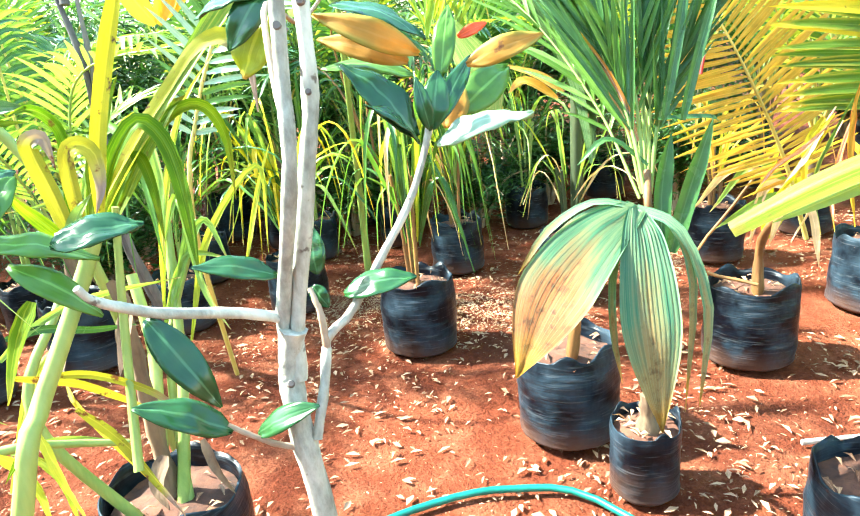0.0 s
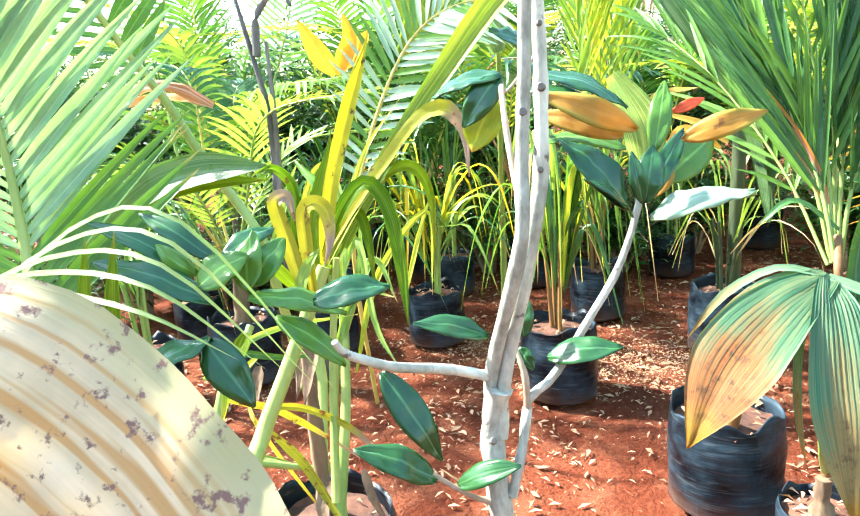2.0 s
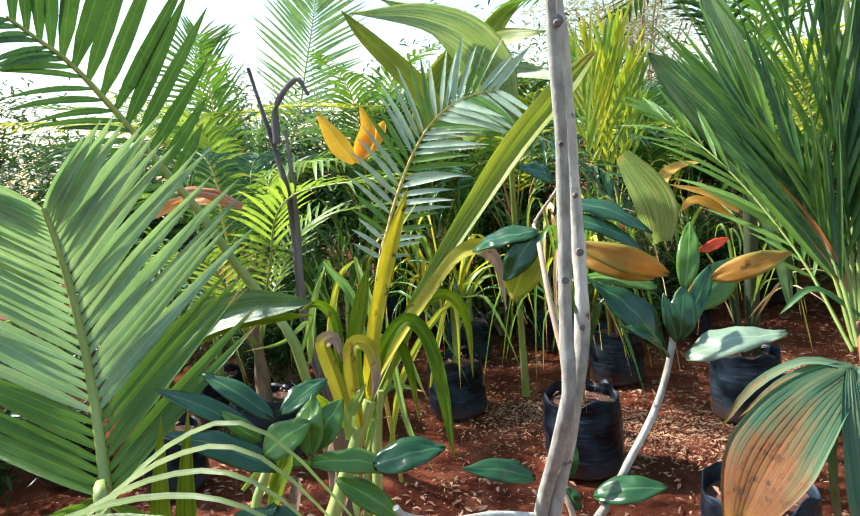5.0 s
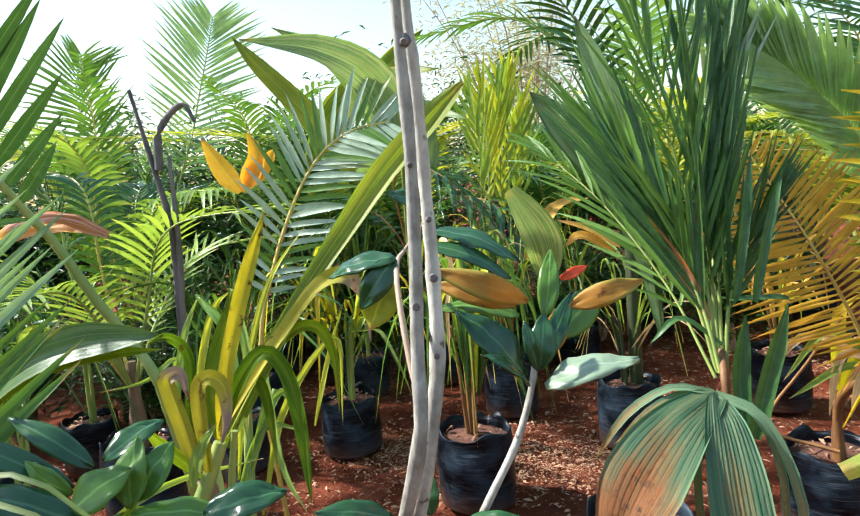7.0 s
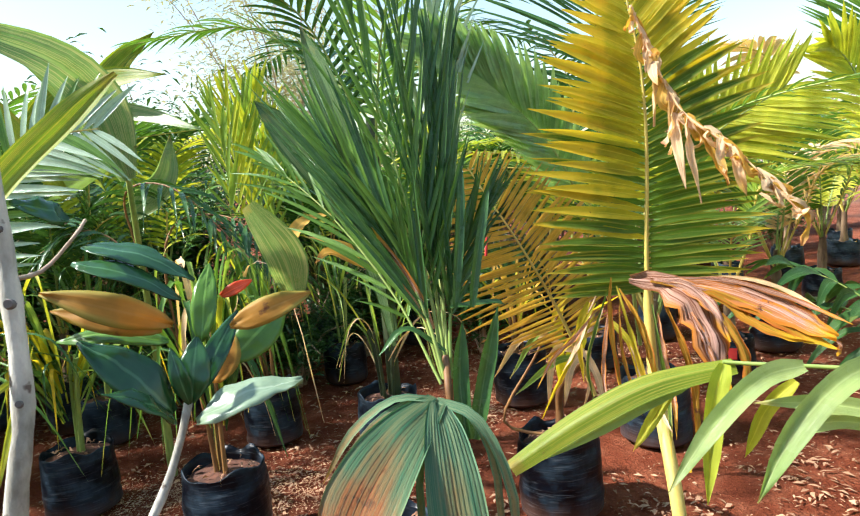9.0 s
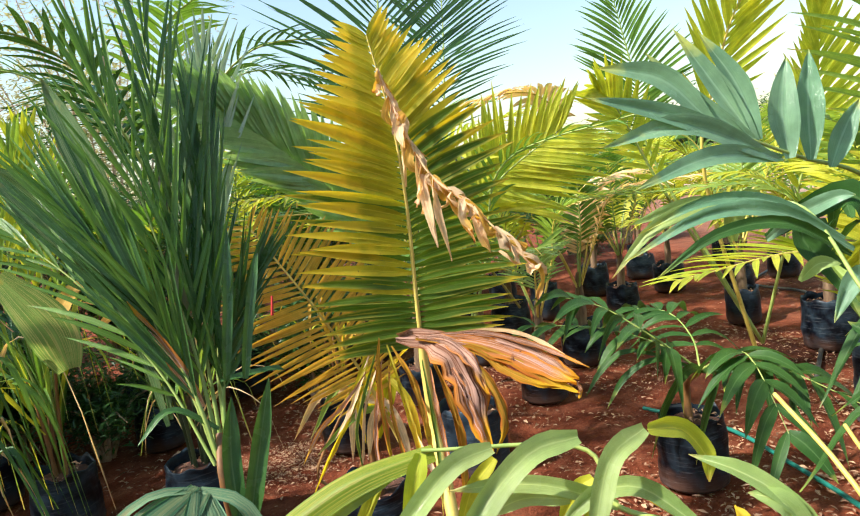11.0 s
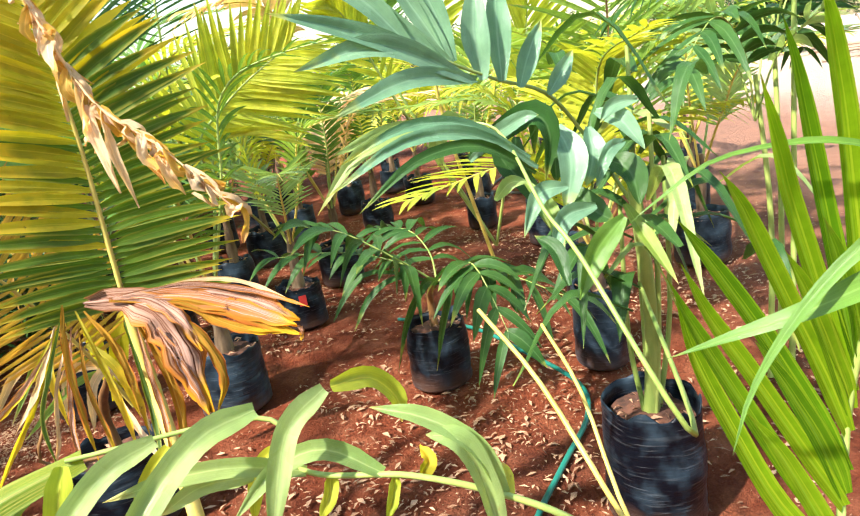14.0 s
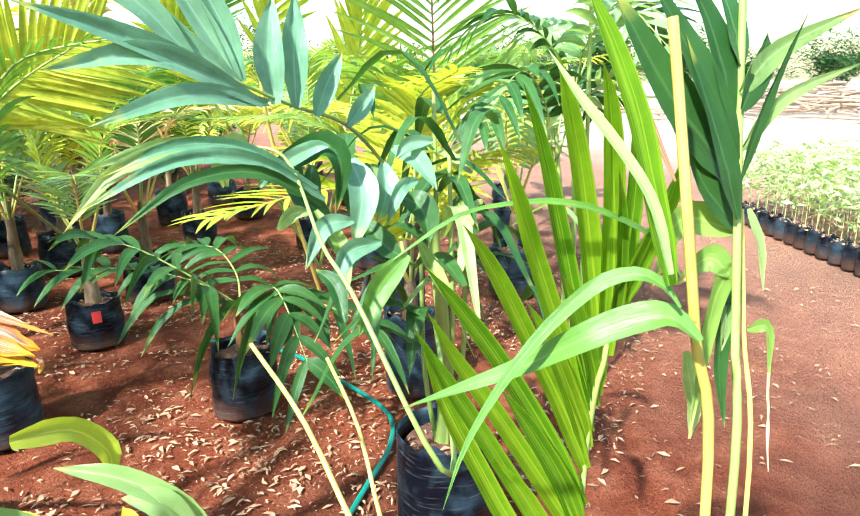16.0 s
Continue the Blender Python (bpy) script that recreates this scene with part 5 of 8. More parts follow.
add_leaflet(((0.756, 0.859, 0.937), (0.721, 0.887, 0.939), (0.687, 0.906, 0.925)), 0.020, ARECAPALE)
add_leaflet(((0.841, 0.773, 0.910), (0.834, 0.773, 0.894), (0.824, 0.775, 0.871)), 0.015, COCOLIME)
add_leaflet(((0.808, 0.820, 0.919), (0.800, 0.819, 0.900), (0.788, 0.824, 0.881)), 0.018, COCOLIME)
add_leaflet(((0.781, 0.856, 0.925), (0.773, 0.857, 0.908), (0.760, 0.862, 0.888)), 0.018, COCOLIME)
add_leaflet(((0.903, 0.695, 0.875), (0.913, 0.703, 0.884), (0.923, 0.713, 0.893)), 0.016, COCOLIME)
add_leaflet(((0.855, 0.754, 0.908), (0.870, 0.756, 0.913), (0.876, 0.770, 0.923)), 0.018, COCOYEL)
add_leaflet(((0.833, 0.786, 0.917), (0.830, 0.811, 0.924), (0.824, 0.840, 0.933)), 0.018, COCOYEL)

# ---- broad lime palm beside the way's end ----
lime = thing("palm_seedling", (1.344, 0.483, 0.0), "lush lime-green palm seedling with broad ribbed blades", "palm")
rb = [(1.344, 0.483, 0.0), (1.294, 0.483, 0.563), (1.337, 0.49, 0.626), (1.356, 0.491, 0.684), (1.372, 0.491, 0.742), (1.367, 0.485, 0.811), (1.361, 0.478, 0.862), (1.358, 0.47, 0.901), (1.367, 0.467, 0.947), (1.37, 0.462, 0.981), (1.369, 0.457, 1.008)]
part("midrib", tube(Geo(), rb, 0.0065, 0.003, n=30), GREENSTALK, lime)
def add_leaflet_2(pts, w, mt):
    part("leaflet", blade(Geo(), pts, w, (-0.6, -0.7, 0.2), 0.55, n=16, cross=6, prof=lambda s: strap(s) * (1.0 - 0.5 * s), wave=0.002, seed=w * 900 + pts[-1][2]), mt, lime)


add_leaflet_2([(1.298, 0.484, 0.569), (1.258, 0.547, 0.669), (1.217, 0.593, 0.799), (1.174, 0.617, 0.905), (1.13, 0.621, 1.0)], 0.034, LIMEBLADE)
add_leaflet_2([(1.313, 0.487, 0.6), (1.272, 0.544, 0.719), (1.215, 0.59, 0.852), (1.163, 0.613, 0.944), (1.114, 0.621, 1.018)], 0.03, LIMEDEEP)
add_leaflet_2([(1.332, 0.488, 0.639), (1.295, 0.536, 0.747), (1.241, 0.578, 0.862), (1.184, 0.605, 0.954), (1.133, 0.614, 1.029)], 0.032, LIMEBLADE)
add_leaflet_2([(1.349, 0.489, 0.68), (1.315, 0.534, 0.799), (1.26, 0.576, 0.917), (1.197, 0.606, 1.012), (1.146, 0.62, 1.071)], 0.034, LIMEDEEP)
add_leaflet_2([(1.367, 0.491, 0.728), (1.327, 0.524, 0.849), (1.259, 0.556, 0.98), (1.194, 0.57, 1.07), (1.145, 0.577, 1.12)], 0.034, LIMEBLADE)
add_leaflet_2([(1.37, 0.489, 0.785), (1.328, 0.521, 0.929), (1.265, 0.541, 1.06), (1.21, 0.545, 1.139), (1.149, 0.542, 1.205)], 0.036, LIMEBLADE)
add_leaflet_2([(1.368, 0.484, 0.827), (1.351, 0.506, 0.95), (1.31, 0.525, 1.085), (1.255, 0.533, 1.189), (1.206, 0.536, 1.252)], 0.035, LIMEDEEP)
add_leaflet_2([(1.363, 0.479, 0.868), (1.349, 0.491, 1.006), (1.31, 0.501, 1.137), (1.257, 0.508, 1.235), (1.223, 0.508, 1.281)], 0.042, LIMEBLADE)
add_leaflet_2([(1.359, 0.472, 0.908), (1.345, 0.47, 1.052), (1.314, 0.469, 1.156), (1.279, 0.469, 1.23), (1.252, 0.469, 1.272)], 0.044, LIMEBLADE)
add_leaflet_2([(1.367, 0.463, 0.968), (1.358, 0.454, 1.049), (1.34, 0.447, 1.13), (1.306, 0.444, 1.217), (1.277, 0.443, 1.269)], 0.034, LIMEDEEP)
add_leaflet_2([(1.367, 0.462, 0.975), (1.357, 0.44, 1.04), (1.342, 0.417, 1.098), (1.318, 0.397, 1.157), (1.3, 0.385, 1.193)], 0.04, LIMEDEEP)
add_leaflet_2([(1.363, 0.466, 0.935), (1.346, 0.457, 1.021), (1.318, 0.454, 1.1), (1.289, 0.454, 1.159)], 0.026, LIMEDEEP)
add_leaflet_2([(1.371, 0.49, 0.759), (1.334, 0.509, 0.855), (1.285, 0.526, 0.947), (1.236, 0.539, 1.015)], 0.034, LIMEBLADE)
add_leaflet_2([(1.338, 0.488, 0.653), (1.312, 0.513, 0.741), (1.271, 0.542, 0.83), (1.225, 0.565, 0.908)], 0.036, LIMEDEEP)
add_leaflet_2([(1.304, 0.485, 0.581), (1.285, 0.513, 0.659), (1.253, 0.545, 0.748), (1.217, 0.572, 0.818)], 0.036, LIMEBLADE)
add_leaflet_2([(1.366, 0.482, 0.844), (1.343, 0.488, 0.913), (1.306, 0.501, 0.987), (1.274, 0.509, 1.041)], 0.034, LIMEDEEP)
for pts, w, m in (
        ([(1.349, 0.382, 1.023), (1.358, 0.412, 1.065), (1.31, 0.455, 1.102), (1.275, 0.502, 1.122), (1.243, 0.548, 1.126), (1.2, 0.602, 1.118), (1.152, 0.642, 1.088), (1.133, 0.665, 1.068)], 0.010, COCO),
        ([(1.094, 0.37, 1.079), (1.098, 0.386, 1.096), (1.098, 0.408, 1.101), (1.09, 0.437, 1.089), (1.07, 0.472, 1.053), (1.042, 0.5, 1.01), (1.008, 0.519, 0.966), (0.976, 0.525, 0.926)], 0.014, COCO),
        ([(1.095, 0.353, 1.053), (1.1, 0.377, 1.068), (1.095, 0.409, 1.061), (1.082, 0.446, 1.043), (1.08, 0.493, 1.012), (1.062, 0.545, 0.989), (1.045, 0.601, 0.963)], 0.027, COCO)):
    part("leaf", blade(Geo(), pts, w, (-0.5, -0.5, 0.7), 0.35, n=18, cross=4, wave=0.002), m, lime)

part("leaf", blade(Geo(), [(1.092, 0.379, 1.097), (1.104, 0.394, 1.146), (1.111, 0.415, 1.222), (1.112, 0.439, 1.284), (1.11, 0.457, 1.325)], 0.024, (-0.6, -0.7, 0.2), 0.4, n=16, cross=6, prof=strap, wave=0.002), LIMEDEEP, lime, "long olive blade with a browned tip")
part("leaf", blade(Geo(), [(1.075, 0.378, 1.111), (1.086, 0.396, 1.163), (1.093, 0.423, 1.202), (1.095, 0.455, 1.24), (1.098, 0.483, 1.278)], 0.011, (-0.6, -0.7, 0.2), 0.3, n=14, cross=4, prof=strap), ARECAPALE, lime)

# ---- tall stalks with dark leaflets, at the way's end ----
tall = thing("areca_palm", (1.19, 0.32, 0.0), "areca palm with yellow and green stalks and dark drooping leaflets", "palm")
part("stalk", tube(Geo(), [(1.182, 0.331, 0.0), (1.138, 0.335, 0.854), (1.128, 0.359, 1.050), (1.132, 0.382, 1.208), (1.135, 0.396, 1.299)], 0.0050, 0.0042, n=24), YELSTALK, tall, "smooth yellow stalk with a cut brown top")
part("stalk", tube(Geo(), [(1.192, 0.310, 0.0), (1.196, 0.312, 0.819), (1.227, 0.326, 1.018), (1.253, 0.341, 1.199), (1.277, 0.353, 1.368)], 0.0048, 0.0035, n=24), GREENSTALK, tall)
part("stalk", tube(Geo(), [(1.238, 0.293, 0.0), (1.242, 0.295, 0.791), (1.273, 0.317, 1.002), (1.282, 0.331, 1.126)], 0.003, 0.002, n=18), YELSTALK, tall)
def add_leaflet_3(b, m, t, w, mt):
    part("leaflet", blade(Geo(), [b, m, t], w, (-0.5, -0.7, 0.2), 0.25, n=10, cross=4, wave=0.002), mt, tall)


add_leaflet_3((1.246, 0.339, 1.174), (1.219, 0.381, 1.264), (1.188, 0.425, 1.344), 0.040, ARECA)
add_leaflet_3((1.253, 0.342, 1.199), (1.244, 0.371, 1.292), (1.225, 0.403, 1.356), 0.036, ARECA)
add_leaflet_3((1.233, 0.334, 1.125), (1.222, 0.358, 1.201), (1.210, 0.392, 1.291), 0.030, ARECA)
add_leaflet_3((1.253, 0.344, 1.239), (1.290, 0.315, 1.277), (1.362, 0.242, 1.317), 0.024, ARECAPALE)
add_leaflet_3((1.251, 0.338, 1.186), (1.281, 0.306, 1.233), (1.349, 0.236, 1.266), 0.016, ARECAPALE)
add_leaflet_3((1.243, 0.336, 1.159), (1.262, 0.320, 1.233), (1.287, 0.295, 1.309), 0.014, ARECA)
add_leaflet_3((1.251, 0.336, 1.110), (1.231, 0.385, 1.121), (1.203, 0.402, 1.060), 0.034, STRAP)
add_leaflet_3((1.242, 0.335, 1.079), (1.223, 0.348, 1.039), (1.181, 0.357, 0.916), 0.026, STRAP)
add_leaflet_3((1.266, 0.330, 1.073), (1.236, 0.338, 0.989), (1.219, 0.326, 0.915), 0.026, ARECA)
add_leaflet_3((1.285, 0.325, 1.126), (1.280, 0.311, 1.089), (1.270, 0.304, 1.046), 0.014, ARECAPALE)
add_leaflet_3((1.254, 0.315, 1.009), (1.263, 0.296, 1.009), (1.249, 0.290, 0.956), 0.014, STRAP)
add_leaflet_3((1.252, 0.291, 0.967), (1.240, 0.288, 0.924), (1.227, 0.282, 0.871), 0.004, DRY)
add_leaflet_3((1.263, 0.340, 1.156), (1.213, 0.402, 1.241), (1.182, 0.455, 1.338), 0.055, ARECA)
add_leaflet_3((1.282, 0.338, 1.137), (1.255, 0.388, 1.203), (1.235, 0.420, 1.265), 0.045, COCODARK)
add_leaflet_3((1.253, 0.333, 1.110), (1.228, 0.368, 1.160), (1.212, 0.394, 1.226), 0.030, ARECA)
add_leaflet_3((1.259, 0.345, 1.263), (1.267, 0.360, 1.312), (1.271, 0.383, 1.361), 0.030, COCODARK)
add_leaflet_3((1.249, 0.341, 1.224), (1.281, 0.328, 1.268), (1.290, 0.326, 1.293), 0.030, ARECA)
add_leaflet_3((1.238, 0.336, 1.069), (1.233, 0.357, 1.085), (1.212, 0.383, 1.060), 0.03, STRAP)
add_leaflet_3((1.221, 0.368, 0.990), (1.210, 0.357, 0.936), (1.201, 0.356, 0.905), 0.024, ARECAPALE)
add_leaflet_3((1.258, 0.347, 1.074), (1.250, 0.335, 1.031), (1.237, 0.336, 0.989), 0.030, ARECAPALE)
add_leaflet_3((1.152, 0.386, 1.170), (1.137, 0.435, 1.273), (1.144, 0.470, 1.350), 0.012, BROWNLEAF)


# ---- broad-leafed areca by the big bag ----
areca = thing("areca_palm", (1.94, 0.98, 0.31), "bushy areca palm with broad blue-green drooping leaflets", "palm")
part("stem", tube(Geo(), [(1.94, 0.98, 0.28), (1.90, 0.95, 0.6), (1.84, 0.95, 0.95)], 0.022, 0.014, n=10), GREENSTALK, areca)
part("stalk", tube(Geo(), [(1.84, 0.95, 0.72), (1.263, 0.647, 0.741), (1.278, 0.800, 0.976), (1.304, 0.866, 1.037), (1.391, 0.992, 1.149), (1.361, 1.085, 1.167)], 0.0045, 0.002, n=30), GREENSTALK, areca)
part("stalk", tube(Geo(), [(1.86, 0.96, 0.9), (1.819, 1.039, 1.061), (1.633, 1.024, 1.180), (1.475, 1.035, 1.226), (1.375, 1.055, 1.265), (1.297, 1.086, 1.308)], 0.005, 0.002, n=24), GREENSTALK, areca)
def add_leaflet_4(pts, w, mt):
    part("leaflet", blade(Geo(), pts, w * 0.86, (-0.6, -0.7, 0.3), 0.5, n=12, cross=6, prof=lambda s: lens(s, 0.45, 1.9), wave=0.004, seed=w * 300 + pts[0][0] * 9), mt, areca)


# ARECASKY leaflets carry the painted sky sheen; ARECA ones go without it.
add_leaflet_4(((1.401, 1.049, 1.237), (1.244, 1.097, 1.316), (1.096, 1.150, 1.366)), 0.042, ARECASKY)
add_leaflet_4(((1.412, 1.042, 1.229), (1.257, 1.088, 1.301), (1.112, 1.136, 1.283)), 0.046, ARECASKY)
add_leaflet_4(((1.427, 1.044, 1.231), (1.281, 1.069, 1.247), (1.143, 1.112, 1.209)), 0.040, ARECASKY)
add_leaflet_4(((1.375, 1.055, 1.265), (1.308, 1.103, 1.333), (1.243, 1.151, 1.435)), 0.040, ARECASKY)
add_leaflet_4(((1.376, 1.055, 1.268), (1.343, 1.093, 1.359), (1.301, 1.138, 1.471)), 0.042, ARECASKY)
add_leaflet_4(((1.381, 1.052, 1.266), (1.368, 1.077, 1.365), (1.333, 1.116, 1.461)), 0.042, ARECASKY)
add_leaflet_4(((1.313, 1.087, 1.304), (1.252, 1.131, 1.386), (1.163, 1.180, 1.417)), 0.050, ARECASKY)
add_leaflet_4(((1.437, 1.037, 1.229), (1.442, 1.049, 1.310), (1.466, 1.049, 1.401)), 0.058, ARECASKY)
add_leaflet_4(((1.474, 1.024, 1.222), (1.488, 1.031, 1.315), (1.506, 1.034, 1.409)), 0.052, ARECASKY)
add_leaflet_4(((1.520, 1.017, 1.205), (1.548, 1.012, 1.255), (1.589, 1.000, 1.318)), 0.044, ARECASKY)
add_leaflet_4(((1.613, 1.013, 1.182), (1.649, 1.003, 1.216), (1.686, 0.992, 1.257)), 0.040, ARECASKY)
add_leaflet_4(((1.369, 1.079, 1.165), (1.258, 1.106, 1.173), (1.148, 1.130, 1.155)), 0.030, ARECAPALE)
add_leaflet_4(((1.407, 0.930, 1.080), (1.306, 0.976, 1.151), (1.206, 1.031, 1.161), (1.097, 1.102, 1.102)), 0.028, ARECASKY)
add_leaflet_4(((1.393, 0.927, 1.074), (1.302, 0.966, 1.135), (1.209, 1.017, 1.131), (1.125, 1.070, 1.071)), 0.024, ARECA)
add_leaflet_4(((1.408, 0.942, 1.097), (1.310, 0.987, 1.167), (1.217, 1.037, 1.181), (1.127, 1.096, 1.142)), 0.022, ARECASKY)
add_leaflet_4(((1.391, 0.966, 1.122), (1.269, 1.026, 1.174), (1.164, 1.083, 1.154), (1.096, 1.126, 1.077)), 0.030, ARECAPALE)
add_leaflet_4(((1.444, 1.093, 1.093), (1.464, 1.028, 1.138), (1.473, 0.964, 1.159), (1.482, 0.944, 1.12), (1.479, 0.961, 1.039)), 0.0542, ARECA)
# Narrower sky-coloured copy that paints the lit top of the leaflet above.
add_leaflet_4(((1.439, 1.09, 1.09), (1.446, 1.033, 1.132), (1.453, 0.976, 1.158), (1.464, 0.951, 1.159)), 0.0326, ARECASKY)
add_leaflet_4(((1.377, 1.11, 1.097), (1.365, 1.1, 1.139), (1.371, 1.068, 1.175), (1.38, 1.054, 1.149)), 0.0385, ARECAPALE)
add_leaflet_4(((1.351, 0.983, 1.038), (1.363, 0.959, 1.064), (1.38, 0.934, 1.062)), 0.0270, ARECAPALE)
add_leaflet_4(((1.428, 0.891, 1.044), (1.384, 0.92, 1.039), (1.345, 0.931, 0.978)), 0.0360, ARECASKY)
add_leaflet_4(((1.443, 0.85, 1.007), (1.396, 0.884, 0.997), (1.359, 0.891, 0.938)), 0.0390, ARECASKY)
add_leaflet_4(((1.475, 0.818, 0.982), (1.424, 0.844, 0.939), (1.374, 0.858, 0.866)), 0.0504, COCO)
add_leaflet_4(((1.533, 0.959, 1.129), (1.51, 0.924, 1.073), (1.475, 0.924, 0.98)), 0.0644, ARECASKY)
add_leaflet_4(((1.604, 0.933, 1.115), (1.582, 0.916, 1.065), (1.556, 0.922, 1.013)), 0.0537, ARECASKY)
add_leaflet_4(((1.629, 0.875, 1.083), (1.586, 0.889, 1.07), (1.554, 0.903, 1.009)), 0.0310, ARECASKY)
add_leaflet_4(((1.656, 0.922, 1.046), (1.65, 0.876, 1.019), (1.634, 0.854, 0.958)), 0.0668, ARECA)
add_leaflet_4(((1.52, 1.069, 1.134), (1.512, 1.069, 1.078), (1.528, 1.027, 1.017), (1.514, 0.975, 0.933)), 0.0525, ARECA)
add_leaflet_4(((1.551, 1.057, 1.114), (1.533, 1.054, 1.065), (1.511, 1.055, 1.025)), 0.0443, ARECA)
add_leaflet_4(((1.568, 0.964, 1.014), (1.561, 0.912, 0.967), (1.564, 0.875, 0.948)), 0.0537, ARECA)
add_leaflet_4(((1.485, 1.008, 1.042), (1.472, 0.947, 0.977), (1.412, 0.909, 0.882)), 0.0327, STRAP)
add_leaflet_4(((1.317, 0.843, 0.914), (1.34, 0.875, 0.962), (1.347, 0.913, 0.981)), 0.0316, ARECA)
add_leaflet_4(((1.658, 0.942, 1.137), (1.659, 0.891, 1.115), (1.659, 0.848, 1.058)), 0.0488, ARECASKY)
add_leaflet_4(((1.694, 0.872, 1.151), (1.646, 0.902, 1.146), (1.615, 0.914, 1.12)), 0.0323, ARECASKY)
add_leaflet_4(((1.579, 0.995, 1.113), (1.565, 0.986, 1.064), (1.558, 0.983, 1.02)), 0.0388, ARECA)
add_leaflet_4(((1.695, 0.911, 0.946), (1.676, 0.865, 0.887), (1.651, 0.795, 0.8)), 0.0375, STRAP)
R = random.Random(9)
for k in range(36):
    p = Vector((1.86 + R.gauss(0, 0.11), 0.97 + R.gauss(0, 0.11), R.uniform(0.68, 1.24)))
    a = R.uniform(0, math.tau)
    d = Vector((math.cos(a), math.sin(a), 0))
    ln = R.uniform(0.18, 0.32)
    part("leaflet", blade(Geo(), [p, p + d * ln * 0.5 + Vector((0, 0, R.uniform(0.02, 0.10))), p + d * ln + Vector((0, 0, -R.uniform(0.02, 0.16)))], R.uniform(0.030, 0.052), d * -0.3 + Vector((0, 0, 1)), 0.3, n=8, cross=4, prof=lambda s: lens(s, 0.4, 1.9), wave=0.004, seed=k), ARECA if k % 7 else ARECAPALE, areca)
for x, y, z in ((1.97, 1.0, 1.25), (1.90, 0.93, 1.1), (2.0, 0.94, 1.0), (1.92, 1.02, 0.9)):
    part("stem", tube(Geo(), [(x * 0.3 + 1.94 * 0.7, y * 0.3 + 0.98 * 0.7, 0.3), (x, y, z * 0.6), (x, y, z)], 0.008, 0.005, n=8), GREENSTALK, areca)

# slim areca behind it
areca = thing("areca_palm", (2.88, 0.82, 0.0), "slim areca palm with feathered blue-green fronds", "palm")
for k, (dx, dy, top) in enumerate(((0, 0, 1.6), (0.06, 0.05, 1.3), (-0.05, 0.06, 1.1))):
    part("stem", tube(Geo(), [(2.88 + dx, 0.82 + dy, 0.0), (2.88 + dx, 0.82 + dy, 0.6), (2.87 + dx * 1.5, 0.83 + dy * 1.5, top)], 0.012, 0.007, n=10), GREENSTALK, areca)
    for j in range(4):
        a = j * 1.6 + k * 0.7
        d = Vector((math.cos(a), math.sin(a), 0))
        q = Vector((2.87 + dx * 1.5, 0.83 + dy * 1.5, top - 0.15))
        frond(areca, [q, q + d * 0.08 + Vector((0, 0, 0.22)), q + d * 0.28 + Vector((0, 0, 0.34)), q + d * 0.55 + Vector((0, 0, 0.18))], 0.24, 0.034, ARECA if j % 2 else COCOPALE, GREENSTALK, n=12, s0=0.25, ang=(30, 55), droop=0.45, seed=500 + k * 5 + j, r=0.004, rnd=0.2)

# ---- low areca in its bag ----
areca = thing("areca_palm", (2.30, 2.03, 0.24), "low areca seedling with arching dark green leaflets", "palm")
part("stem", tube(Geo(), [(2.30, 2.03, 0.22), (2.29, 2.02, 0.4), (2.009, 1.731, 0.576)], 0.018, 0.01, n=10), BROWNSTALK, areca)
cr = (2.001, 1.714, 0.590)
for k, (pts, L) in enumerate((
    ([cr, (1.892, 1.774, 0.703), (1.785, 1.882, 0.817), (1.686, 1.946, 0.864)], 0.22),
    ([cr, (1.923, 1.808, 0.681), (1.847, 2.009, 0.725), (1.698, 2.201, 0.737)], 0.18),
    ([cr, (2.027, 1.573, 0.639), (2.054, 1.445, 0.619), (2.100, 1.265, 0.543)], 0.20),
    ([cr, (2.105, 1.821, 0.657), (2.156, 1.957, 0.720), (2.118, 2.092, 0.728)], 0.20),
    ([cr, (1.939, 1.541, 0.691), (1.883, 1.439, 0.683), (1.800, 1.297, 0.530)], 0.16),
)):
    frond(areca, pts, L, 0.036, ARECA, GREENSTALK, n=8, s0=0.2, ang=(15, 50), droop=0.6, lift=0.2, r=0.004, rnd=0.25, seed=40 + k, end=0.8, swell=0.7)
straps(areca, [
    ([cr, (1.836, 1.828, 0.673), (1.749, 1.879, 0.626), (1.679, 1.893, 0.549)], 0.022, UPF, 0.3),
    ([cr, (1.871, 1.770, 0.645), (1.783, 1.822, 0.599), (1.710, 1.836, 0.514)], 0.022, UPF, 0.3),
    ([cr, (1.903, 1.684, 0.620), (1.818, 1.706, 0.521), (1.746, 1.706, 0.381)], 0.030, CAMWARD, 0.3),
    ([cr, (1.949, 1.621, 0.608), (1.883, 1.615, 0.503), (1.819, 1.609, 0.370)], 0.030, CAMWARD, 0.3),
    ([cr, (2.022, 1.547, 0.642), (1.976, 1.514, 0.531), (1.947, 1.520, 0.505)], 0.028, CAMWARD, 0.3),
    ([cr, (2.067, 1.475, 0.612), (2.033, 1.445, 0.534), (2.030, 1.409, 0.492)], 0.028, CAMWARD, 0.3),
], ARECA)
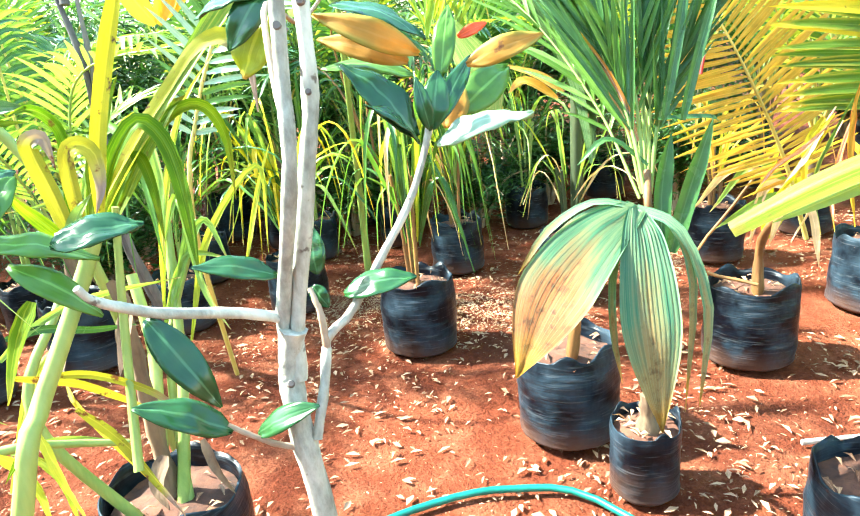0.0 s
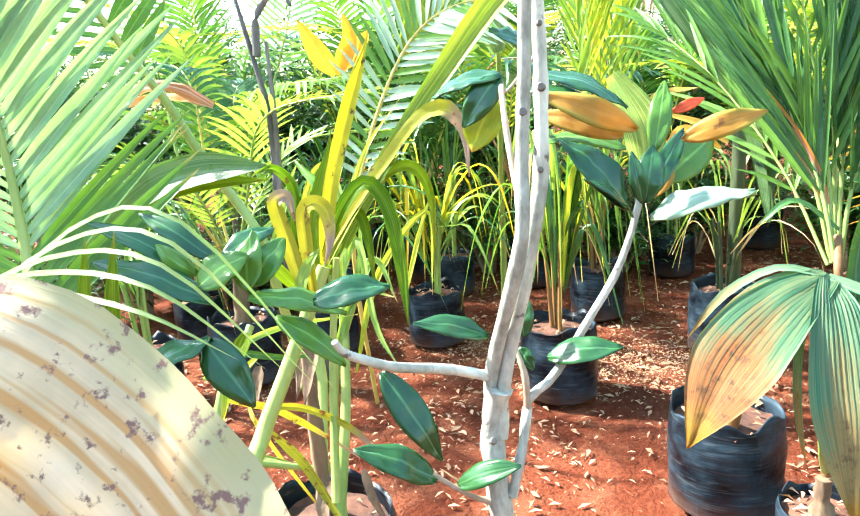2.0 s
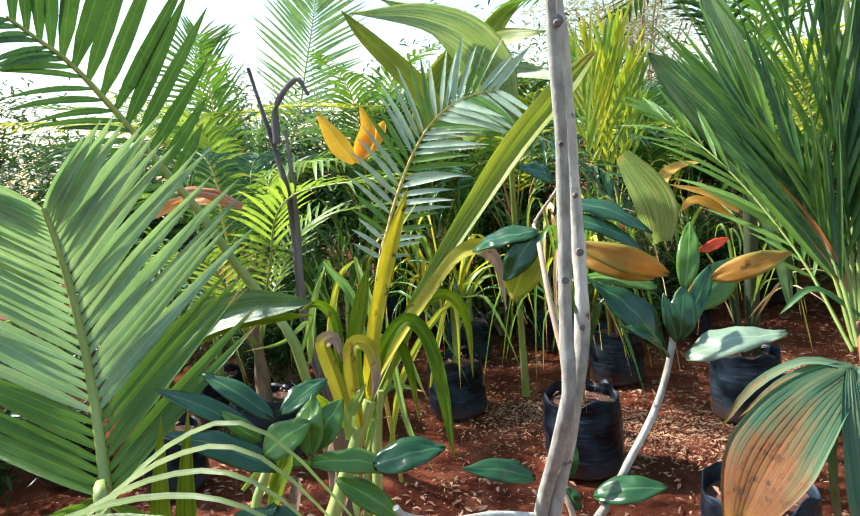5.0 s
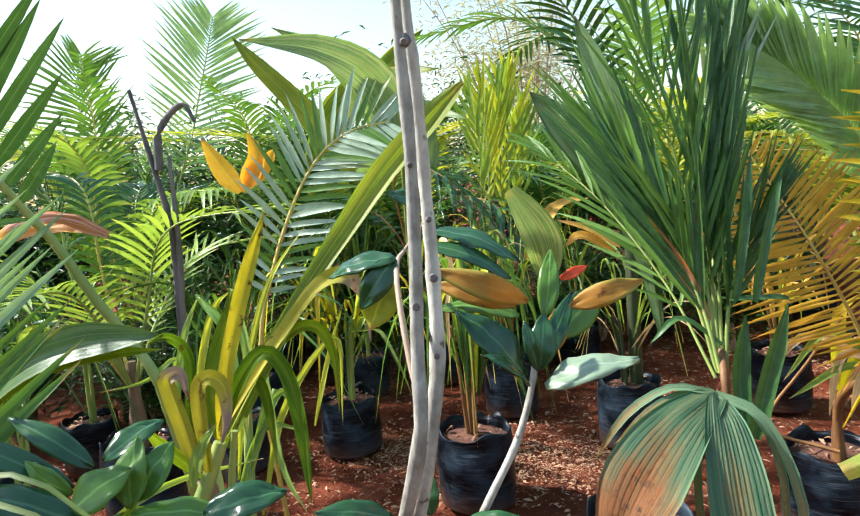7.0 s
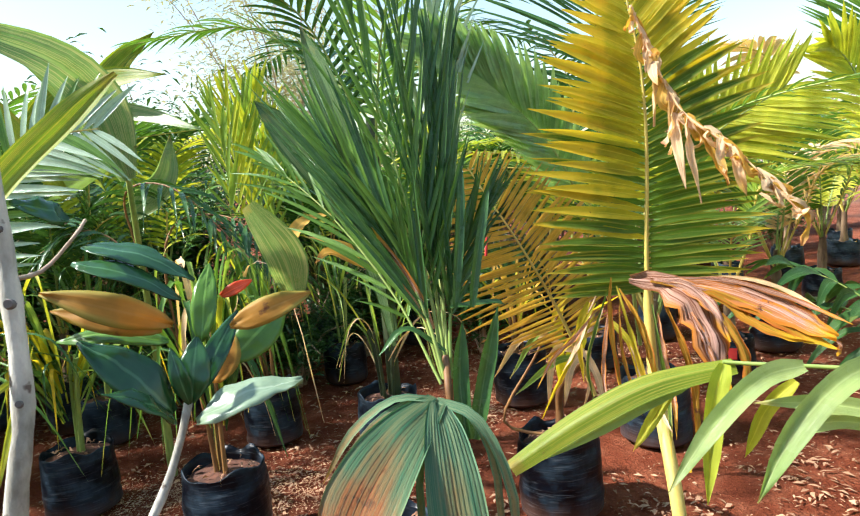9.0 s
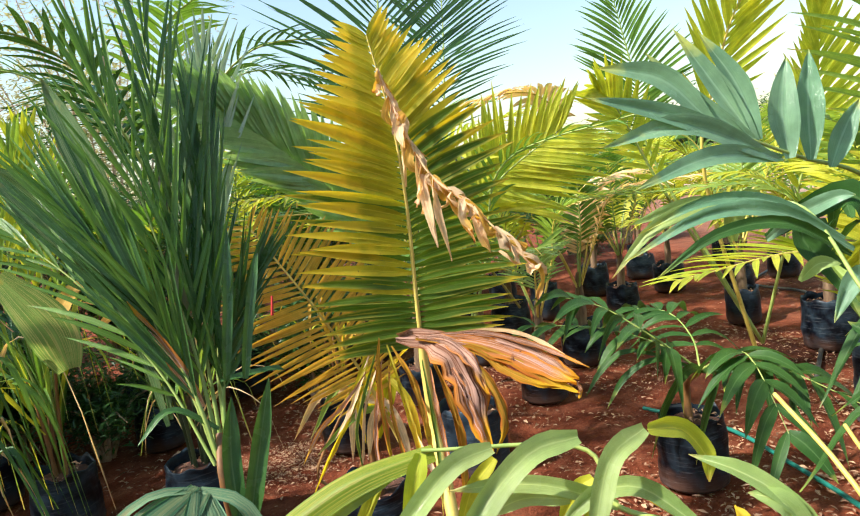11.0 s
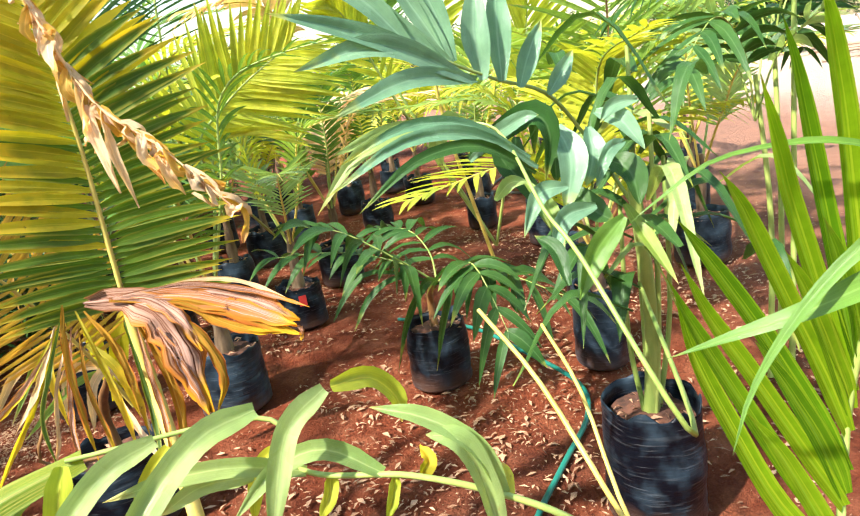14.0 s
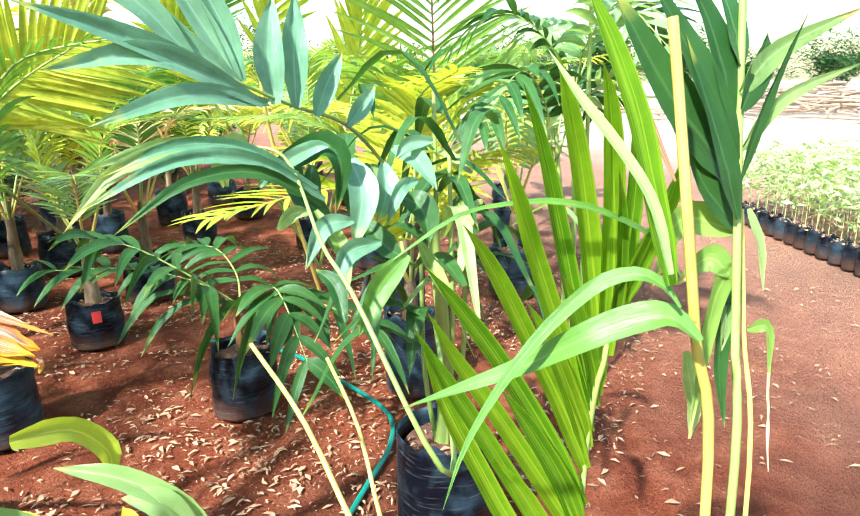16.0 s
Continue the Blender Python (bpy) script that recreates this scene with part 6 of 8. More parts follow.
for a, b, c in (((1.258, 0.977, 0.880), (1.202, 0.840, 0.805), (1.133, 0.683, 0.660)), ((1.467, 0.993, 0.765), (1.390, 0.880, 0.685), (1.288, 0.749, 0.510))):
    part("stalk", tube(Geo(), [a, b, c, Vector(c) + Vector((0.12, -0.10, -0.35))], 0.0035, 0.004, n=12), YELSTALK, areca, "bare yellow leaf stalk")

# ---- left-hand group ----
palm = thing("areca_palm", (-0.48, 1.42, 0.25), "lime-green areca clump with tall blades and withered curled tips", "palm")
for pts, r in (([(-0.46, 1.40, 0.22), (-0.450, 1.459, 0.389), (-0.455, 1.530, 0.543), (-0.479, 1.641, 0.826)], 0.014), ([(-0.50, 1.43, 0.22), (-0.501, 1.461, 0.404), (-0.512, 1.528, 0.548), (-0.548, 1.576, 0.705)], 0.016),
               ([(-0.52, 1.38, 0.22), (-0.630, 1.305, 0.537), (-0.601, 1.418, 0.716)], 0.012), ([(-0.44, 1.40, 0.22), (-0.487, 1.547, 0.537), (-0.424, 1.666, 0.792)], 0.010)):
    part("stem", tube(Geo(), pts, r, r * 0.7, n=12), GREENSTALK, palm)
part("sheath", tube(Geo(), [(-0.49, 1.43, 0.22), (-0.49, 1.43, 0.45), (-0.485, 1.42, 0.70)], 0.020, 0.012, n=14, knobs=0.4), HUSK, palm, "dry fibrous sheath")
def add_leaf(pts, w, mt, fd):
    part("leaf", blade(Geo(), pts, w * (0.85 if w > 0.044 else 0.55), (0.1, -0.9, 0.35), fd + 0.2, n=14, cross=6, prof=lambda s: lens(s, 0.3, 1.9), wave=w * 0.16, seed=w * 90), mt, palm)


add_leaf([(-0.483, 1.557, 0.633), (-0.470, 1.622, 0.830), (-0.431, 1.709, 1.024), (-0.351, 1.787, 1.152)], 0.03, COCOLIME, 0.3)
add_leaf([(-0.460, 1.558, 0.632), (-0.427, 1.610, 0.783), (-0.429, 1.653, 0.915)], 0.03, STRAP, 0.3)
add_leaf([(-0.530, 1.509, 0.818), (-0.502, 1.566, 0.989), (-0.451, 1.566, 1.041)], 0.03, COCOLIME, 0.3)
add_leaf([(-0.455, 1.566, 1.043), (-0.403, 1.498, 0.919), (-0.398, 1.438, 0.766)], 0.034, STRAP, 0.5)
add_leaf([(-0.567, 1.507, 0.821), (-0.559, 1.547, 0.943), (-0.526, 1.569, 1.034)], 0.034, STRAP, 0.3)
add_leaf([(-0.531, 1.569, 1.035), (-0.445, 1.515, 0.950), (-0.398, 1.438, 0.766)], 0.034, COCO, 0.5)
add_leaf([(-0.425, 1.507, 0.790), (-0.393, 1.534, 0.868), (-0.335, 1.437, 0.719), (-0.277, 1.387, 0.649)], 0.03, STRAP, 0.3)
add_leaf([(-0.572, 1.459, 0.835), (-0.546, 1.488, 0.921), (-0.589, 1.445, 0.892), (-0.665, 1.416, 0.884)], 0.02, STRAP, 0.3)
add_leaf([(-0.430, 1.538, 0.563), (-0.390, 1.627, 0.763), (-0.282, 1.699, 0.896), (-0.264, 1.621, 0.719)], 0.03, COCOLIME, 0.3)
add_leaf([(-0.413, 1.874, 0.619), (-0.373, 1.932, 0.792), (-0.336, 1.974, 0.911)], 0.025, COCOLIME, 0.3)
add_leaf([(-0.486, 1.543, 0.590), (-0.430, 1.592, 0.728), (-0.338, 1.596, 0.721)], 0.03, STRAP, 0.4)
add_leaf([(-0.444, 1.580, 0.696), (-0.391, 1.618, 0.802), (-0.331, 1.573, 0.716)], 0.03, STRAP, 0.3)
add_leaf([(-0.606, 1.446, 0.642), (-0.662, 1.367, 0.570), (-0.677, 1.261, 0.411)], 0.035, COCOLIME, 0.3)
add_leaf([(-0.634, 1.412, 0.542), (-0.564, 1.352, 0.504), (-0.387, 1.281, 0.345)], 0.020, COCOYEL, 0.3)
add_leaf([(-0.597, 1.200, 0.531), (-0.507, 1.212, 0.549), (-0.401, 1.215, 0.536)], 0.022, STRAP, 0.3)
add_leaf([(-0.561, 1.202, 0.528), (-0.520, 1.193, 0.491), (-0.489, 1.169, 0.412)], 0.03, COCOLIME, 0.3)
add_leaf([(-0.568, 1.156, 0.551), (-0.528, 1.148, 0.516), (-0.499, 1.128, 0.449)], 0.03, COCOLIME, 0.3)
part("leaf", blade(Geo(), [(-0.513, 1.463, 0.675), (-0.503, 1.426, 0.622), (-0.507, 1.396, 0.562)], 0.03, CAMWARD, 0.5, n=8, cross=4, wave=0.008), HUSK, palm, "hanging dead brown leaf")

# clutter low in the clump
part("leaf", blade(Geo(), [(-0.451, 1.082, 0.729), (-0.384, 1.119, 0.696), (-0.327, 1.152, 0.639), (-0.276, 1.158, 0.598)], 0.012, (0.1, -0.9, 0.35), 0.45, n=12, cross=4, prof=strap, wave=0.004, twist=0.5, seed=0.012), CURL, palm)
part("leaf", blade(Geo(), [(-0.388, 1.1, 0.668), (-0.34, 1.103, 0.615), (-0.292, 1.089, 0.55), (-0.257, 1.075, 0.505)], 0.016, (0.1, -0.9, 0.35), 0.45, n=12, cross=4, prof=strap, wave=0.004, twist=0.5, seed=0.016), CURL, palm)
part("leaf", blade(Geo(), [(-0.405, 1.273, 0.793), (-0.386, 1.27, 0.748), (-0.389, 1.244, 0.693), (-0.394, 1.219, 0.649)], 0.026, (0.1, -0.9, 0.35), 0.45, n=12, cross=4, prof=strap, wave=0.004, twist=0.5, seed=0.026), HUSK, palm)
part("leaf", blade(Geo(), [(-0.462, 1.208, 0.725), (-0.461, 1.195, 0.694), (-0.461, 1.178, 0.662)], 0.022, (0.1, -0.9, 0.35), 0.45, n=12, cross=4, prof=strap, wave=0.004, twist=0.5, seed=0.022), HUSK, palm)
part("leaf", blade(Geo(), [(-0.402, 1.097, 0.829), (-0.413, 1.072, 0.787), (-0.421, 1.03, 0.718)], 0.026, (0.1, -0.9, 0.35), 0.45, n=12, cross=4, prof=strap, wave=0.004, twist=0.5, seed=0.026), LIMEWORN, palm)
part("leaf", blade(Geo(), [(-0.364, 0.996, 0.698), (-0.342, 0.983, 0.652), (-0.311, 0.964, 0.595)], 0.014, (0.1, -0.9, 0.35), 0.45, n=12, cross=4, prof=strap, wave=0.004, twist=0.5, seed=0.014), COCOLIME, palm)
part("leaf", blade(Geo(), [(-0.334, 0.898, 0.737), (-0.314, 0.902, 0.716), (-0.295, 0.898, 0.687), (-0.286, 0.883, 0.658)], 0.014, (0.1, -0.9, 0.35), 0.45, n=12, cross=4, prof=strap, wave=0.004, twist=0.5, seed=0.014), COCOLIME, palm)
part("leaf", blade(Geo(), [(-0.581, 1.243, 0.715), (-0.539, 1.278, 0.716), (-0.481, 1.313, 0.696), (-0.423, 1.346, 0.687)], 0.014, (0.1, -0.9, 0.35), 0.45, n=12, cross=4, prof=strap, wave=0.004, twist=0.5, seed=0.014), COCODARK, palm)
part("leaf", blade(Geo(), [(-0.586, 1.225, 0.686), (-0.545, 1.277, 0.726), (-0.479, 1.333, 0.748), (-0.357, 1.406, 0.748)], 0.012, (0.1, -0.9, 0.35), 0.45, n=12, cross=4, prof=strap, wave=0.004, twist=0.5, seed=0.012), STRAP, palm)
part("leaf", blade(Geo(), [(-0.181, 1.42, 0.389), (-0.222, 1.422, 0.415)], 0.004, (0.1, -0.9, 0.35), 0.45, n=12, cross=4, prof=strap, wave=0.004, twist=0.5, seed=0.004), DRY, palm)
part("leaf", blade(Geo(), [(-0.401, 1.295, 0.452), (-0.406, 1.267, 0.416), (-0.386, 1.246, 0.374)], 0.03, (0.1, -0.9, 0.35), 0.45, n=12, cross=4, prof=strap, wave=0.004, twist=0.5, seed=0.03), HUSK, palm)
part("leaf", blade(Geo(), [(-0.365, 1.37, 0.433), (-0.34, 1.35, 0.385), (-0.305, 1.331, 0.336)], 0.02, (0.1, -0.9, 0.35), 0.45, n=12, cross=4, prof=strap, wave=0.004, twist=0.5, seed=0.02), HUSK, palm)
part("stalk", tube(Geo(), [(-0.459, 1.005, 0.662), (-0.424, 1.034, 0.655), (-0.39, 1.075, 0.63), (-0.34, 1.119, 0.599)], 0.007, 0.005, n=14), GREENSTALK, palm)

# near lime-yellow palm that leans in beside the way
lime_palm = thing("palm_seedling", (-0.3, 0.74, 0.0), "lime-yellow palm seedling with folded blades and withered curled tips", "palm")
def add_lime_blade(pts, w, mt, fold=0.4, face=(0.1, -0.9, 0.35), prof=None, pleat=0.0, label="", seed=1):
    part("leaf", blade(Geo(), pts, w, face, fold, n=18, cross=8, prof=prof or (lambda s: lens(s, 0.35, 1.9)), wave=w * 0.12, pleat=pleat, seed=seed), mt, lime_palm, label)


def held(s):
    """Width of a long folded blade that ends blunt."""
    return (0.22 + 0.78 * min(1.0, s * 1.6)) * (1.0 if s < 0.8 else 1.03 - 0.8 * ((s - 0.8) / 0.2) ** 2)


part("stem", tube(Geo(), [(-0.3, 0.74, 0.0), (-0.36, 0.80, 0.35), (-0.288, 0.872, 0.721), (-0.282, 0.908, 0.777), (-0.266, 0.942, 0.831), (-0.248, 0.97, 0.884), (-0.234, 0.984, 0.921), (-0.221, 0.995, 0.956)], 0.011, 0.008, n=26), GREENSTALK, lime_palm)
part("stem", tube(Geo(), [(-0.214, 0.938, 0.681), (-0.222, 0.973, 0.765), (-0.224, 0.997, 0.843), (-0.22, 1.01, 0.912), (-0.212, 1.012, 0.962)], 0.0055, 0.004, n=14), GREENSTALK, lime_palm)
add_lime_blade([(-0.222, 0.992, 0.947), (-0.192, 1.05, 1.016), (-0.15, 1.102, 1.086), (-0.096, 1.145, 1.163), (-0.038, 1.178, 1.237), (0.021, 1.202, 1.3), (0.068, 1.22, 1.352)], 0.038, PLEATLIME, fold=0.7, face=(-0.3, -1, 0.25), prof=held, pleat=0.003)
add_lime_blade([(-0.22, 0.997, 0.959), (-0.212, 1.009, 1.026), (-0.196, 1.017, 1.088), (-0.169, 1.023, 1.163), (-0.15, 1.02, 1.208)], 0.0187, YELSPOT, prof=strap, label="upright yellow leaf with black spots")
add_lime_blade([(-0.215, 1.002, 0.972), (-0.176, 1.031, 1.034), (-0.139, 1.049, 1.081), (-0.107, 1.059, 1.116), (-0.077, 1.065, 1.123), (-0.058, 1.065, 1.099), (-0.055, 1.058, 1.046)], 0.0216, CURL, fold=0.5, face=(-0.5, -0.8, 0.4), prof=strap, label="withered blade folded over with a grey tip")
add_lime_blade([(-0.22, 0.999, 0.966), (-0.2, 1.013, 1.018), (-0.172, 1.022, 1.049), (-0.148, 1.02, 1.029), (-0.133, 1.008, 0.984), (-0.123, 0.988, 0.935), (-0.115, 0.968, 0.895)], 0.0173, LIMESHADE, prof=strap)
add_lime_blade([(-0.237, 0.969, 0.934), (-0.248, 0.973, 0.98), (-0.259, 0.974, 1.024), (-0.259, 0.972, 1.039), (-0.245, 0.975, 1.041), (-0.237, 0.969, 1.011)], 0.0187, CURL, fold=0.5, prof=strap, label="withered curled cream leaf tip", seed=4)
add_lime_blade([(-0.227, 0.973, 0.932), (-0.234, 0.984, 0.991), (-0.234, 0.988, 1.024), (-0.222, 0.992, 1.032), (-0.208, 0.992, 1.021), (-0.203, 0.983, 0.991), (-0.208, 0.969, 0.964)], 0.0173, CURL, fold=0.5, prof=strap, label="withered curled grey-brown leaf tip", seed=6)
add_lime_blade([(-0.237, 0.954, 0.925), (-0.232, 0.968, 0.958), (-0.216, 0.983, 0.984)], 0.0144, STRAP)
add_lime_blade([(-0.227, 1.021, 0.938), (-0.206, 1.06, 0.993), (-0.175, 1.097, 1.051), (-0.157, 1.119, 1.069)], 0.0216, LIMEWORN)
add_lime_blade([(-0.252, 1.052, 0.927), (-0.27, 1.083, 0.988), (-0.263, 1.12, 1.05), (-0.26, 1.149, 1.109)], 0.0187, LIMEWORN)
add_lime_blade([(-0.235, 1.043, 0.946), (-0.209, 1.073, 1.005), (-0.168, 1.1, 1.05), (-0.137, 1.114, 1.054), (-0.118, 1.117, 1.016), (-0.115, 1.105, 0.942)], 0.0144, LIMEWORN, prof=strap)
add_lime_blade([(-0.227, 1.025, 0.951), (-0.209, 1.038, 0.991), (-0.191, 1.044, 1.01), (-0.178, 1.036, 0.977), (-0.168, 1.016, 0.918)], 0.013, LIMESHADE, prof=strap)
add_lime_blade([(-0.243, 0.985, 0.921), (-0.261, 0.971, 0.953), (-0.272, 0.957, 0.978), (-0.279, 0.943, 1.002)], 0.0158, LIMEWORN)
add_lime_blade([(-0.273, 0.925, 0.804), (-0.283, 0.894, 0.764), (-0.296, 0.859, 0.73)], 0.0086, LIMEWORN, prof=strap)
add_lime_blade([(-0.281, 0.934, 0.805), (-0.248, 0.961, 0.789), (-0.2, 0.979, 0.755), (-0.169, 0.984, 0.716)], 0.0086, CURL, prof=strap)
add_lime_blade([(-0.295, 1.085, 0.914), (-0.294, 1.122, 0.974), (-0.286, 1.158, 1.044), (-0.271, 1.19, 1.102)], 0.0187, LIMEWORN, seed=12)
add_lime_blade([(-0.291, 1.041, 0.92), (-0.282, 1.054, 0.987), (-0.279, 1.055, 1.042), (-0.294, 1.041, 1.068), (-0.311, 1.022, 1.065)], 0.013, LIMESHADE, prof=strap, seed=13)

# frond with wide-set hanging leaflets
palm = thing("coconut_palm", (-0.62, 1.75, 0.0), "young coconut palm with an arching frond of wide-set leaflets", "palm")
WIDE = [(-0.62, 1.75, 0.0), (-0.56, 1.471, 0.802), (-0.611, 1.466, 0.948), (-0.661, 1.434, 1.061), (-0.694, 1.4, 1.167), (-0.72, 1.358, 1.246), (-0.739, 1.314, 1.323), (-0.753, 1.268, 1.389), (-0.766, 1.216, 1.452), (-0.774, 1.171, 1.484), (-0.782, 1.122, 1.516)]
frond(palm, WIDE, 0.28, 0.026, COCODARK, GREENSTALK, n=14, s0=0.48, ang=(24, 34), droop=0.02, lift=0.05, face=(0.5, -0.8, 0.3), r=0.012, seed=51, end=1.0, swell=0.45, sides=(0, 1), rnd=0.10)
frond(palm, WIDE, 0.17, 0.010, COCODARK, GREENSTALK, n=20, s0=0.45, ang=(36, 46), droop=0.15, lift=0.1, face=(0.5, -0.6, 0.6), r=0.006, seed=54, end=0.9, swell=0.9, sides=(1, 0))
part("leaf", blade(Geo(), [(-0.606, 1.029, 0.947), (-0.533, 1.032, 1.008), (-0.459, 1.024, 1.051), (-0.404, 1.03, 1.067), (-0.349, 1.03, 1.072), (-0.298, 1.037, 1.072)], 0.046, (0.2, -0.9, 0.5), 0.45, n=18, cross=12, pleat=0.0025, prof=strap), PLEATDARK, palm, "dark blue-green ribbed leaf with a lime edge")
part("leaf", blade(Geo(), [(-0.606, 1.025, 0.931), (-0.533, 1.028, 0.992), (-0.459, 1.02, 1.035), (-0.404, 1.026, 1.051), (-0.349, 1.026, 1.056), (-0.298, 1.033, 1.056)], 0.020, (0.2, -0.9, 0.5), 0.45, n=18, cross=4, prof=strap), LIMEWORN, palm)

# near broad frond at the left edge
palm = thing("coconut_palm", (-0.47, 0.80, 0.0), "palm with a broad pale frond beside the way", "palm")
# Upper leaflets take the sheen-coloured copy, so the lit top is painted in.
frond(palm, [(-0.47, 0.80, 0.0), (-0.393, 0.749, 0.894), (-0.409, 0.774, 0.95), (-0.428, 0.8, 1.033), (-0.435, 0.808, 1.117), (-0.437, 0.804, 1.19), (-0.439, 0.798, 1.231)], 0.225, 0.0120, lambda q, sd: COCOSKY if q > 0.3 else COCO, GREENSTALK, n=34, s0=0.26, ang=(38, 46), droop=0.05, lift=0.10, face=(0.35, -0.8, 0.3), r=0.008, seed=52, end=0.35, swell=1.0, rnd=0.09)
for pts, w in (([(-0.306, 0.718, 0.918), (-0.306, 0.732, 0.983), (-0.306, 0.747, 1.050)], 0.022), ([(-0.285, 0.723, 0.916), (-0.285, 0.737, 0.981), (-0.283, 0.753, 1.053)], 0.022)):
    part("leaf", blade(Geo(), pts, w, CAMWARD, 0.4, n=8, cross=4), LIMEWORN, palm)
for k in range(5):
    part("leaf", blade(Geo(), [Vector((-0.291, 0.581, 1.054)) + Vector((0, 0.01 * k, -0.012 * k)), Vector((-0.216, 0.605, 1.068)) + Vector((0, 0.01 * k, 0.006 * k - 0.018)), Vector((-0.155, 0.619, 1.053)) + Vector((0, 0.012 * k, 0.01 * k - 0.02)), Vector((-0.107, 0.633, 1.000)) + Vector((0.01 * k, 0.01 * k, -0.01 * k))], 0.0044, UPF, 0.2, n=12, cross=2, seed=k), ARECAPALE, palm)
part("leaf", blade(Geo(), [(-0.18, 0.498, 1.061), (-0.158, 0.507, 1.047), (-0.13, 0.518, 1.015), (-0.106, 0.519, 0.991), (-0.085, 0.518, 0.966), (-0.07, 0.514, 0.947)], 0.116, (-0.3, -0.5, 0.8), -0.12, n=18, cross=16, pleat=0.0022, wave=0.007, prof=lambda s: min(1, 0.72 + 0.9 * s) - 0.05 * s), BLOTCH, palm, "big pale withered leaf with dark blotches")

# feather fronds behind
palm = thing("coconut_palm", (-0.75, 2.45, 0.0), "coconut palm with a bluish feather frond and a golden dead leaf", "palm")
# Leaflets alternate a lit bluish copy with plain green to paint light and shading.
frond(palm, [(-0.75, 2.45, 0.0), (-0.673, 2.173, 0.677), (-0.648, 2.223, 0.884), (-0.611, 2.247, 1.023), (-0.555, 2.266, 1.161), (-0.49, 2.277, 1.278), (-0.419, 2.282, 1.357), (-0.325, 2.279, 1.407), (-0.211, 2.277, 1.419)], 0.25, 0.019, lambda q, sd: COCOBLUE if int(q * 97) % 3 else COCO, YELSTALK, n=28, s0=0.27, ang=(26, 46), droop=0.12, lift=0.1, face=(0, -1, 0.4), r=0.009, seed=53, end=0.75)
for a, b, c in (((-0.720, 2.302, 1.245), (-0.784, 2.306, 1.338), (-0.839, 2.310, 1.431)), ((-0.711, 2.303, 1.244), (-0.660, 2.321, 1.346), (-0.689, 2.329, 1.436)), ((-0.701, 2.306, 1.261), (-0.634, 2.322, 1.326), (-0.604, 2.331, 1.376))):
    part("leaf", blade(Geo(), [a, b, c], 0.07, CAMWARD, 0.4, n=8, cross=6, pleat=0.003), GOLD, palm, "golden dead leaf")
palm = thing("dead_palm", (-1.0, 2.6, 0.0), "dead palm seedling with bare dark grey stalks", "palm")
for pts in ([(-1.0, 2.6, 0.0), (-1.084, 2.482, 0.577), (-1.108, 2.544, 1.108), (-1.169, 2.572, 1.397), (-1.232, 2.596, 1.657)], [(-0.98, 2.6, 0.0), (-1.073, 2.483, 0.576), (-1.087, 2.546, 1.106), (-1.101, 2.580, 1.402)], [(-1.141, 2.570, 1.354), (-1.131, 2.588, 1.496), (-1.043, 2.610, 1.590), (-0.997, 2.607, 1.525)]):
    part("stalk", tube(Geo(), pts, 0.017, 0.007, n=14, knobs=0.35), GREYSTALK, palm)
part("leaf", blade(Geo(), [(-0.799, 1.715, 1.17), (-0.832, 1.671, 1.208), (-0.868, 1.622, 1.227), (-0.908, 1.566, 1.214), (-0.947, 1.506, 1.165)], 0.060, UPF, -0.5, n=16, cross=10, pleat=0.004, wave=0.008, prof=strap), BROWNLEAF, palm, "brown dead leaf hanging folded")
part("leaf", blade(Geo(), [(-0.831, 1.707, 1.178), (-0.873, 1.642, 1.196), (-0.921, 1.567, 1.188), (-0.968, 1.499, 1.137)], 0.036, UPF, -0.4, n=16, cross=8, pleat=0.003, wave=0.008, prof=strap, seed=3), DRY, palm)


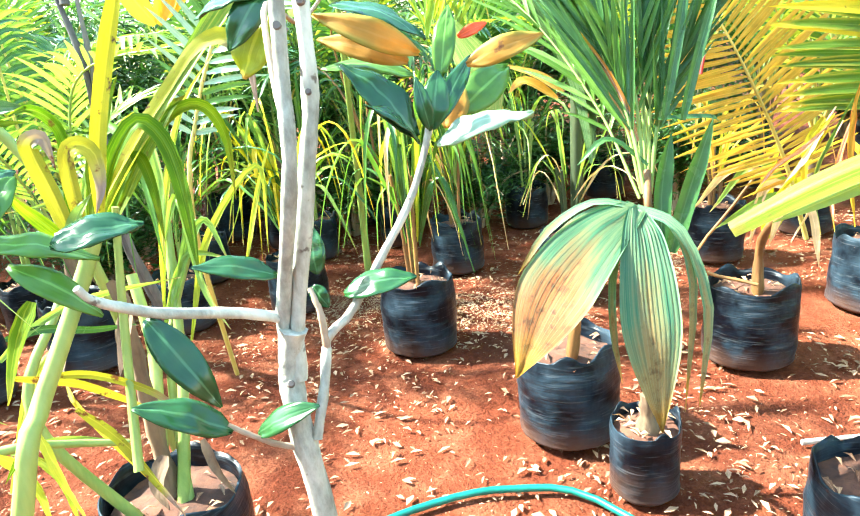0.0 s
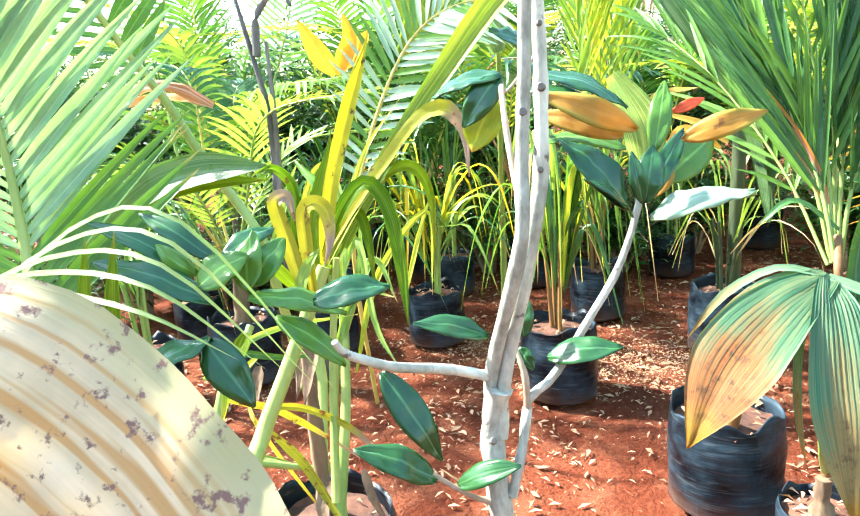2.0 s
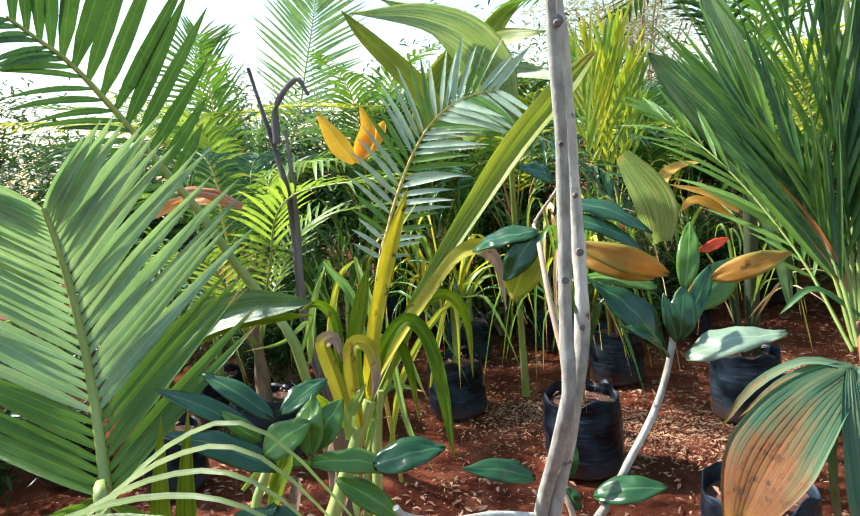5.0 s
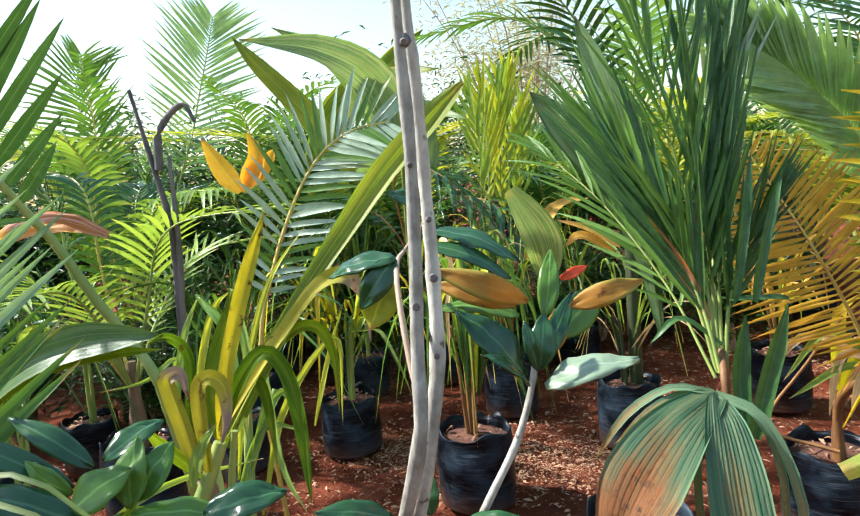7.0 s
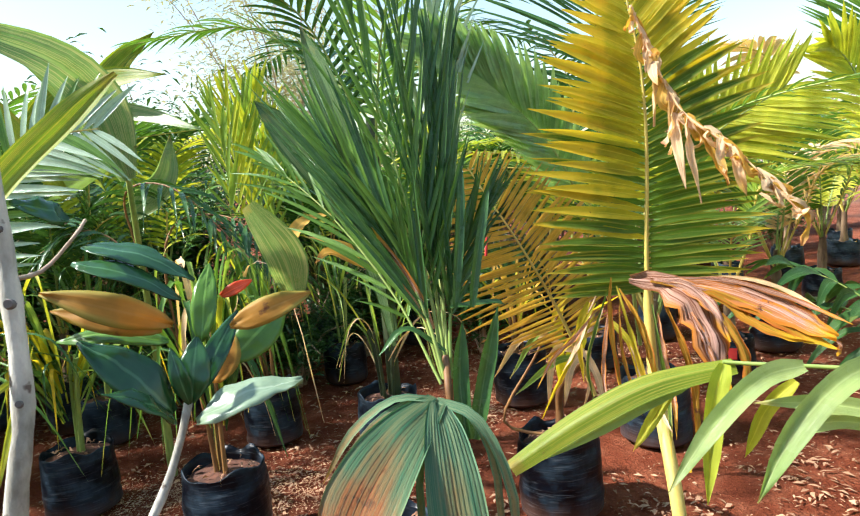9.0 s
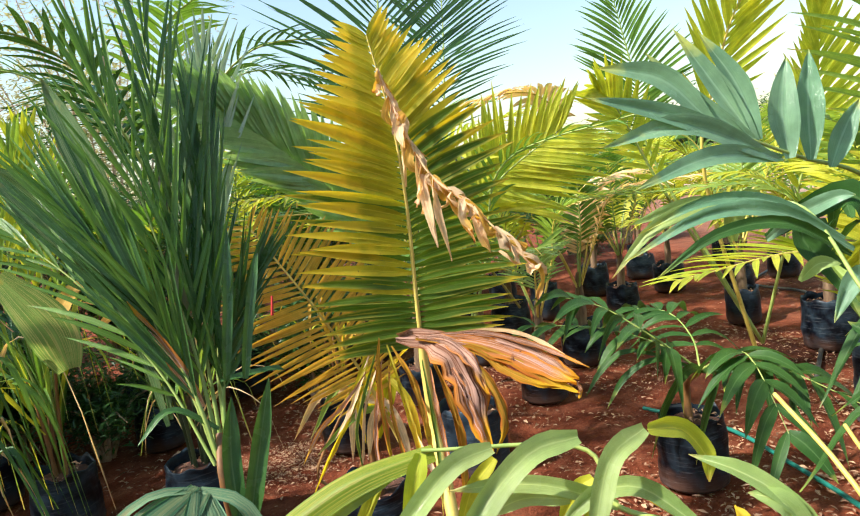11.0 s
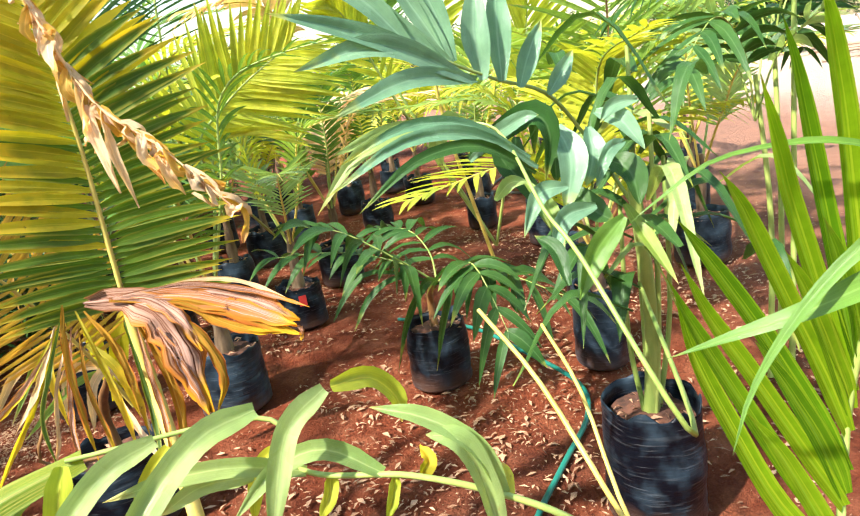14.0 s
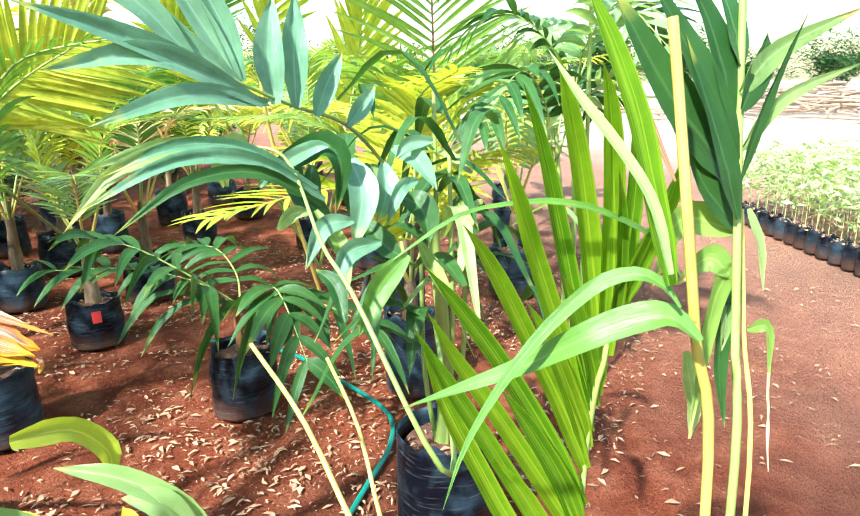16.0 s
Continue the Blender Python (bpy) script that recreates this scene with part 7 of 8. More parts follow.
# ---- plants that repeat ----
def strap_clump(at, h, n, seed, mats, label, name="areca_seedling", droopy=0.5, wide=0.028, stem=BROWNSTALK, splay=0.35):
    """A seedling: a few stems and strap leaves that arch over."""
    R = random.Random(seed)
    th = thing(name, at, label, "palm", "seedlings")
    b = Vector(at)
    for k in range(4):
        a = R.uniform(0, math.tau)
        part("stem", tube(Geo(), [b + Vector((0.02 * math.cos(a), 0.02 * math.sin(a), -0.03)), b + Vector((0.035 * math.cos(a), 0.035 * math.sin(a), h * 0.3)), b + Vector((0.06 * math.cos(a), 0.06 * math.sin(a), h * 0.55))], 0.010, 0.006, n=8, sides=6), stem, th)
    for k in range(int(n * 1.6)):
        a = R.uniform(0, math.tau)
        d = Vector((math.cos(a), math.sin(a), 0))
        e = Vector((-d.y, d.x, 0)) * R.uniform(-0.4, 0.4)
        z0, top, out = h * R.uniform(0.2, 0.5), h * R.uniform(0.5, 1.02), splay * R.uniform(0.5, 1.45)
        dr = droopy * R.uniform(0.1, 1.3)
        P = [b + d * 0.03 + Vector((0, 0, z0)), b + d * out * 0.35 + e * 0.04 + Vector((0, 0, z0 + (top - z0) * 0.7)), b + (d + e * 0.5) * out * 0.62 + Vector((0, 0, top)), b + (d + e) * out * 0.9 + Vector((0, 0, top - dr * h * 0.16)), b + (d + e) * out * (1.0 + 0.1 * dr) + Vector((0, 0, max(0.12, top - dr * h * R.uniform(0.55, 0.95))))]
        part("leaf", blade(Geo(), P, wide * R.uniform(0.35, 1.05), d * 0.6 + e + Vector((0, 0, 1)), R.uniform(0.25, 0.7), n=12, cross=2, wave=0.005, seed=k, twist=R.uniform(-0.7, 0.7)), mats[R.randrange(len(mats))], th)
    return th


def coco(at, h, n, L, seed, mats, label, leaflet=0.26, single=False, lean=0.0, w=0.018, arch=0.5, stem=HUSK, name="coconut_palm"):
    """A coconut seedling: a short fibrous base and n arching feather fronds."""
    R = random.Random(seed)
    th = thing(name, at, label, "palm", "coconut palms")
    b = Vector(at)
    part("stem", tube(Geo(), [b + Vector((0, 0, -0.04)), b + Vector((0.01, 0, h * 0.2)), b + Vector((0.015, 0, h * 0.42))], 0.04, 0.018, n=8, knobs=0.3, seed=seed), stem, th)
    for k in range(n):
        a = math.tau * k / n * 1.0 + R.uniform(-0.5, 0.5)
        d = Vector((math.cos(a), math.sin(a), 0))
        up = R.uniform(0.55, 1.0)
        p0 = b + Vector((0.01, 0, h * 0.3)) + d * 0.01
        P = [p0, p0 + d * L * 0.12 + Vector((0, 0, L * 0.38 * up)), p0 + d * L * 0.36 * (1.5 - up) + Vector((0, 0, L * 0.72 * up)), p0 + d * L * (0.62 + arch * (1 - up)) + Vector((0, 0, L * (0.95 * up - 0.25 * arch)))]
        frond(th, P, leaflet * R.uniform(0.85, 1.1), w, mats[R.randrange(len(mats))], GREENSTALK if R.random() < 0.6 else YELSTALK, n=26 if single else 32, s0=0.26, ang=(30, 60), droop=R.uniform(0.1, 0.5), r=0.008, seed=seed * 31 + k, single=single, rnd=0.15, end=0.4)
    return th


strap_clump((-0.05, 2.62, 0.25), 0.80, 26, 61, (STRAP, COCO, COCO, COCODARK, DRY, COCOLIME), "strappy areca seedling with brown stems and drooping leaves", droopy=1.25, splay=0.24)
strap_clump((-0.66, 3.12, 0.22), 0.75, 26, 62, (STRAP, COCOLIME, COCODARK, COCOYEL), "drooping areca seedling with yellowing strap leaves", droopy=1.1, stem=GREENSTALK)
strap_clump((0.10, 3.53, 0.23), 0.85, 22, 63, (COCOLIME, STRAP, COCODARK, COCO), "lime strap-leaved areca seedling", droopy=0.6)
strap_clump((0.62, 3.08, 0.25), 0.60, 10, 64, (DRY, STRAP, COCOLIME), "seedling with thin pale drooping leaves round a dark stem", droopy=1.0, wide=0.015, stem=DARKSTEM)
strap_clump((1.40, 3.45, 0.25), 0.60, 10, 66, (COCOLIME, COCOOCHRE), "small yellowing palm seedling")
part("stem", tube(Geo(), [(0.43, 1.95, 0.26), (0.44, 1.94, 0.36), (0.45, 1.93, 0.45)], 0.018, 0.012, n=6, knobs=0.3), BROWNSTALK, thing("plant_stump", (0.43, 1.95, 0.26), "short brown cut palm stump in its bag", "stump"))

for k, (x, y, h, n) in enumerate(((-1.15, 2.95, 0.8, 16), (-1.7, 2.35, 0.7, 14), (-1.9, 3.0, 0.9, 16), (-1.3, 3.6, 0.9, 16), (-0.25, 4.1, 0.8, 14), (-0.75, 3.9, 0.9, 14), (-2.3, 2.4, 0.9, 14), (0.55, 4.3, 0.8, 14))):
    bag(x, y, 0.13, 0.25, 140 + k, sides=28, nz=12)
    strap_clump((x, y, 0.22), h, n, 160 + k, (STRAP, COCO, COCO, COCODARK, COCODARK), "potted seedling with thin arching leaves among the others", droopy=0.9, wide=0.022, stem=GREENSTALK, splay=0.5)
palm = thing("coconut_palm", (-0.35, 3.3, 0.2), "coconut seedling with broad undivided pleated leaves", "palm")
def add_leaf_2(pts, w, mt):
    part("leaf", blade(Geo(), pts, w, (0.1, -1, 0.3), 0.3, n=14, cross=18, pleat=0.009, wave=0.010, seed=w * 70), {COCOBLUE: PLEAT, COCOPALE: PLEAT, COCOLIME: PLEATLIME}.get(mt, mt), palm)


add_leaf_2([(-0.254, 2.770, 1.302), (-0.311, 2.695, 1.580), (-0.477, 2.590, 1.716), (-0.734, 2.464, 1.760)], 0.17, COCOBLUE)
add_leaf_2([(-0.254, 2.770, 1.302), (-0.381, 2.740, 1.603), (-0.504, 2.691, 1.738), (-0.672, 2.632, 1.831)], 0.12, COCOPALE)
add_leaf_2([(-0.415, 2.643, 1.253), (-0.562, 2.654, 1.489), (-0.750, 2.659, 1.708), (-0.843, 2.662, 1.827)], 0.09, COCOLIME)
add_leaf_2([(-0.755, 3.167, 1.346), (-0.526, 3.038, 1.589), (-0.294, 2.886, 1.652), (-0.082, 2.730, 1.643)], 0.15, COCOLIME)
add_leaf_2([(-0.706, 3.163, 1.406), (-0.471, 3.020, 1.553), (-0.212, 2.852, 1.531), (0.022, 2.681, 1.442)], 0.10, COCOPALE)
add_leaf_2([(-0.469, 3.339, 1.626), (-0.348, 3.332, 1.800), (-0.187, 3.309, 1.929)], 0.12, COCOLIME)
add_leaf_2([(-0.386, 3.262, 1.158), (-0.212, 3.238, 1.304), (-0.168, 3.251, 1.496)], 0.12, COCOPALE)
add_leaf_2([(-0.582, 3.012, 1.267), (-0.366, 2.866, 1.346), (-0.204, 2.732, 1.411)], 0.08, STRAP)
part("stem", tube(Geo(), [(-0.35, 3.3, 0.0), (-0.33, 3.2, 0.5), (-0.254, 2.770, 1.302)], 0.02, 0.01, n=10), GREENSTALK, palm)
palm = thing("coconut_palm", (-1.6, 4.3, 0.2), "coconut palm with a tall pale feather frond against the sky", "palm")
frond(palm, [(-1.6, 4.3, 0.2), (-1.968, 4.156, 1.020), (-1.836, 4.247, 1.645), (-1.713, 4.320, 2.130), (-1.648, 4.362, 2.407)], 0.5, 0.02, COCOPALE, GREENSTALK, n=36, s0=0.4, ang=(25, 50), droop=0.05, face=(0.1, -1, 0.1), seed=401, r=0.010, lift=0.05)
frond(palm, [(-1.6, 4.3, 0.2), (-2.314, 4.097, 0.872), (-2.416, 4.154, 1.447), (-2.558, 4.199, 1.953), (-2.503, 4.239, 2.232)], 0.5, 0.02, COCO, GREENSTALK, n=34, s0=0.4, ang=(25, 50), droop=0.1, face=(0.1, -1, 0.1), seed=402, r=0.010, lift=0.05)

# dark palm with a straight dark trunk
palm = thing("coconut_palm", (0.64, 3.10, 0.0), "tall young palm with a straight dark stem", "palm")
part("stem", tube(Geo(), [(0.66, 3.12, 0.22), (0.66, 3.12, 0.8), (0.67, 3.13, 1.5)], 0.030, 0.024, n=10), DARKSTEM, palm)
for k in range(7):
    a = k * 0.9 + 0.3
    d = Vector((math.cos(a), math.sin(a), 0))
    p = Vector((0.67, 3.13, 1.25))
    frond(palm, [p, p + d * 0.15 + Vector((0, 0, 0.35)), p + d * 0.45 + Vector((0, 0, 0.65)), p + d * 0.95 + Vector((0, 0, 0.62))], 0.28, 0.02, COCO if k % 2 else COCODARK, GREENSTALK, n=24, s0=0.25, droop=0.3, seed=70 + k, single=False)
# lime upright clump behind the rubber leaves
palm = thing("coconut_palm", (0.12, 3.52, 0.22), "upright yellow-green palm seedling with stiff narrow blades", "palm")
for k, (x, y) in enumerate(((880, 120), (905, 95), (945, 105), (975, 80), (1010, 150), (925, 180))):
    b = Vector((0.12, 3.52, 0.45))
    t = Vector((0.12 + (x - 940) * 0.0020, 3.45 + 0.05 * k, 1.72 - (y - 90) * 0.0025))
    frond(palm, [b, b.lerp(t, 0.4) + Vector((0.02 * k - 0.05, 0, 0)), b.lerp(t, 0.75), t], 0.34, 0.020, COCOLIME if k % 2 else STRAP, GREENSTALK, n=11, s0=0.42, face=(0.3 * k - 0.7, -1, 0.2), ang=(64, 80), droop=0.10, seed=710 + k, r=0.006, rnd=0.25)
part("leaf", blade(Geo(), [(0.262, 2.575, 0.866), (0.236, 2.488, 1.014), (0.144, 2.447, 1.180)], 0.13, CAMWARD, 0.3, n=12, cross=10, pleat=0.006, prof=lambda s: 0.25 + 0.75 * math.sin(math.pi * min(1, s * 0.85 + 0.1))), PLEAT, palm, "pleated broad green leaf with a striped grey tip")
for a, b, c in (((0.192, 2.674, 0.917), (0.306, 2.709, 1.091), (0.441, 2.728, 1.120)), ((0.558, 2.819, 0.916), (0.457, 2.816, 0.988), (0.312, 2.805, 1.043)), ((0.535, 2.814, 0.897), (0.413, 2.808, 0.971), (0.347, 2.796, 0.934))):
    part("leaf", blade(Geo(), [a, b, c], 0.06, UPF, 0.3, n=8, cross=4), COCOOCHRE, palm)

palm = thing("coconut_palm", (0.10, 3.50, 0.0), "palm with dark old fronds that arch over", "palm")
for k, pts in enumerate(([(-0.241, 3.259, 0.566), (-0.354, 3.240, 1.040), (-0.350, 3.164, 1.269), (-0.140, 3.009, 1.260), (0.113, 2.810, 0.982)], [(-0.241, 3.259, 0.566), (-0.250, 3.206, 0.961), (-0.163, 3.206, 1.138), (0.067, 3.045, 1.121), (0.199, 2.888, 0.943)], [(-0.241, 3.259, 0.566), (-0.384, 3.342, 0.962), (-0.577, 3.408, 1.123), (-0.783, 3.342, 1.031)])):
    frond(palm, pts, 0.22, 0.016, COCODARK, BROWNSTALK, n=18, s0=0.35, ang=(20, 60), droop=0.6, r=0.007, seed=730 + k, rnd=0.25)
NEAR = (0, 6, 8)
greens, limes, bright, cool = (COCO, COCODARK, COCO, COCOLIME), (COCOLIME, COCOLIME, COCO), (COCOLIME, STRAP, COCOPALE), (COCO, COCODARK, STRAP)
def add_palm(k, x, y, h, n, L, mats):
    if mats is greens and x > 2.4:
        mats = bright
    coco((x, y, 0.24), h, n if k in NEAR or x > 2.4 else n + 3, L, 100 + k, mats, "potted coconut seedling with arching feather fronds", single=k in NEAR, w=0.016 if k in NEAR else 0.023)


add_palm(0, -1.41, 2.62, 0.9, 6, 1.15, cool)
add_palm(1, -2.0, 3.6, 1.1, 7, 1.5, cool)
add_palm(2, -1.48, 4.5, 1.2, 7, 1.7, greens)
add_palm(3, -2.6, 4.4, 1.2, 7, 1.8, greens)
add_palm(4, -1.0, 4.2, 1.0, 7, 1.5, greens)
add_palm(5, -0.55, 4.7, 1.0, 7, 1.6, greens)
add_palm(6, 1.75, 2.76, 0.9, 6, 1.35, greens)
add_palm(7, 2.03, 3.80, 1.0, 7, 1.6, greens)
add_palm(8, 2.52, 3.22, 0.8, 5, 0.9, greens)
add_palm(9, 1.2, 5.0, 1.0, 6, 1.6, limes)
add_palm(10, 2.3, 5.0, 1.1, 7, 1.7, greens)
add_palm(11, 2.72, 4.17, 1.0, 6, 1.35, greens)
add_palm(12, 3.16, 3.58, 0.9, 6, 1.1, (COCO, DRY))
add_palm(13, 3.32, 4.63, 1.0, 6, 1.3, limes)
add_palm(14, 3.9, 4.9, 1.0, 6, 1.4, greens)
add_palm(15, 4.4, 4.43, 0.9, 6, 1.2, limes)
add_palm(16, 5.38, 4.75, 1.0, 6, 1.3, limes)
add_palm(17, 4.9, 5.3, 1.0, 6, 1.5, greens)
add_palm(18, 5.9, 5.6, 1.0, 6, 1.5, limes)
add_palm(19, 3.5, 5.6, 1.1, 7, 1.7, greens)
add_palm(20, 4.2, 6.0, 1.1, 6, 1.6, greens)
add_palm(21, 0.5, 5.2, 1.0, 6, 1.5, greens)
add_palm(22, 1.9, 5.6, 1.1, 6, 1.7, greens)
add_palm(23, 2.72, 1.49, 0.8, 6, 1.1, limes)
add_palm(24, 3.30, 1.83, 0.8, 6, 1.3, greens)
add_palm(25, 5.3, 3.92, 0.5, 5, 0.8, limes)
add_palm(26, 2.9, 6.4, 1.2, 7, 1.8, greens)
add_palm(27, 5.0, 6.6, 1.2, 6, 1.6, limes)
add_palm(28, 6.5, 6.2, 1.1, 6, 1.6, greens)
add_palm(29, 4.3, 2.6, 0.9, 6, 1.3, limes)
add_palm(30, 4.6, 3.4, 1.0, 6, 1.4, greens)
add_palm(31, 5.6, 3.0, 1.0, 6, 1.3, greens)
add_palm(32, 4.1, 1.5, 0.9, 6, 1.2, greens)
add_palm(33, 5.2, 1.9, 0.9, 6, 1.2, limes)
add_palm(34, 6.4, 4.2, 1.0, 6, 1.4, greens)
add_palm(35, 6.9, 5.2, 1.0, 6, 1.4, limes)
add_palm(36, 7.6, 4.4, 1.0, 6, 1.4, greens)
add_palm(37, 8.2, 6.0, 1.1, 6, 1.5, greens)
add_palm(38, 6.6, 2.4, 1.0, 6, 1.2, greens)

# broad undivided pale leaf and a withered frond behind the yellow one
palm = thing("coconut_palm", (1.72, 2.74, 0.2), "coconut palm with a pale undivided leaf and a bleached bent frond", "palm")
frond(palm, [(1.176, 2.141, 0.995), (1.030, 2.105, 1.261), (0.870, 2.059, 1.411), (0.682, 2.016, 1.540)], 0.25, 0.030, COCOPALE, GREENSTALK, n=46, face=(-0.3, -0.85, 0.45), ang=(48, 74), droop=0.03, lift=0.08, s0=0.15, seed=320, r=0.006, rnd=0.06, end=0.6, swell=0.5)
frond(palm, [(2.518, 2.866, 1.243), (2.466, 2.794, 1.547), (2.294, 2.794, 1.674), (2.005, 2.866, 1.654)], 0.25, 0.03, DRY, YELSTALK, n=18, s0=0.3, ang=(30, 70), droop=0.4, seed=301, r=0.007)
palm = thing("coconut_palm", (3.30, 1.84, 0.3), "coconut palm with a tall stiff frond and broad yellow-green blades", "palm")
frond(palm, [(3.30, 1.84, 0.3), (3.277, 1.608, 0.571), (3.184, 1.574, 1.133), (3.093, 1.538, 1.673), (2.991, 1.505, 2.087)], 0.58, 0.021, STRAP, BROWNSTALK, n=40, s0=0.32, ang=(22, 50), droop=0.15, face=(-0.5, -0.8, 0.1), seed=302, r=0.010)
palm = thing("coconut_palm", (3.55, 2.55, 0.0), "yellow-green coconut palm with upright broad blades", "palm")
frond(palm, [(3.55, 2.55, 0.0), (3.174, 2.545, 1.159), (3.183, 2.440, 1.637), (3.219, 2.310, 1.969), (3.370, 2.102, 2.288)], 0.42, 0.035, COCOLIME, YELSTALK, n=22, s0=0.35, ang=(45, 75), droop=0.05, face=(-0.5, -0.8, 0.1), seed=303, r=0.012)
frond(palm, [(3.55, 2.55, 0.2), (3.124, 2.826, 1.309), (3.094, 2.863, 1.721), (3.043, 2.917, 2.167)], 0.42, 0.018, COCO, GREENSTALK, n=30, s0=0.35, ang=(30, 60), droop=0.15, face=(-0.5, -0.8, 0.1), seed=304, r=0.010)
frond(palm, [(3.55, 2.55, 0.2), (3.422, 2.249, 0.943), (3.455, 2.128, 1.435), (3.411, 2.057, 1.879)], 0.36, 0.035, COCOLIME, GREENSTALK, n=20, s0=0.35, ang=(45, 75), droop=0.1, face=(-0.5, -0.8, 0.1), seed=305, r=0.010)
frond(palm, [(3.55, 2.55, 0.2), (2.998, 2.661, 1.125), (2.780, 2.705, 1.550), (2.629, 2.690, 1.663)], 0.30, 0.03, COCOLIME, GREENSTALK, n=20, s0=0.35, ang=(45, 75), droop=0.1, face=(-0.5, -0.8, 0.1), seed=306, r=0.010)

# big fronds against the sky
for k, (x, y, pts) in enumerate((
    (1.75, 2.85, ([(1.75, 2.85, 0.4), (1.455, 2.497, 1.315), (1.432, 2.532, 1.772), (1.469, 2.531, 2.303)],)),
    (2.6, 4.3, ([(2.6, 4.3, 0.4), (2.200, 3.452, 1.534), (2.262, 3.437, 2.121), (2.295, 3.434, 2.555)],)),
    (2.9, 3.9, ([(2.9, 3.9, 0.4), (1.943, 2.880, 1.039), (2.023, 2.717, 1.278), (2.209, 2.481, 1.461)],)),
)):
    palm = thing("coconut_palm", (x, y, 0.2), "coconut palm with a tall frond against the sky", "palm", "coconut palms")
    for j, p in enumerate(pts):
        frond(palm, p, 0.55 if k < 2 else 0.42, 0.012 if k < 2 else 0.026, COCODARK if k < 2 else COCOLIME, GREENSTALK, n=40, s0=0.35, ang=(25, 58), droop=0.08, face=(-0.3, -1, 0.2), seed=200 + k * 7 + j, r=0.009, end=0.5, lift=0.05)


# ---- shrubs, trees and the far side ----
def shrub(name, at, h, spread, nleaf, seed, leaf, label, size=(0.05, 0.09), category="shrub"):
    R = random.Random(seed)
    th = thing(name, at, label, category, "hedge shrubs")
    b = Vector(at)
    wood, crown = Geo(), Geo()
    tips = []
    for k in range(16):
        a = R.uniform(0, math.tau)
        d = Vector((math.cos(a), math.sin(a), 0))
        o = spread * R.uniform(0.15, 1.0)
        t = b + d * o + Vector((0, 0, h * R.uniform(0.45, 1.0) * (1 - 0.25 * o / spread)))
        m = b + d * o * 0.45 + Vector((0, 0, h * 0.42))
        tube(wood, [b + d * 0.04, m, t], 0.018, 0.004, n=8, sides=5)
        tips.append((m, t))
    for k in range(nleaf):
        m, t = tips[R.randrange(len(tips))]
        p = m.lerp(t, R.uniform(-0.5, 1.08)) + Vector((R.gauss(0, 1), R.gauss(0, 1), R.gauss(0, 1))) * min(0.17 * spread, 0.22)
        if p.z < 0.05:
            p.z = R.uniform(0.05, 0.4)
        a = R.uniform(0, math.tau)
        d = Vector((math.cos(a), math.sin(a), R.uniform(-0.3, 0.9))).normalized()
        ln = R.uniform(*size)
        blade(crown, [p, p + d * ln * 0.5, p + d * ln + Vector((0, 0, -0.2 * ln))], ln * 0.24, (R.gauss(0, 0.5), R.gauss(0, 0.5), 1), 0.3, n=2, cross=2)
    part("wood", wood, TWIG, th)
    part("crown", crown, leaf, th, "", "stuff")
    return th


s1 = shrub("shrub", (-0.6, 5.25, 0), 1.9, 0.75, 7000, 1, BUSH, "dense dark green leafy shrub in a hedge", (0.06, 0.12))
s2 = shrub("shrub", (0.5, 5.75, 0), 2.0, 0.75, 7000, 2, BUSH, "dense dark green leafy shrub in a hedge", (0.06, 0.12))
# The last seven are unseen, added around the camera for shading and enclosure.
for k, (x, y, s) in enumerate(((-1.5, 5.1, 1.0), (-2.4, 4.95, 1.05), (-3.3, 4.7, 1.05), (-4.2, 4.4, 1.1), (-5.0, 3.8, 1.1), (-5.6, 2.9, 1.1), (1.5, 6.3, 1.0), (2.4, 6.9, 1.0), (3.4, 7.3, 1.0), (-1.0, 6.2, 1.2), (-2.2, 6.1, 1.2), (-3.4, 5.8, 1.2), (0.6, 7.0, 1.15), (-4.6, 5.6, 1.2), (-6.0, 4.6, 1.2), (4.6, 7.7, 0.95), (5.9, 8.1, 0.95), (7.2, 8.3, 0.95), (8.5, 8.3, 0.95), (1.9, 8.0, 1.2), (-1.6, -1.8, 1.2), (-0.4, -2.2, 1.2), (0.9, -2.4, 1.2), (-2.6, -0.9, 1.2), (-3.2, 0.4, 1.2), (2.1, -2.6, 1.1), (-3.6, 1.6, 1.1))):
    copy_thing((s1, s2)[k % 2], pose(x, y, 0, 0, 0, 67 * k) @ Matrix.Scale(s, 4))
low = shrub("shrub", (-0.2, 4.75, 0), 0.95, 0.55, 4200, 8, BUSH, "low dark green weedy shrub between the bags", (0.05, 0.10))
for k, (x, y, s) in enumerate(((-1.15, 4.6, 1.0), (-1.95, 4.15, 1.05), (-2.6, 3.4, 1.0), (-3.0, 2.5, 1.0), (0.75, 4.85, 0.95), (1.55, 4.45, 0.9), (-1.7, 3.35, 0.8), (-0.6, 4.35, 0.8), (0.25, 4.35, 0.75), (1.75, 5.1, 1.0), (-2.3, 1.9, 0.9), (2.3, 5.7, 0.9), (6.4, 7.0, 1.1), (4.0, 6.8, 1.1))):
    copy_thing(low, pose(x, y, 0, 0, 0, 71 * k) @ Matrix.Scale(s, 4))
shrub("tree", (0.6, 9.5, 0), 6.5, 2.2, 9000, 3, BUSHPALE, "sparse grey-green tree behind the hedge", (0.07, 0.13), "tree")
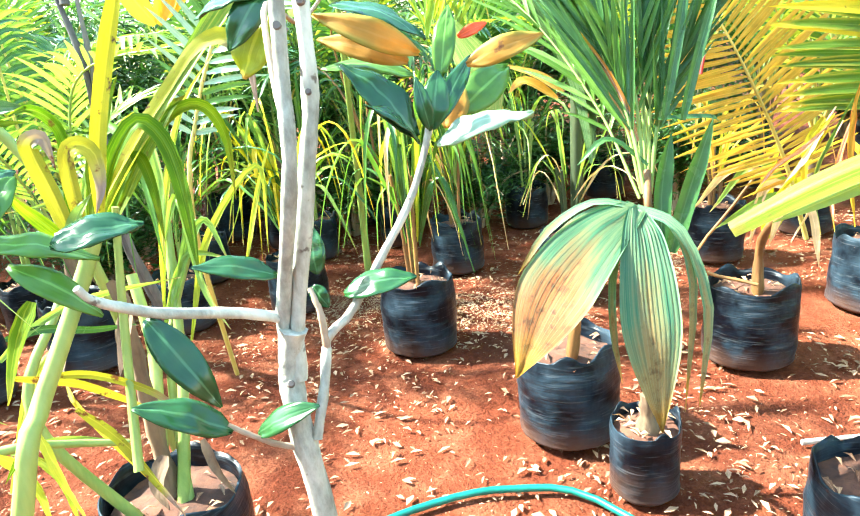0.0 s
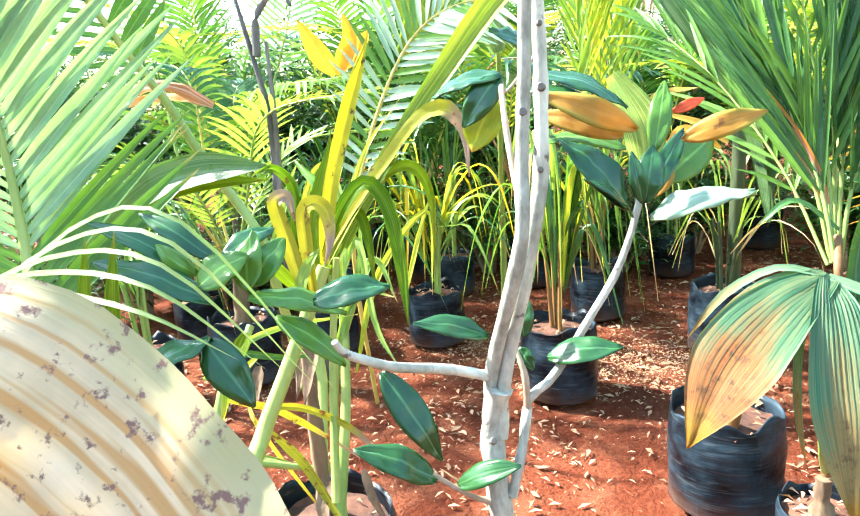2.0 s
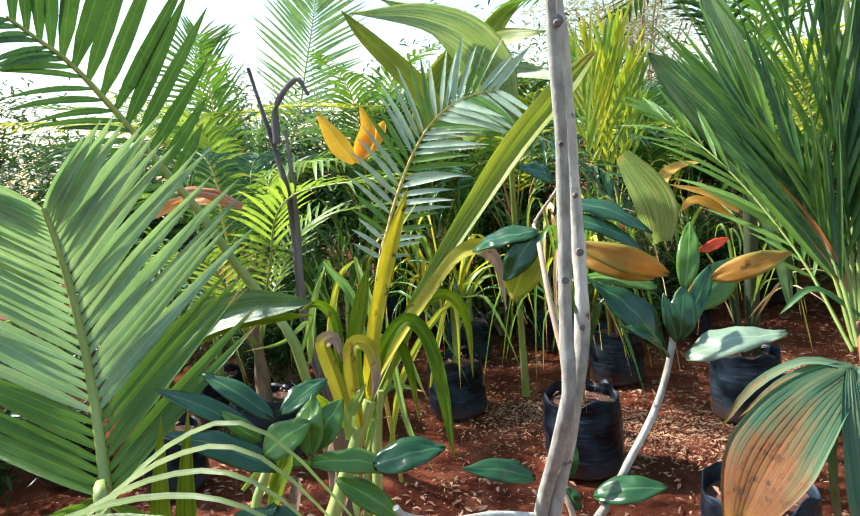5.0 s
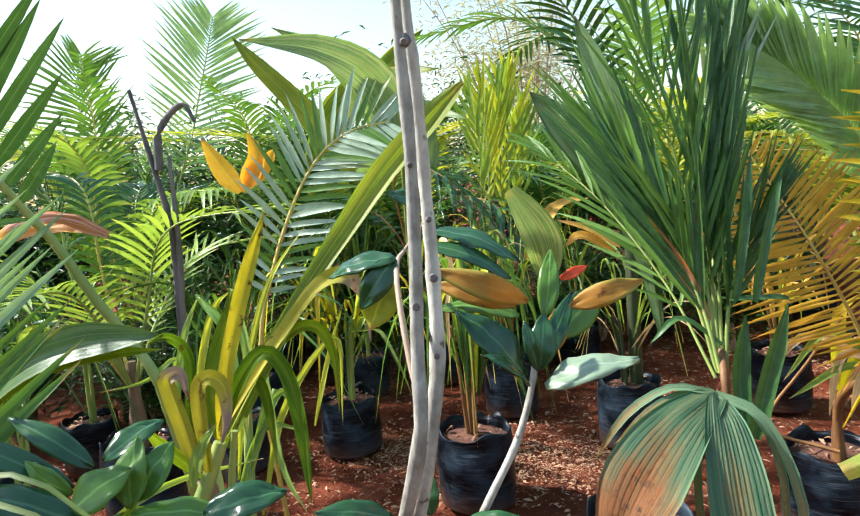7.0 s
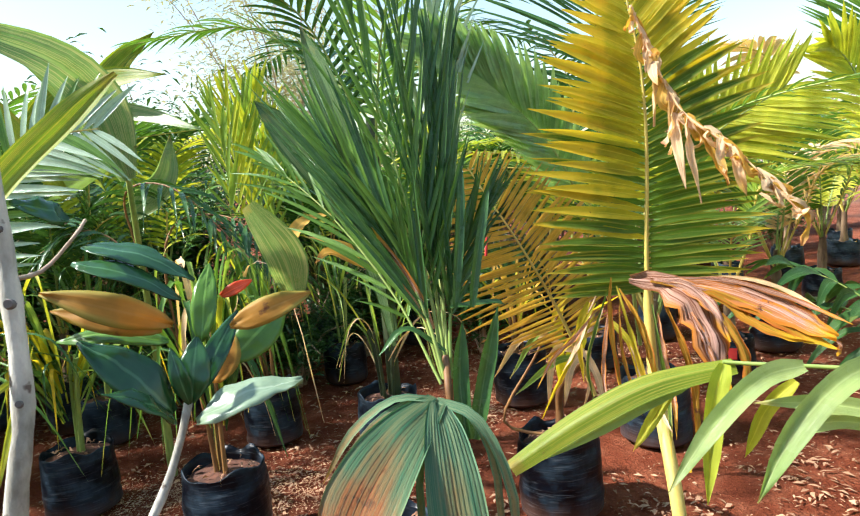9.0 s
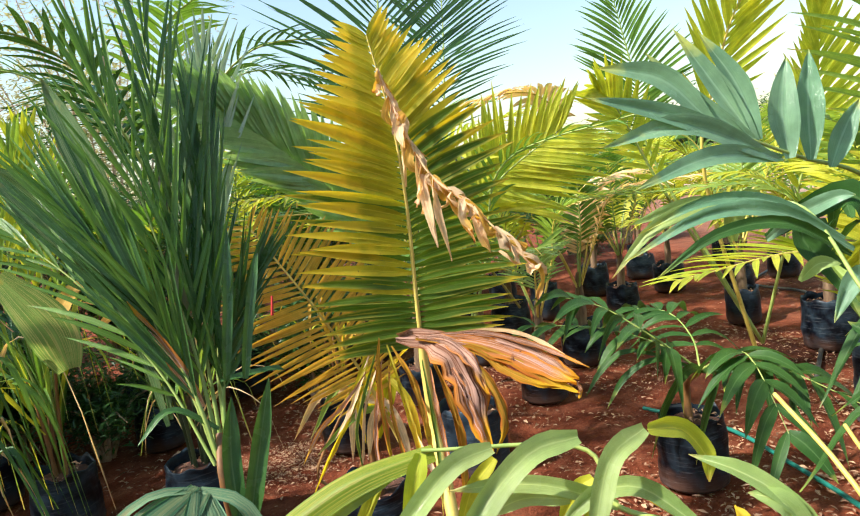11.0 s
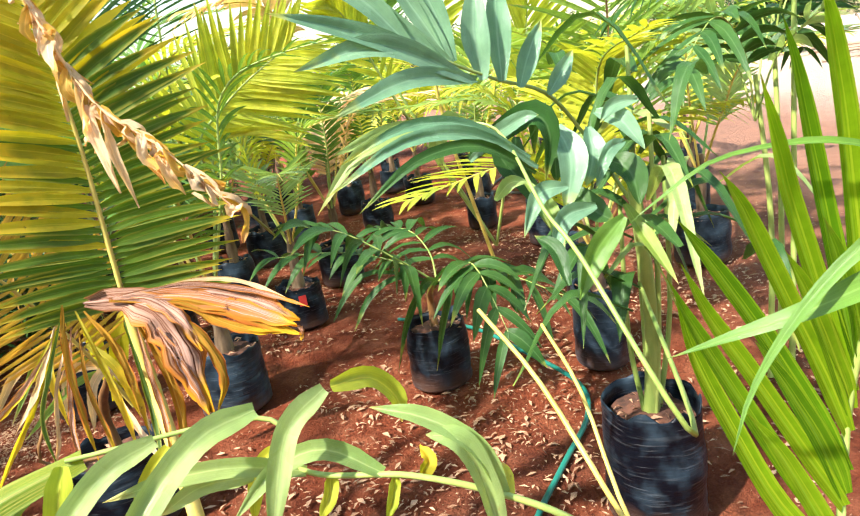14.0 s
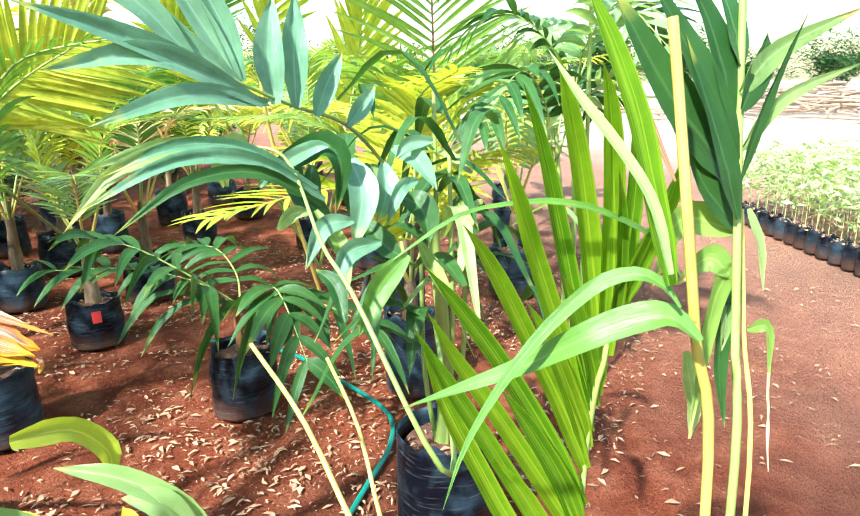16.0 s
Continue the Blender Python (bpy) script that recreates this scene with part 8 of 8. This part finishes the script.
shrub("tree", (-1.0, 8.6, 0), 3.2, 1.6, 6000, 4, BUSH, "round dark tree behind the hedge", (0.08, 0.15), "tree")
far = shrub("tree", (14.0, 22.0, 0), 4.5, 3.0, 5000, 5, BUSH, "hazy green tree in the distance", (0.18, 0.32), "tree")
for k, (x, y, s) in enumerate(((20, 20, 1.0), (25, 15, 0.9), (28, 9, 1.0), (30, 3, 0.9), (31, -3, 0.9), (30, -9, 1.0), (8, 25, 1.1), (2, 26, 1.1), (-6, 24, 1.2), (-13, 20, 1.2), (-18, 14, 1.2), (17.5, 22, 0.8), (23, 18, 1.1), (27, 12, 0.8), (29.5, 6, 1.1), (32, 0, 0.8))):
    copy_thing(far, pose(x, y, 0, 0, 0, 77 * k) @ Matrix.Scale(s, 4))

# heap of dry brush beyond the seedling bed
heap = thing("brush_heap", (26.0, -1.5, 0.0), "low heap of dry grey-brown cut branches", "brush")
R = random.Random(31)
hg = Geo()
for k in range(160):
    x, y = 26.0 + R.gauss(0, 2.2), -1.5 + R.gauss(0, 2.6)
    a = R.uniform(0, math.tau)
    z = max(0.03, 0.9 * math.exp(-((x - 26) ** 2 / 8 + (y + 1.5) ** 2 / 12)) * R.uniform(0.3, 1.2))
    d = Vector((math.cos(a), math.sin(a), R.uniform(-0.1, 0.1))) * R.uniform(0.8, 2.0)
    tube(hg, [Vector((x, y, z)) - d, Vector((x, y, z + 0.05)), Vector((x, y, z)) + d], 0.05, 0.015, n=4, sides=5)
part("brushwood", hg, TWIG, heap, "", "stuff")

# bed of small bags with seedlings
R = random.Random(77)
sg = Geo()
first = None
for i in range(18):
    for j in range(9):
        x = 5.0 + 0.145 * i * 0.9 + 0.11 * j
        y = -0.62 + 0.145 * i * 0.42 - 0.13 * j
        if j == 0 or i < 3:
            if first is None:
                first = bag(x, y, 0.062, 0.17, 90, sides=16, nz=6, label="small black seedling bag in a bed")
            else:
                copy_thing(first, pose(x, y, 0, 0, 0, R.uniform(0, 360)))
        b = Vector((x, y, 0.15))
        for q in range(28):
            a = R.uniform(0, math.tau)
            d = Vector((math.cos(a), math.sin(a), R.uniform(0.0, 0.7)))
            p = b + Vector((R.gauss(0, 0.03), R.gauss(0, 0.03), R.uniform(0.1, 0.50)))
            ln = R.uniform(0.04, 0.09)
            blade(sg, [p, p + d * ln * 0.5, p + d * ln], ln * 0.45, (R.gauss(0, 0.4), R.gauss(0, 0.4), 1), 0.2, n=2, cross=2, prof=oval)
        tube(sg, [b + Vector((0, 0, -0.03)), b + Vector((0.01, 0, 0.2)), b + Vector((0.0, 0.01, 0.42))], 0.004, 0.002, n=3, sides=4)
ob = new("seedlings", sg.mesh("seedlings", (0, 0, 0)))
ob.data.materials.append(SEEDLING)
tagged(ob, "dense rows of small leafy green seedlings in a bed", "seedlings", "", "stuff")
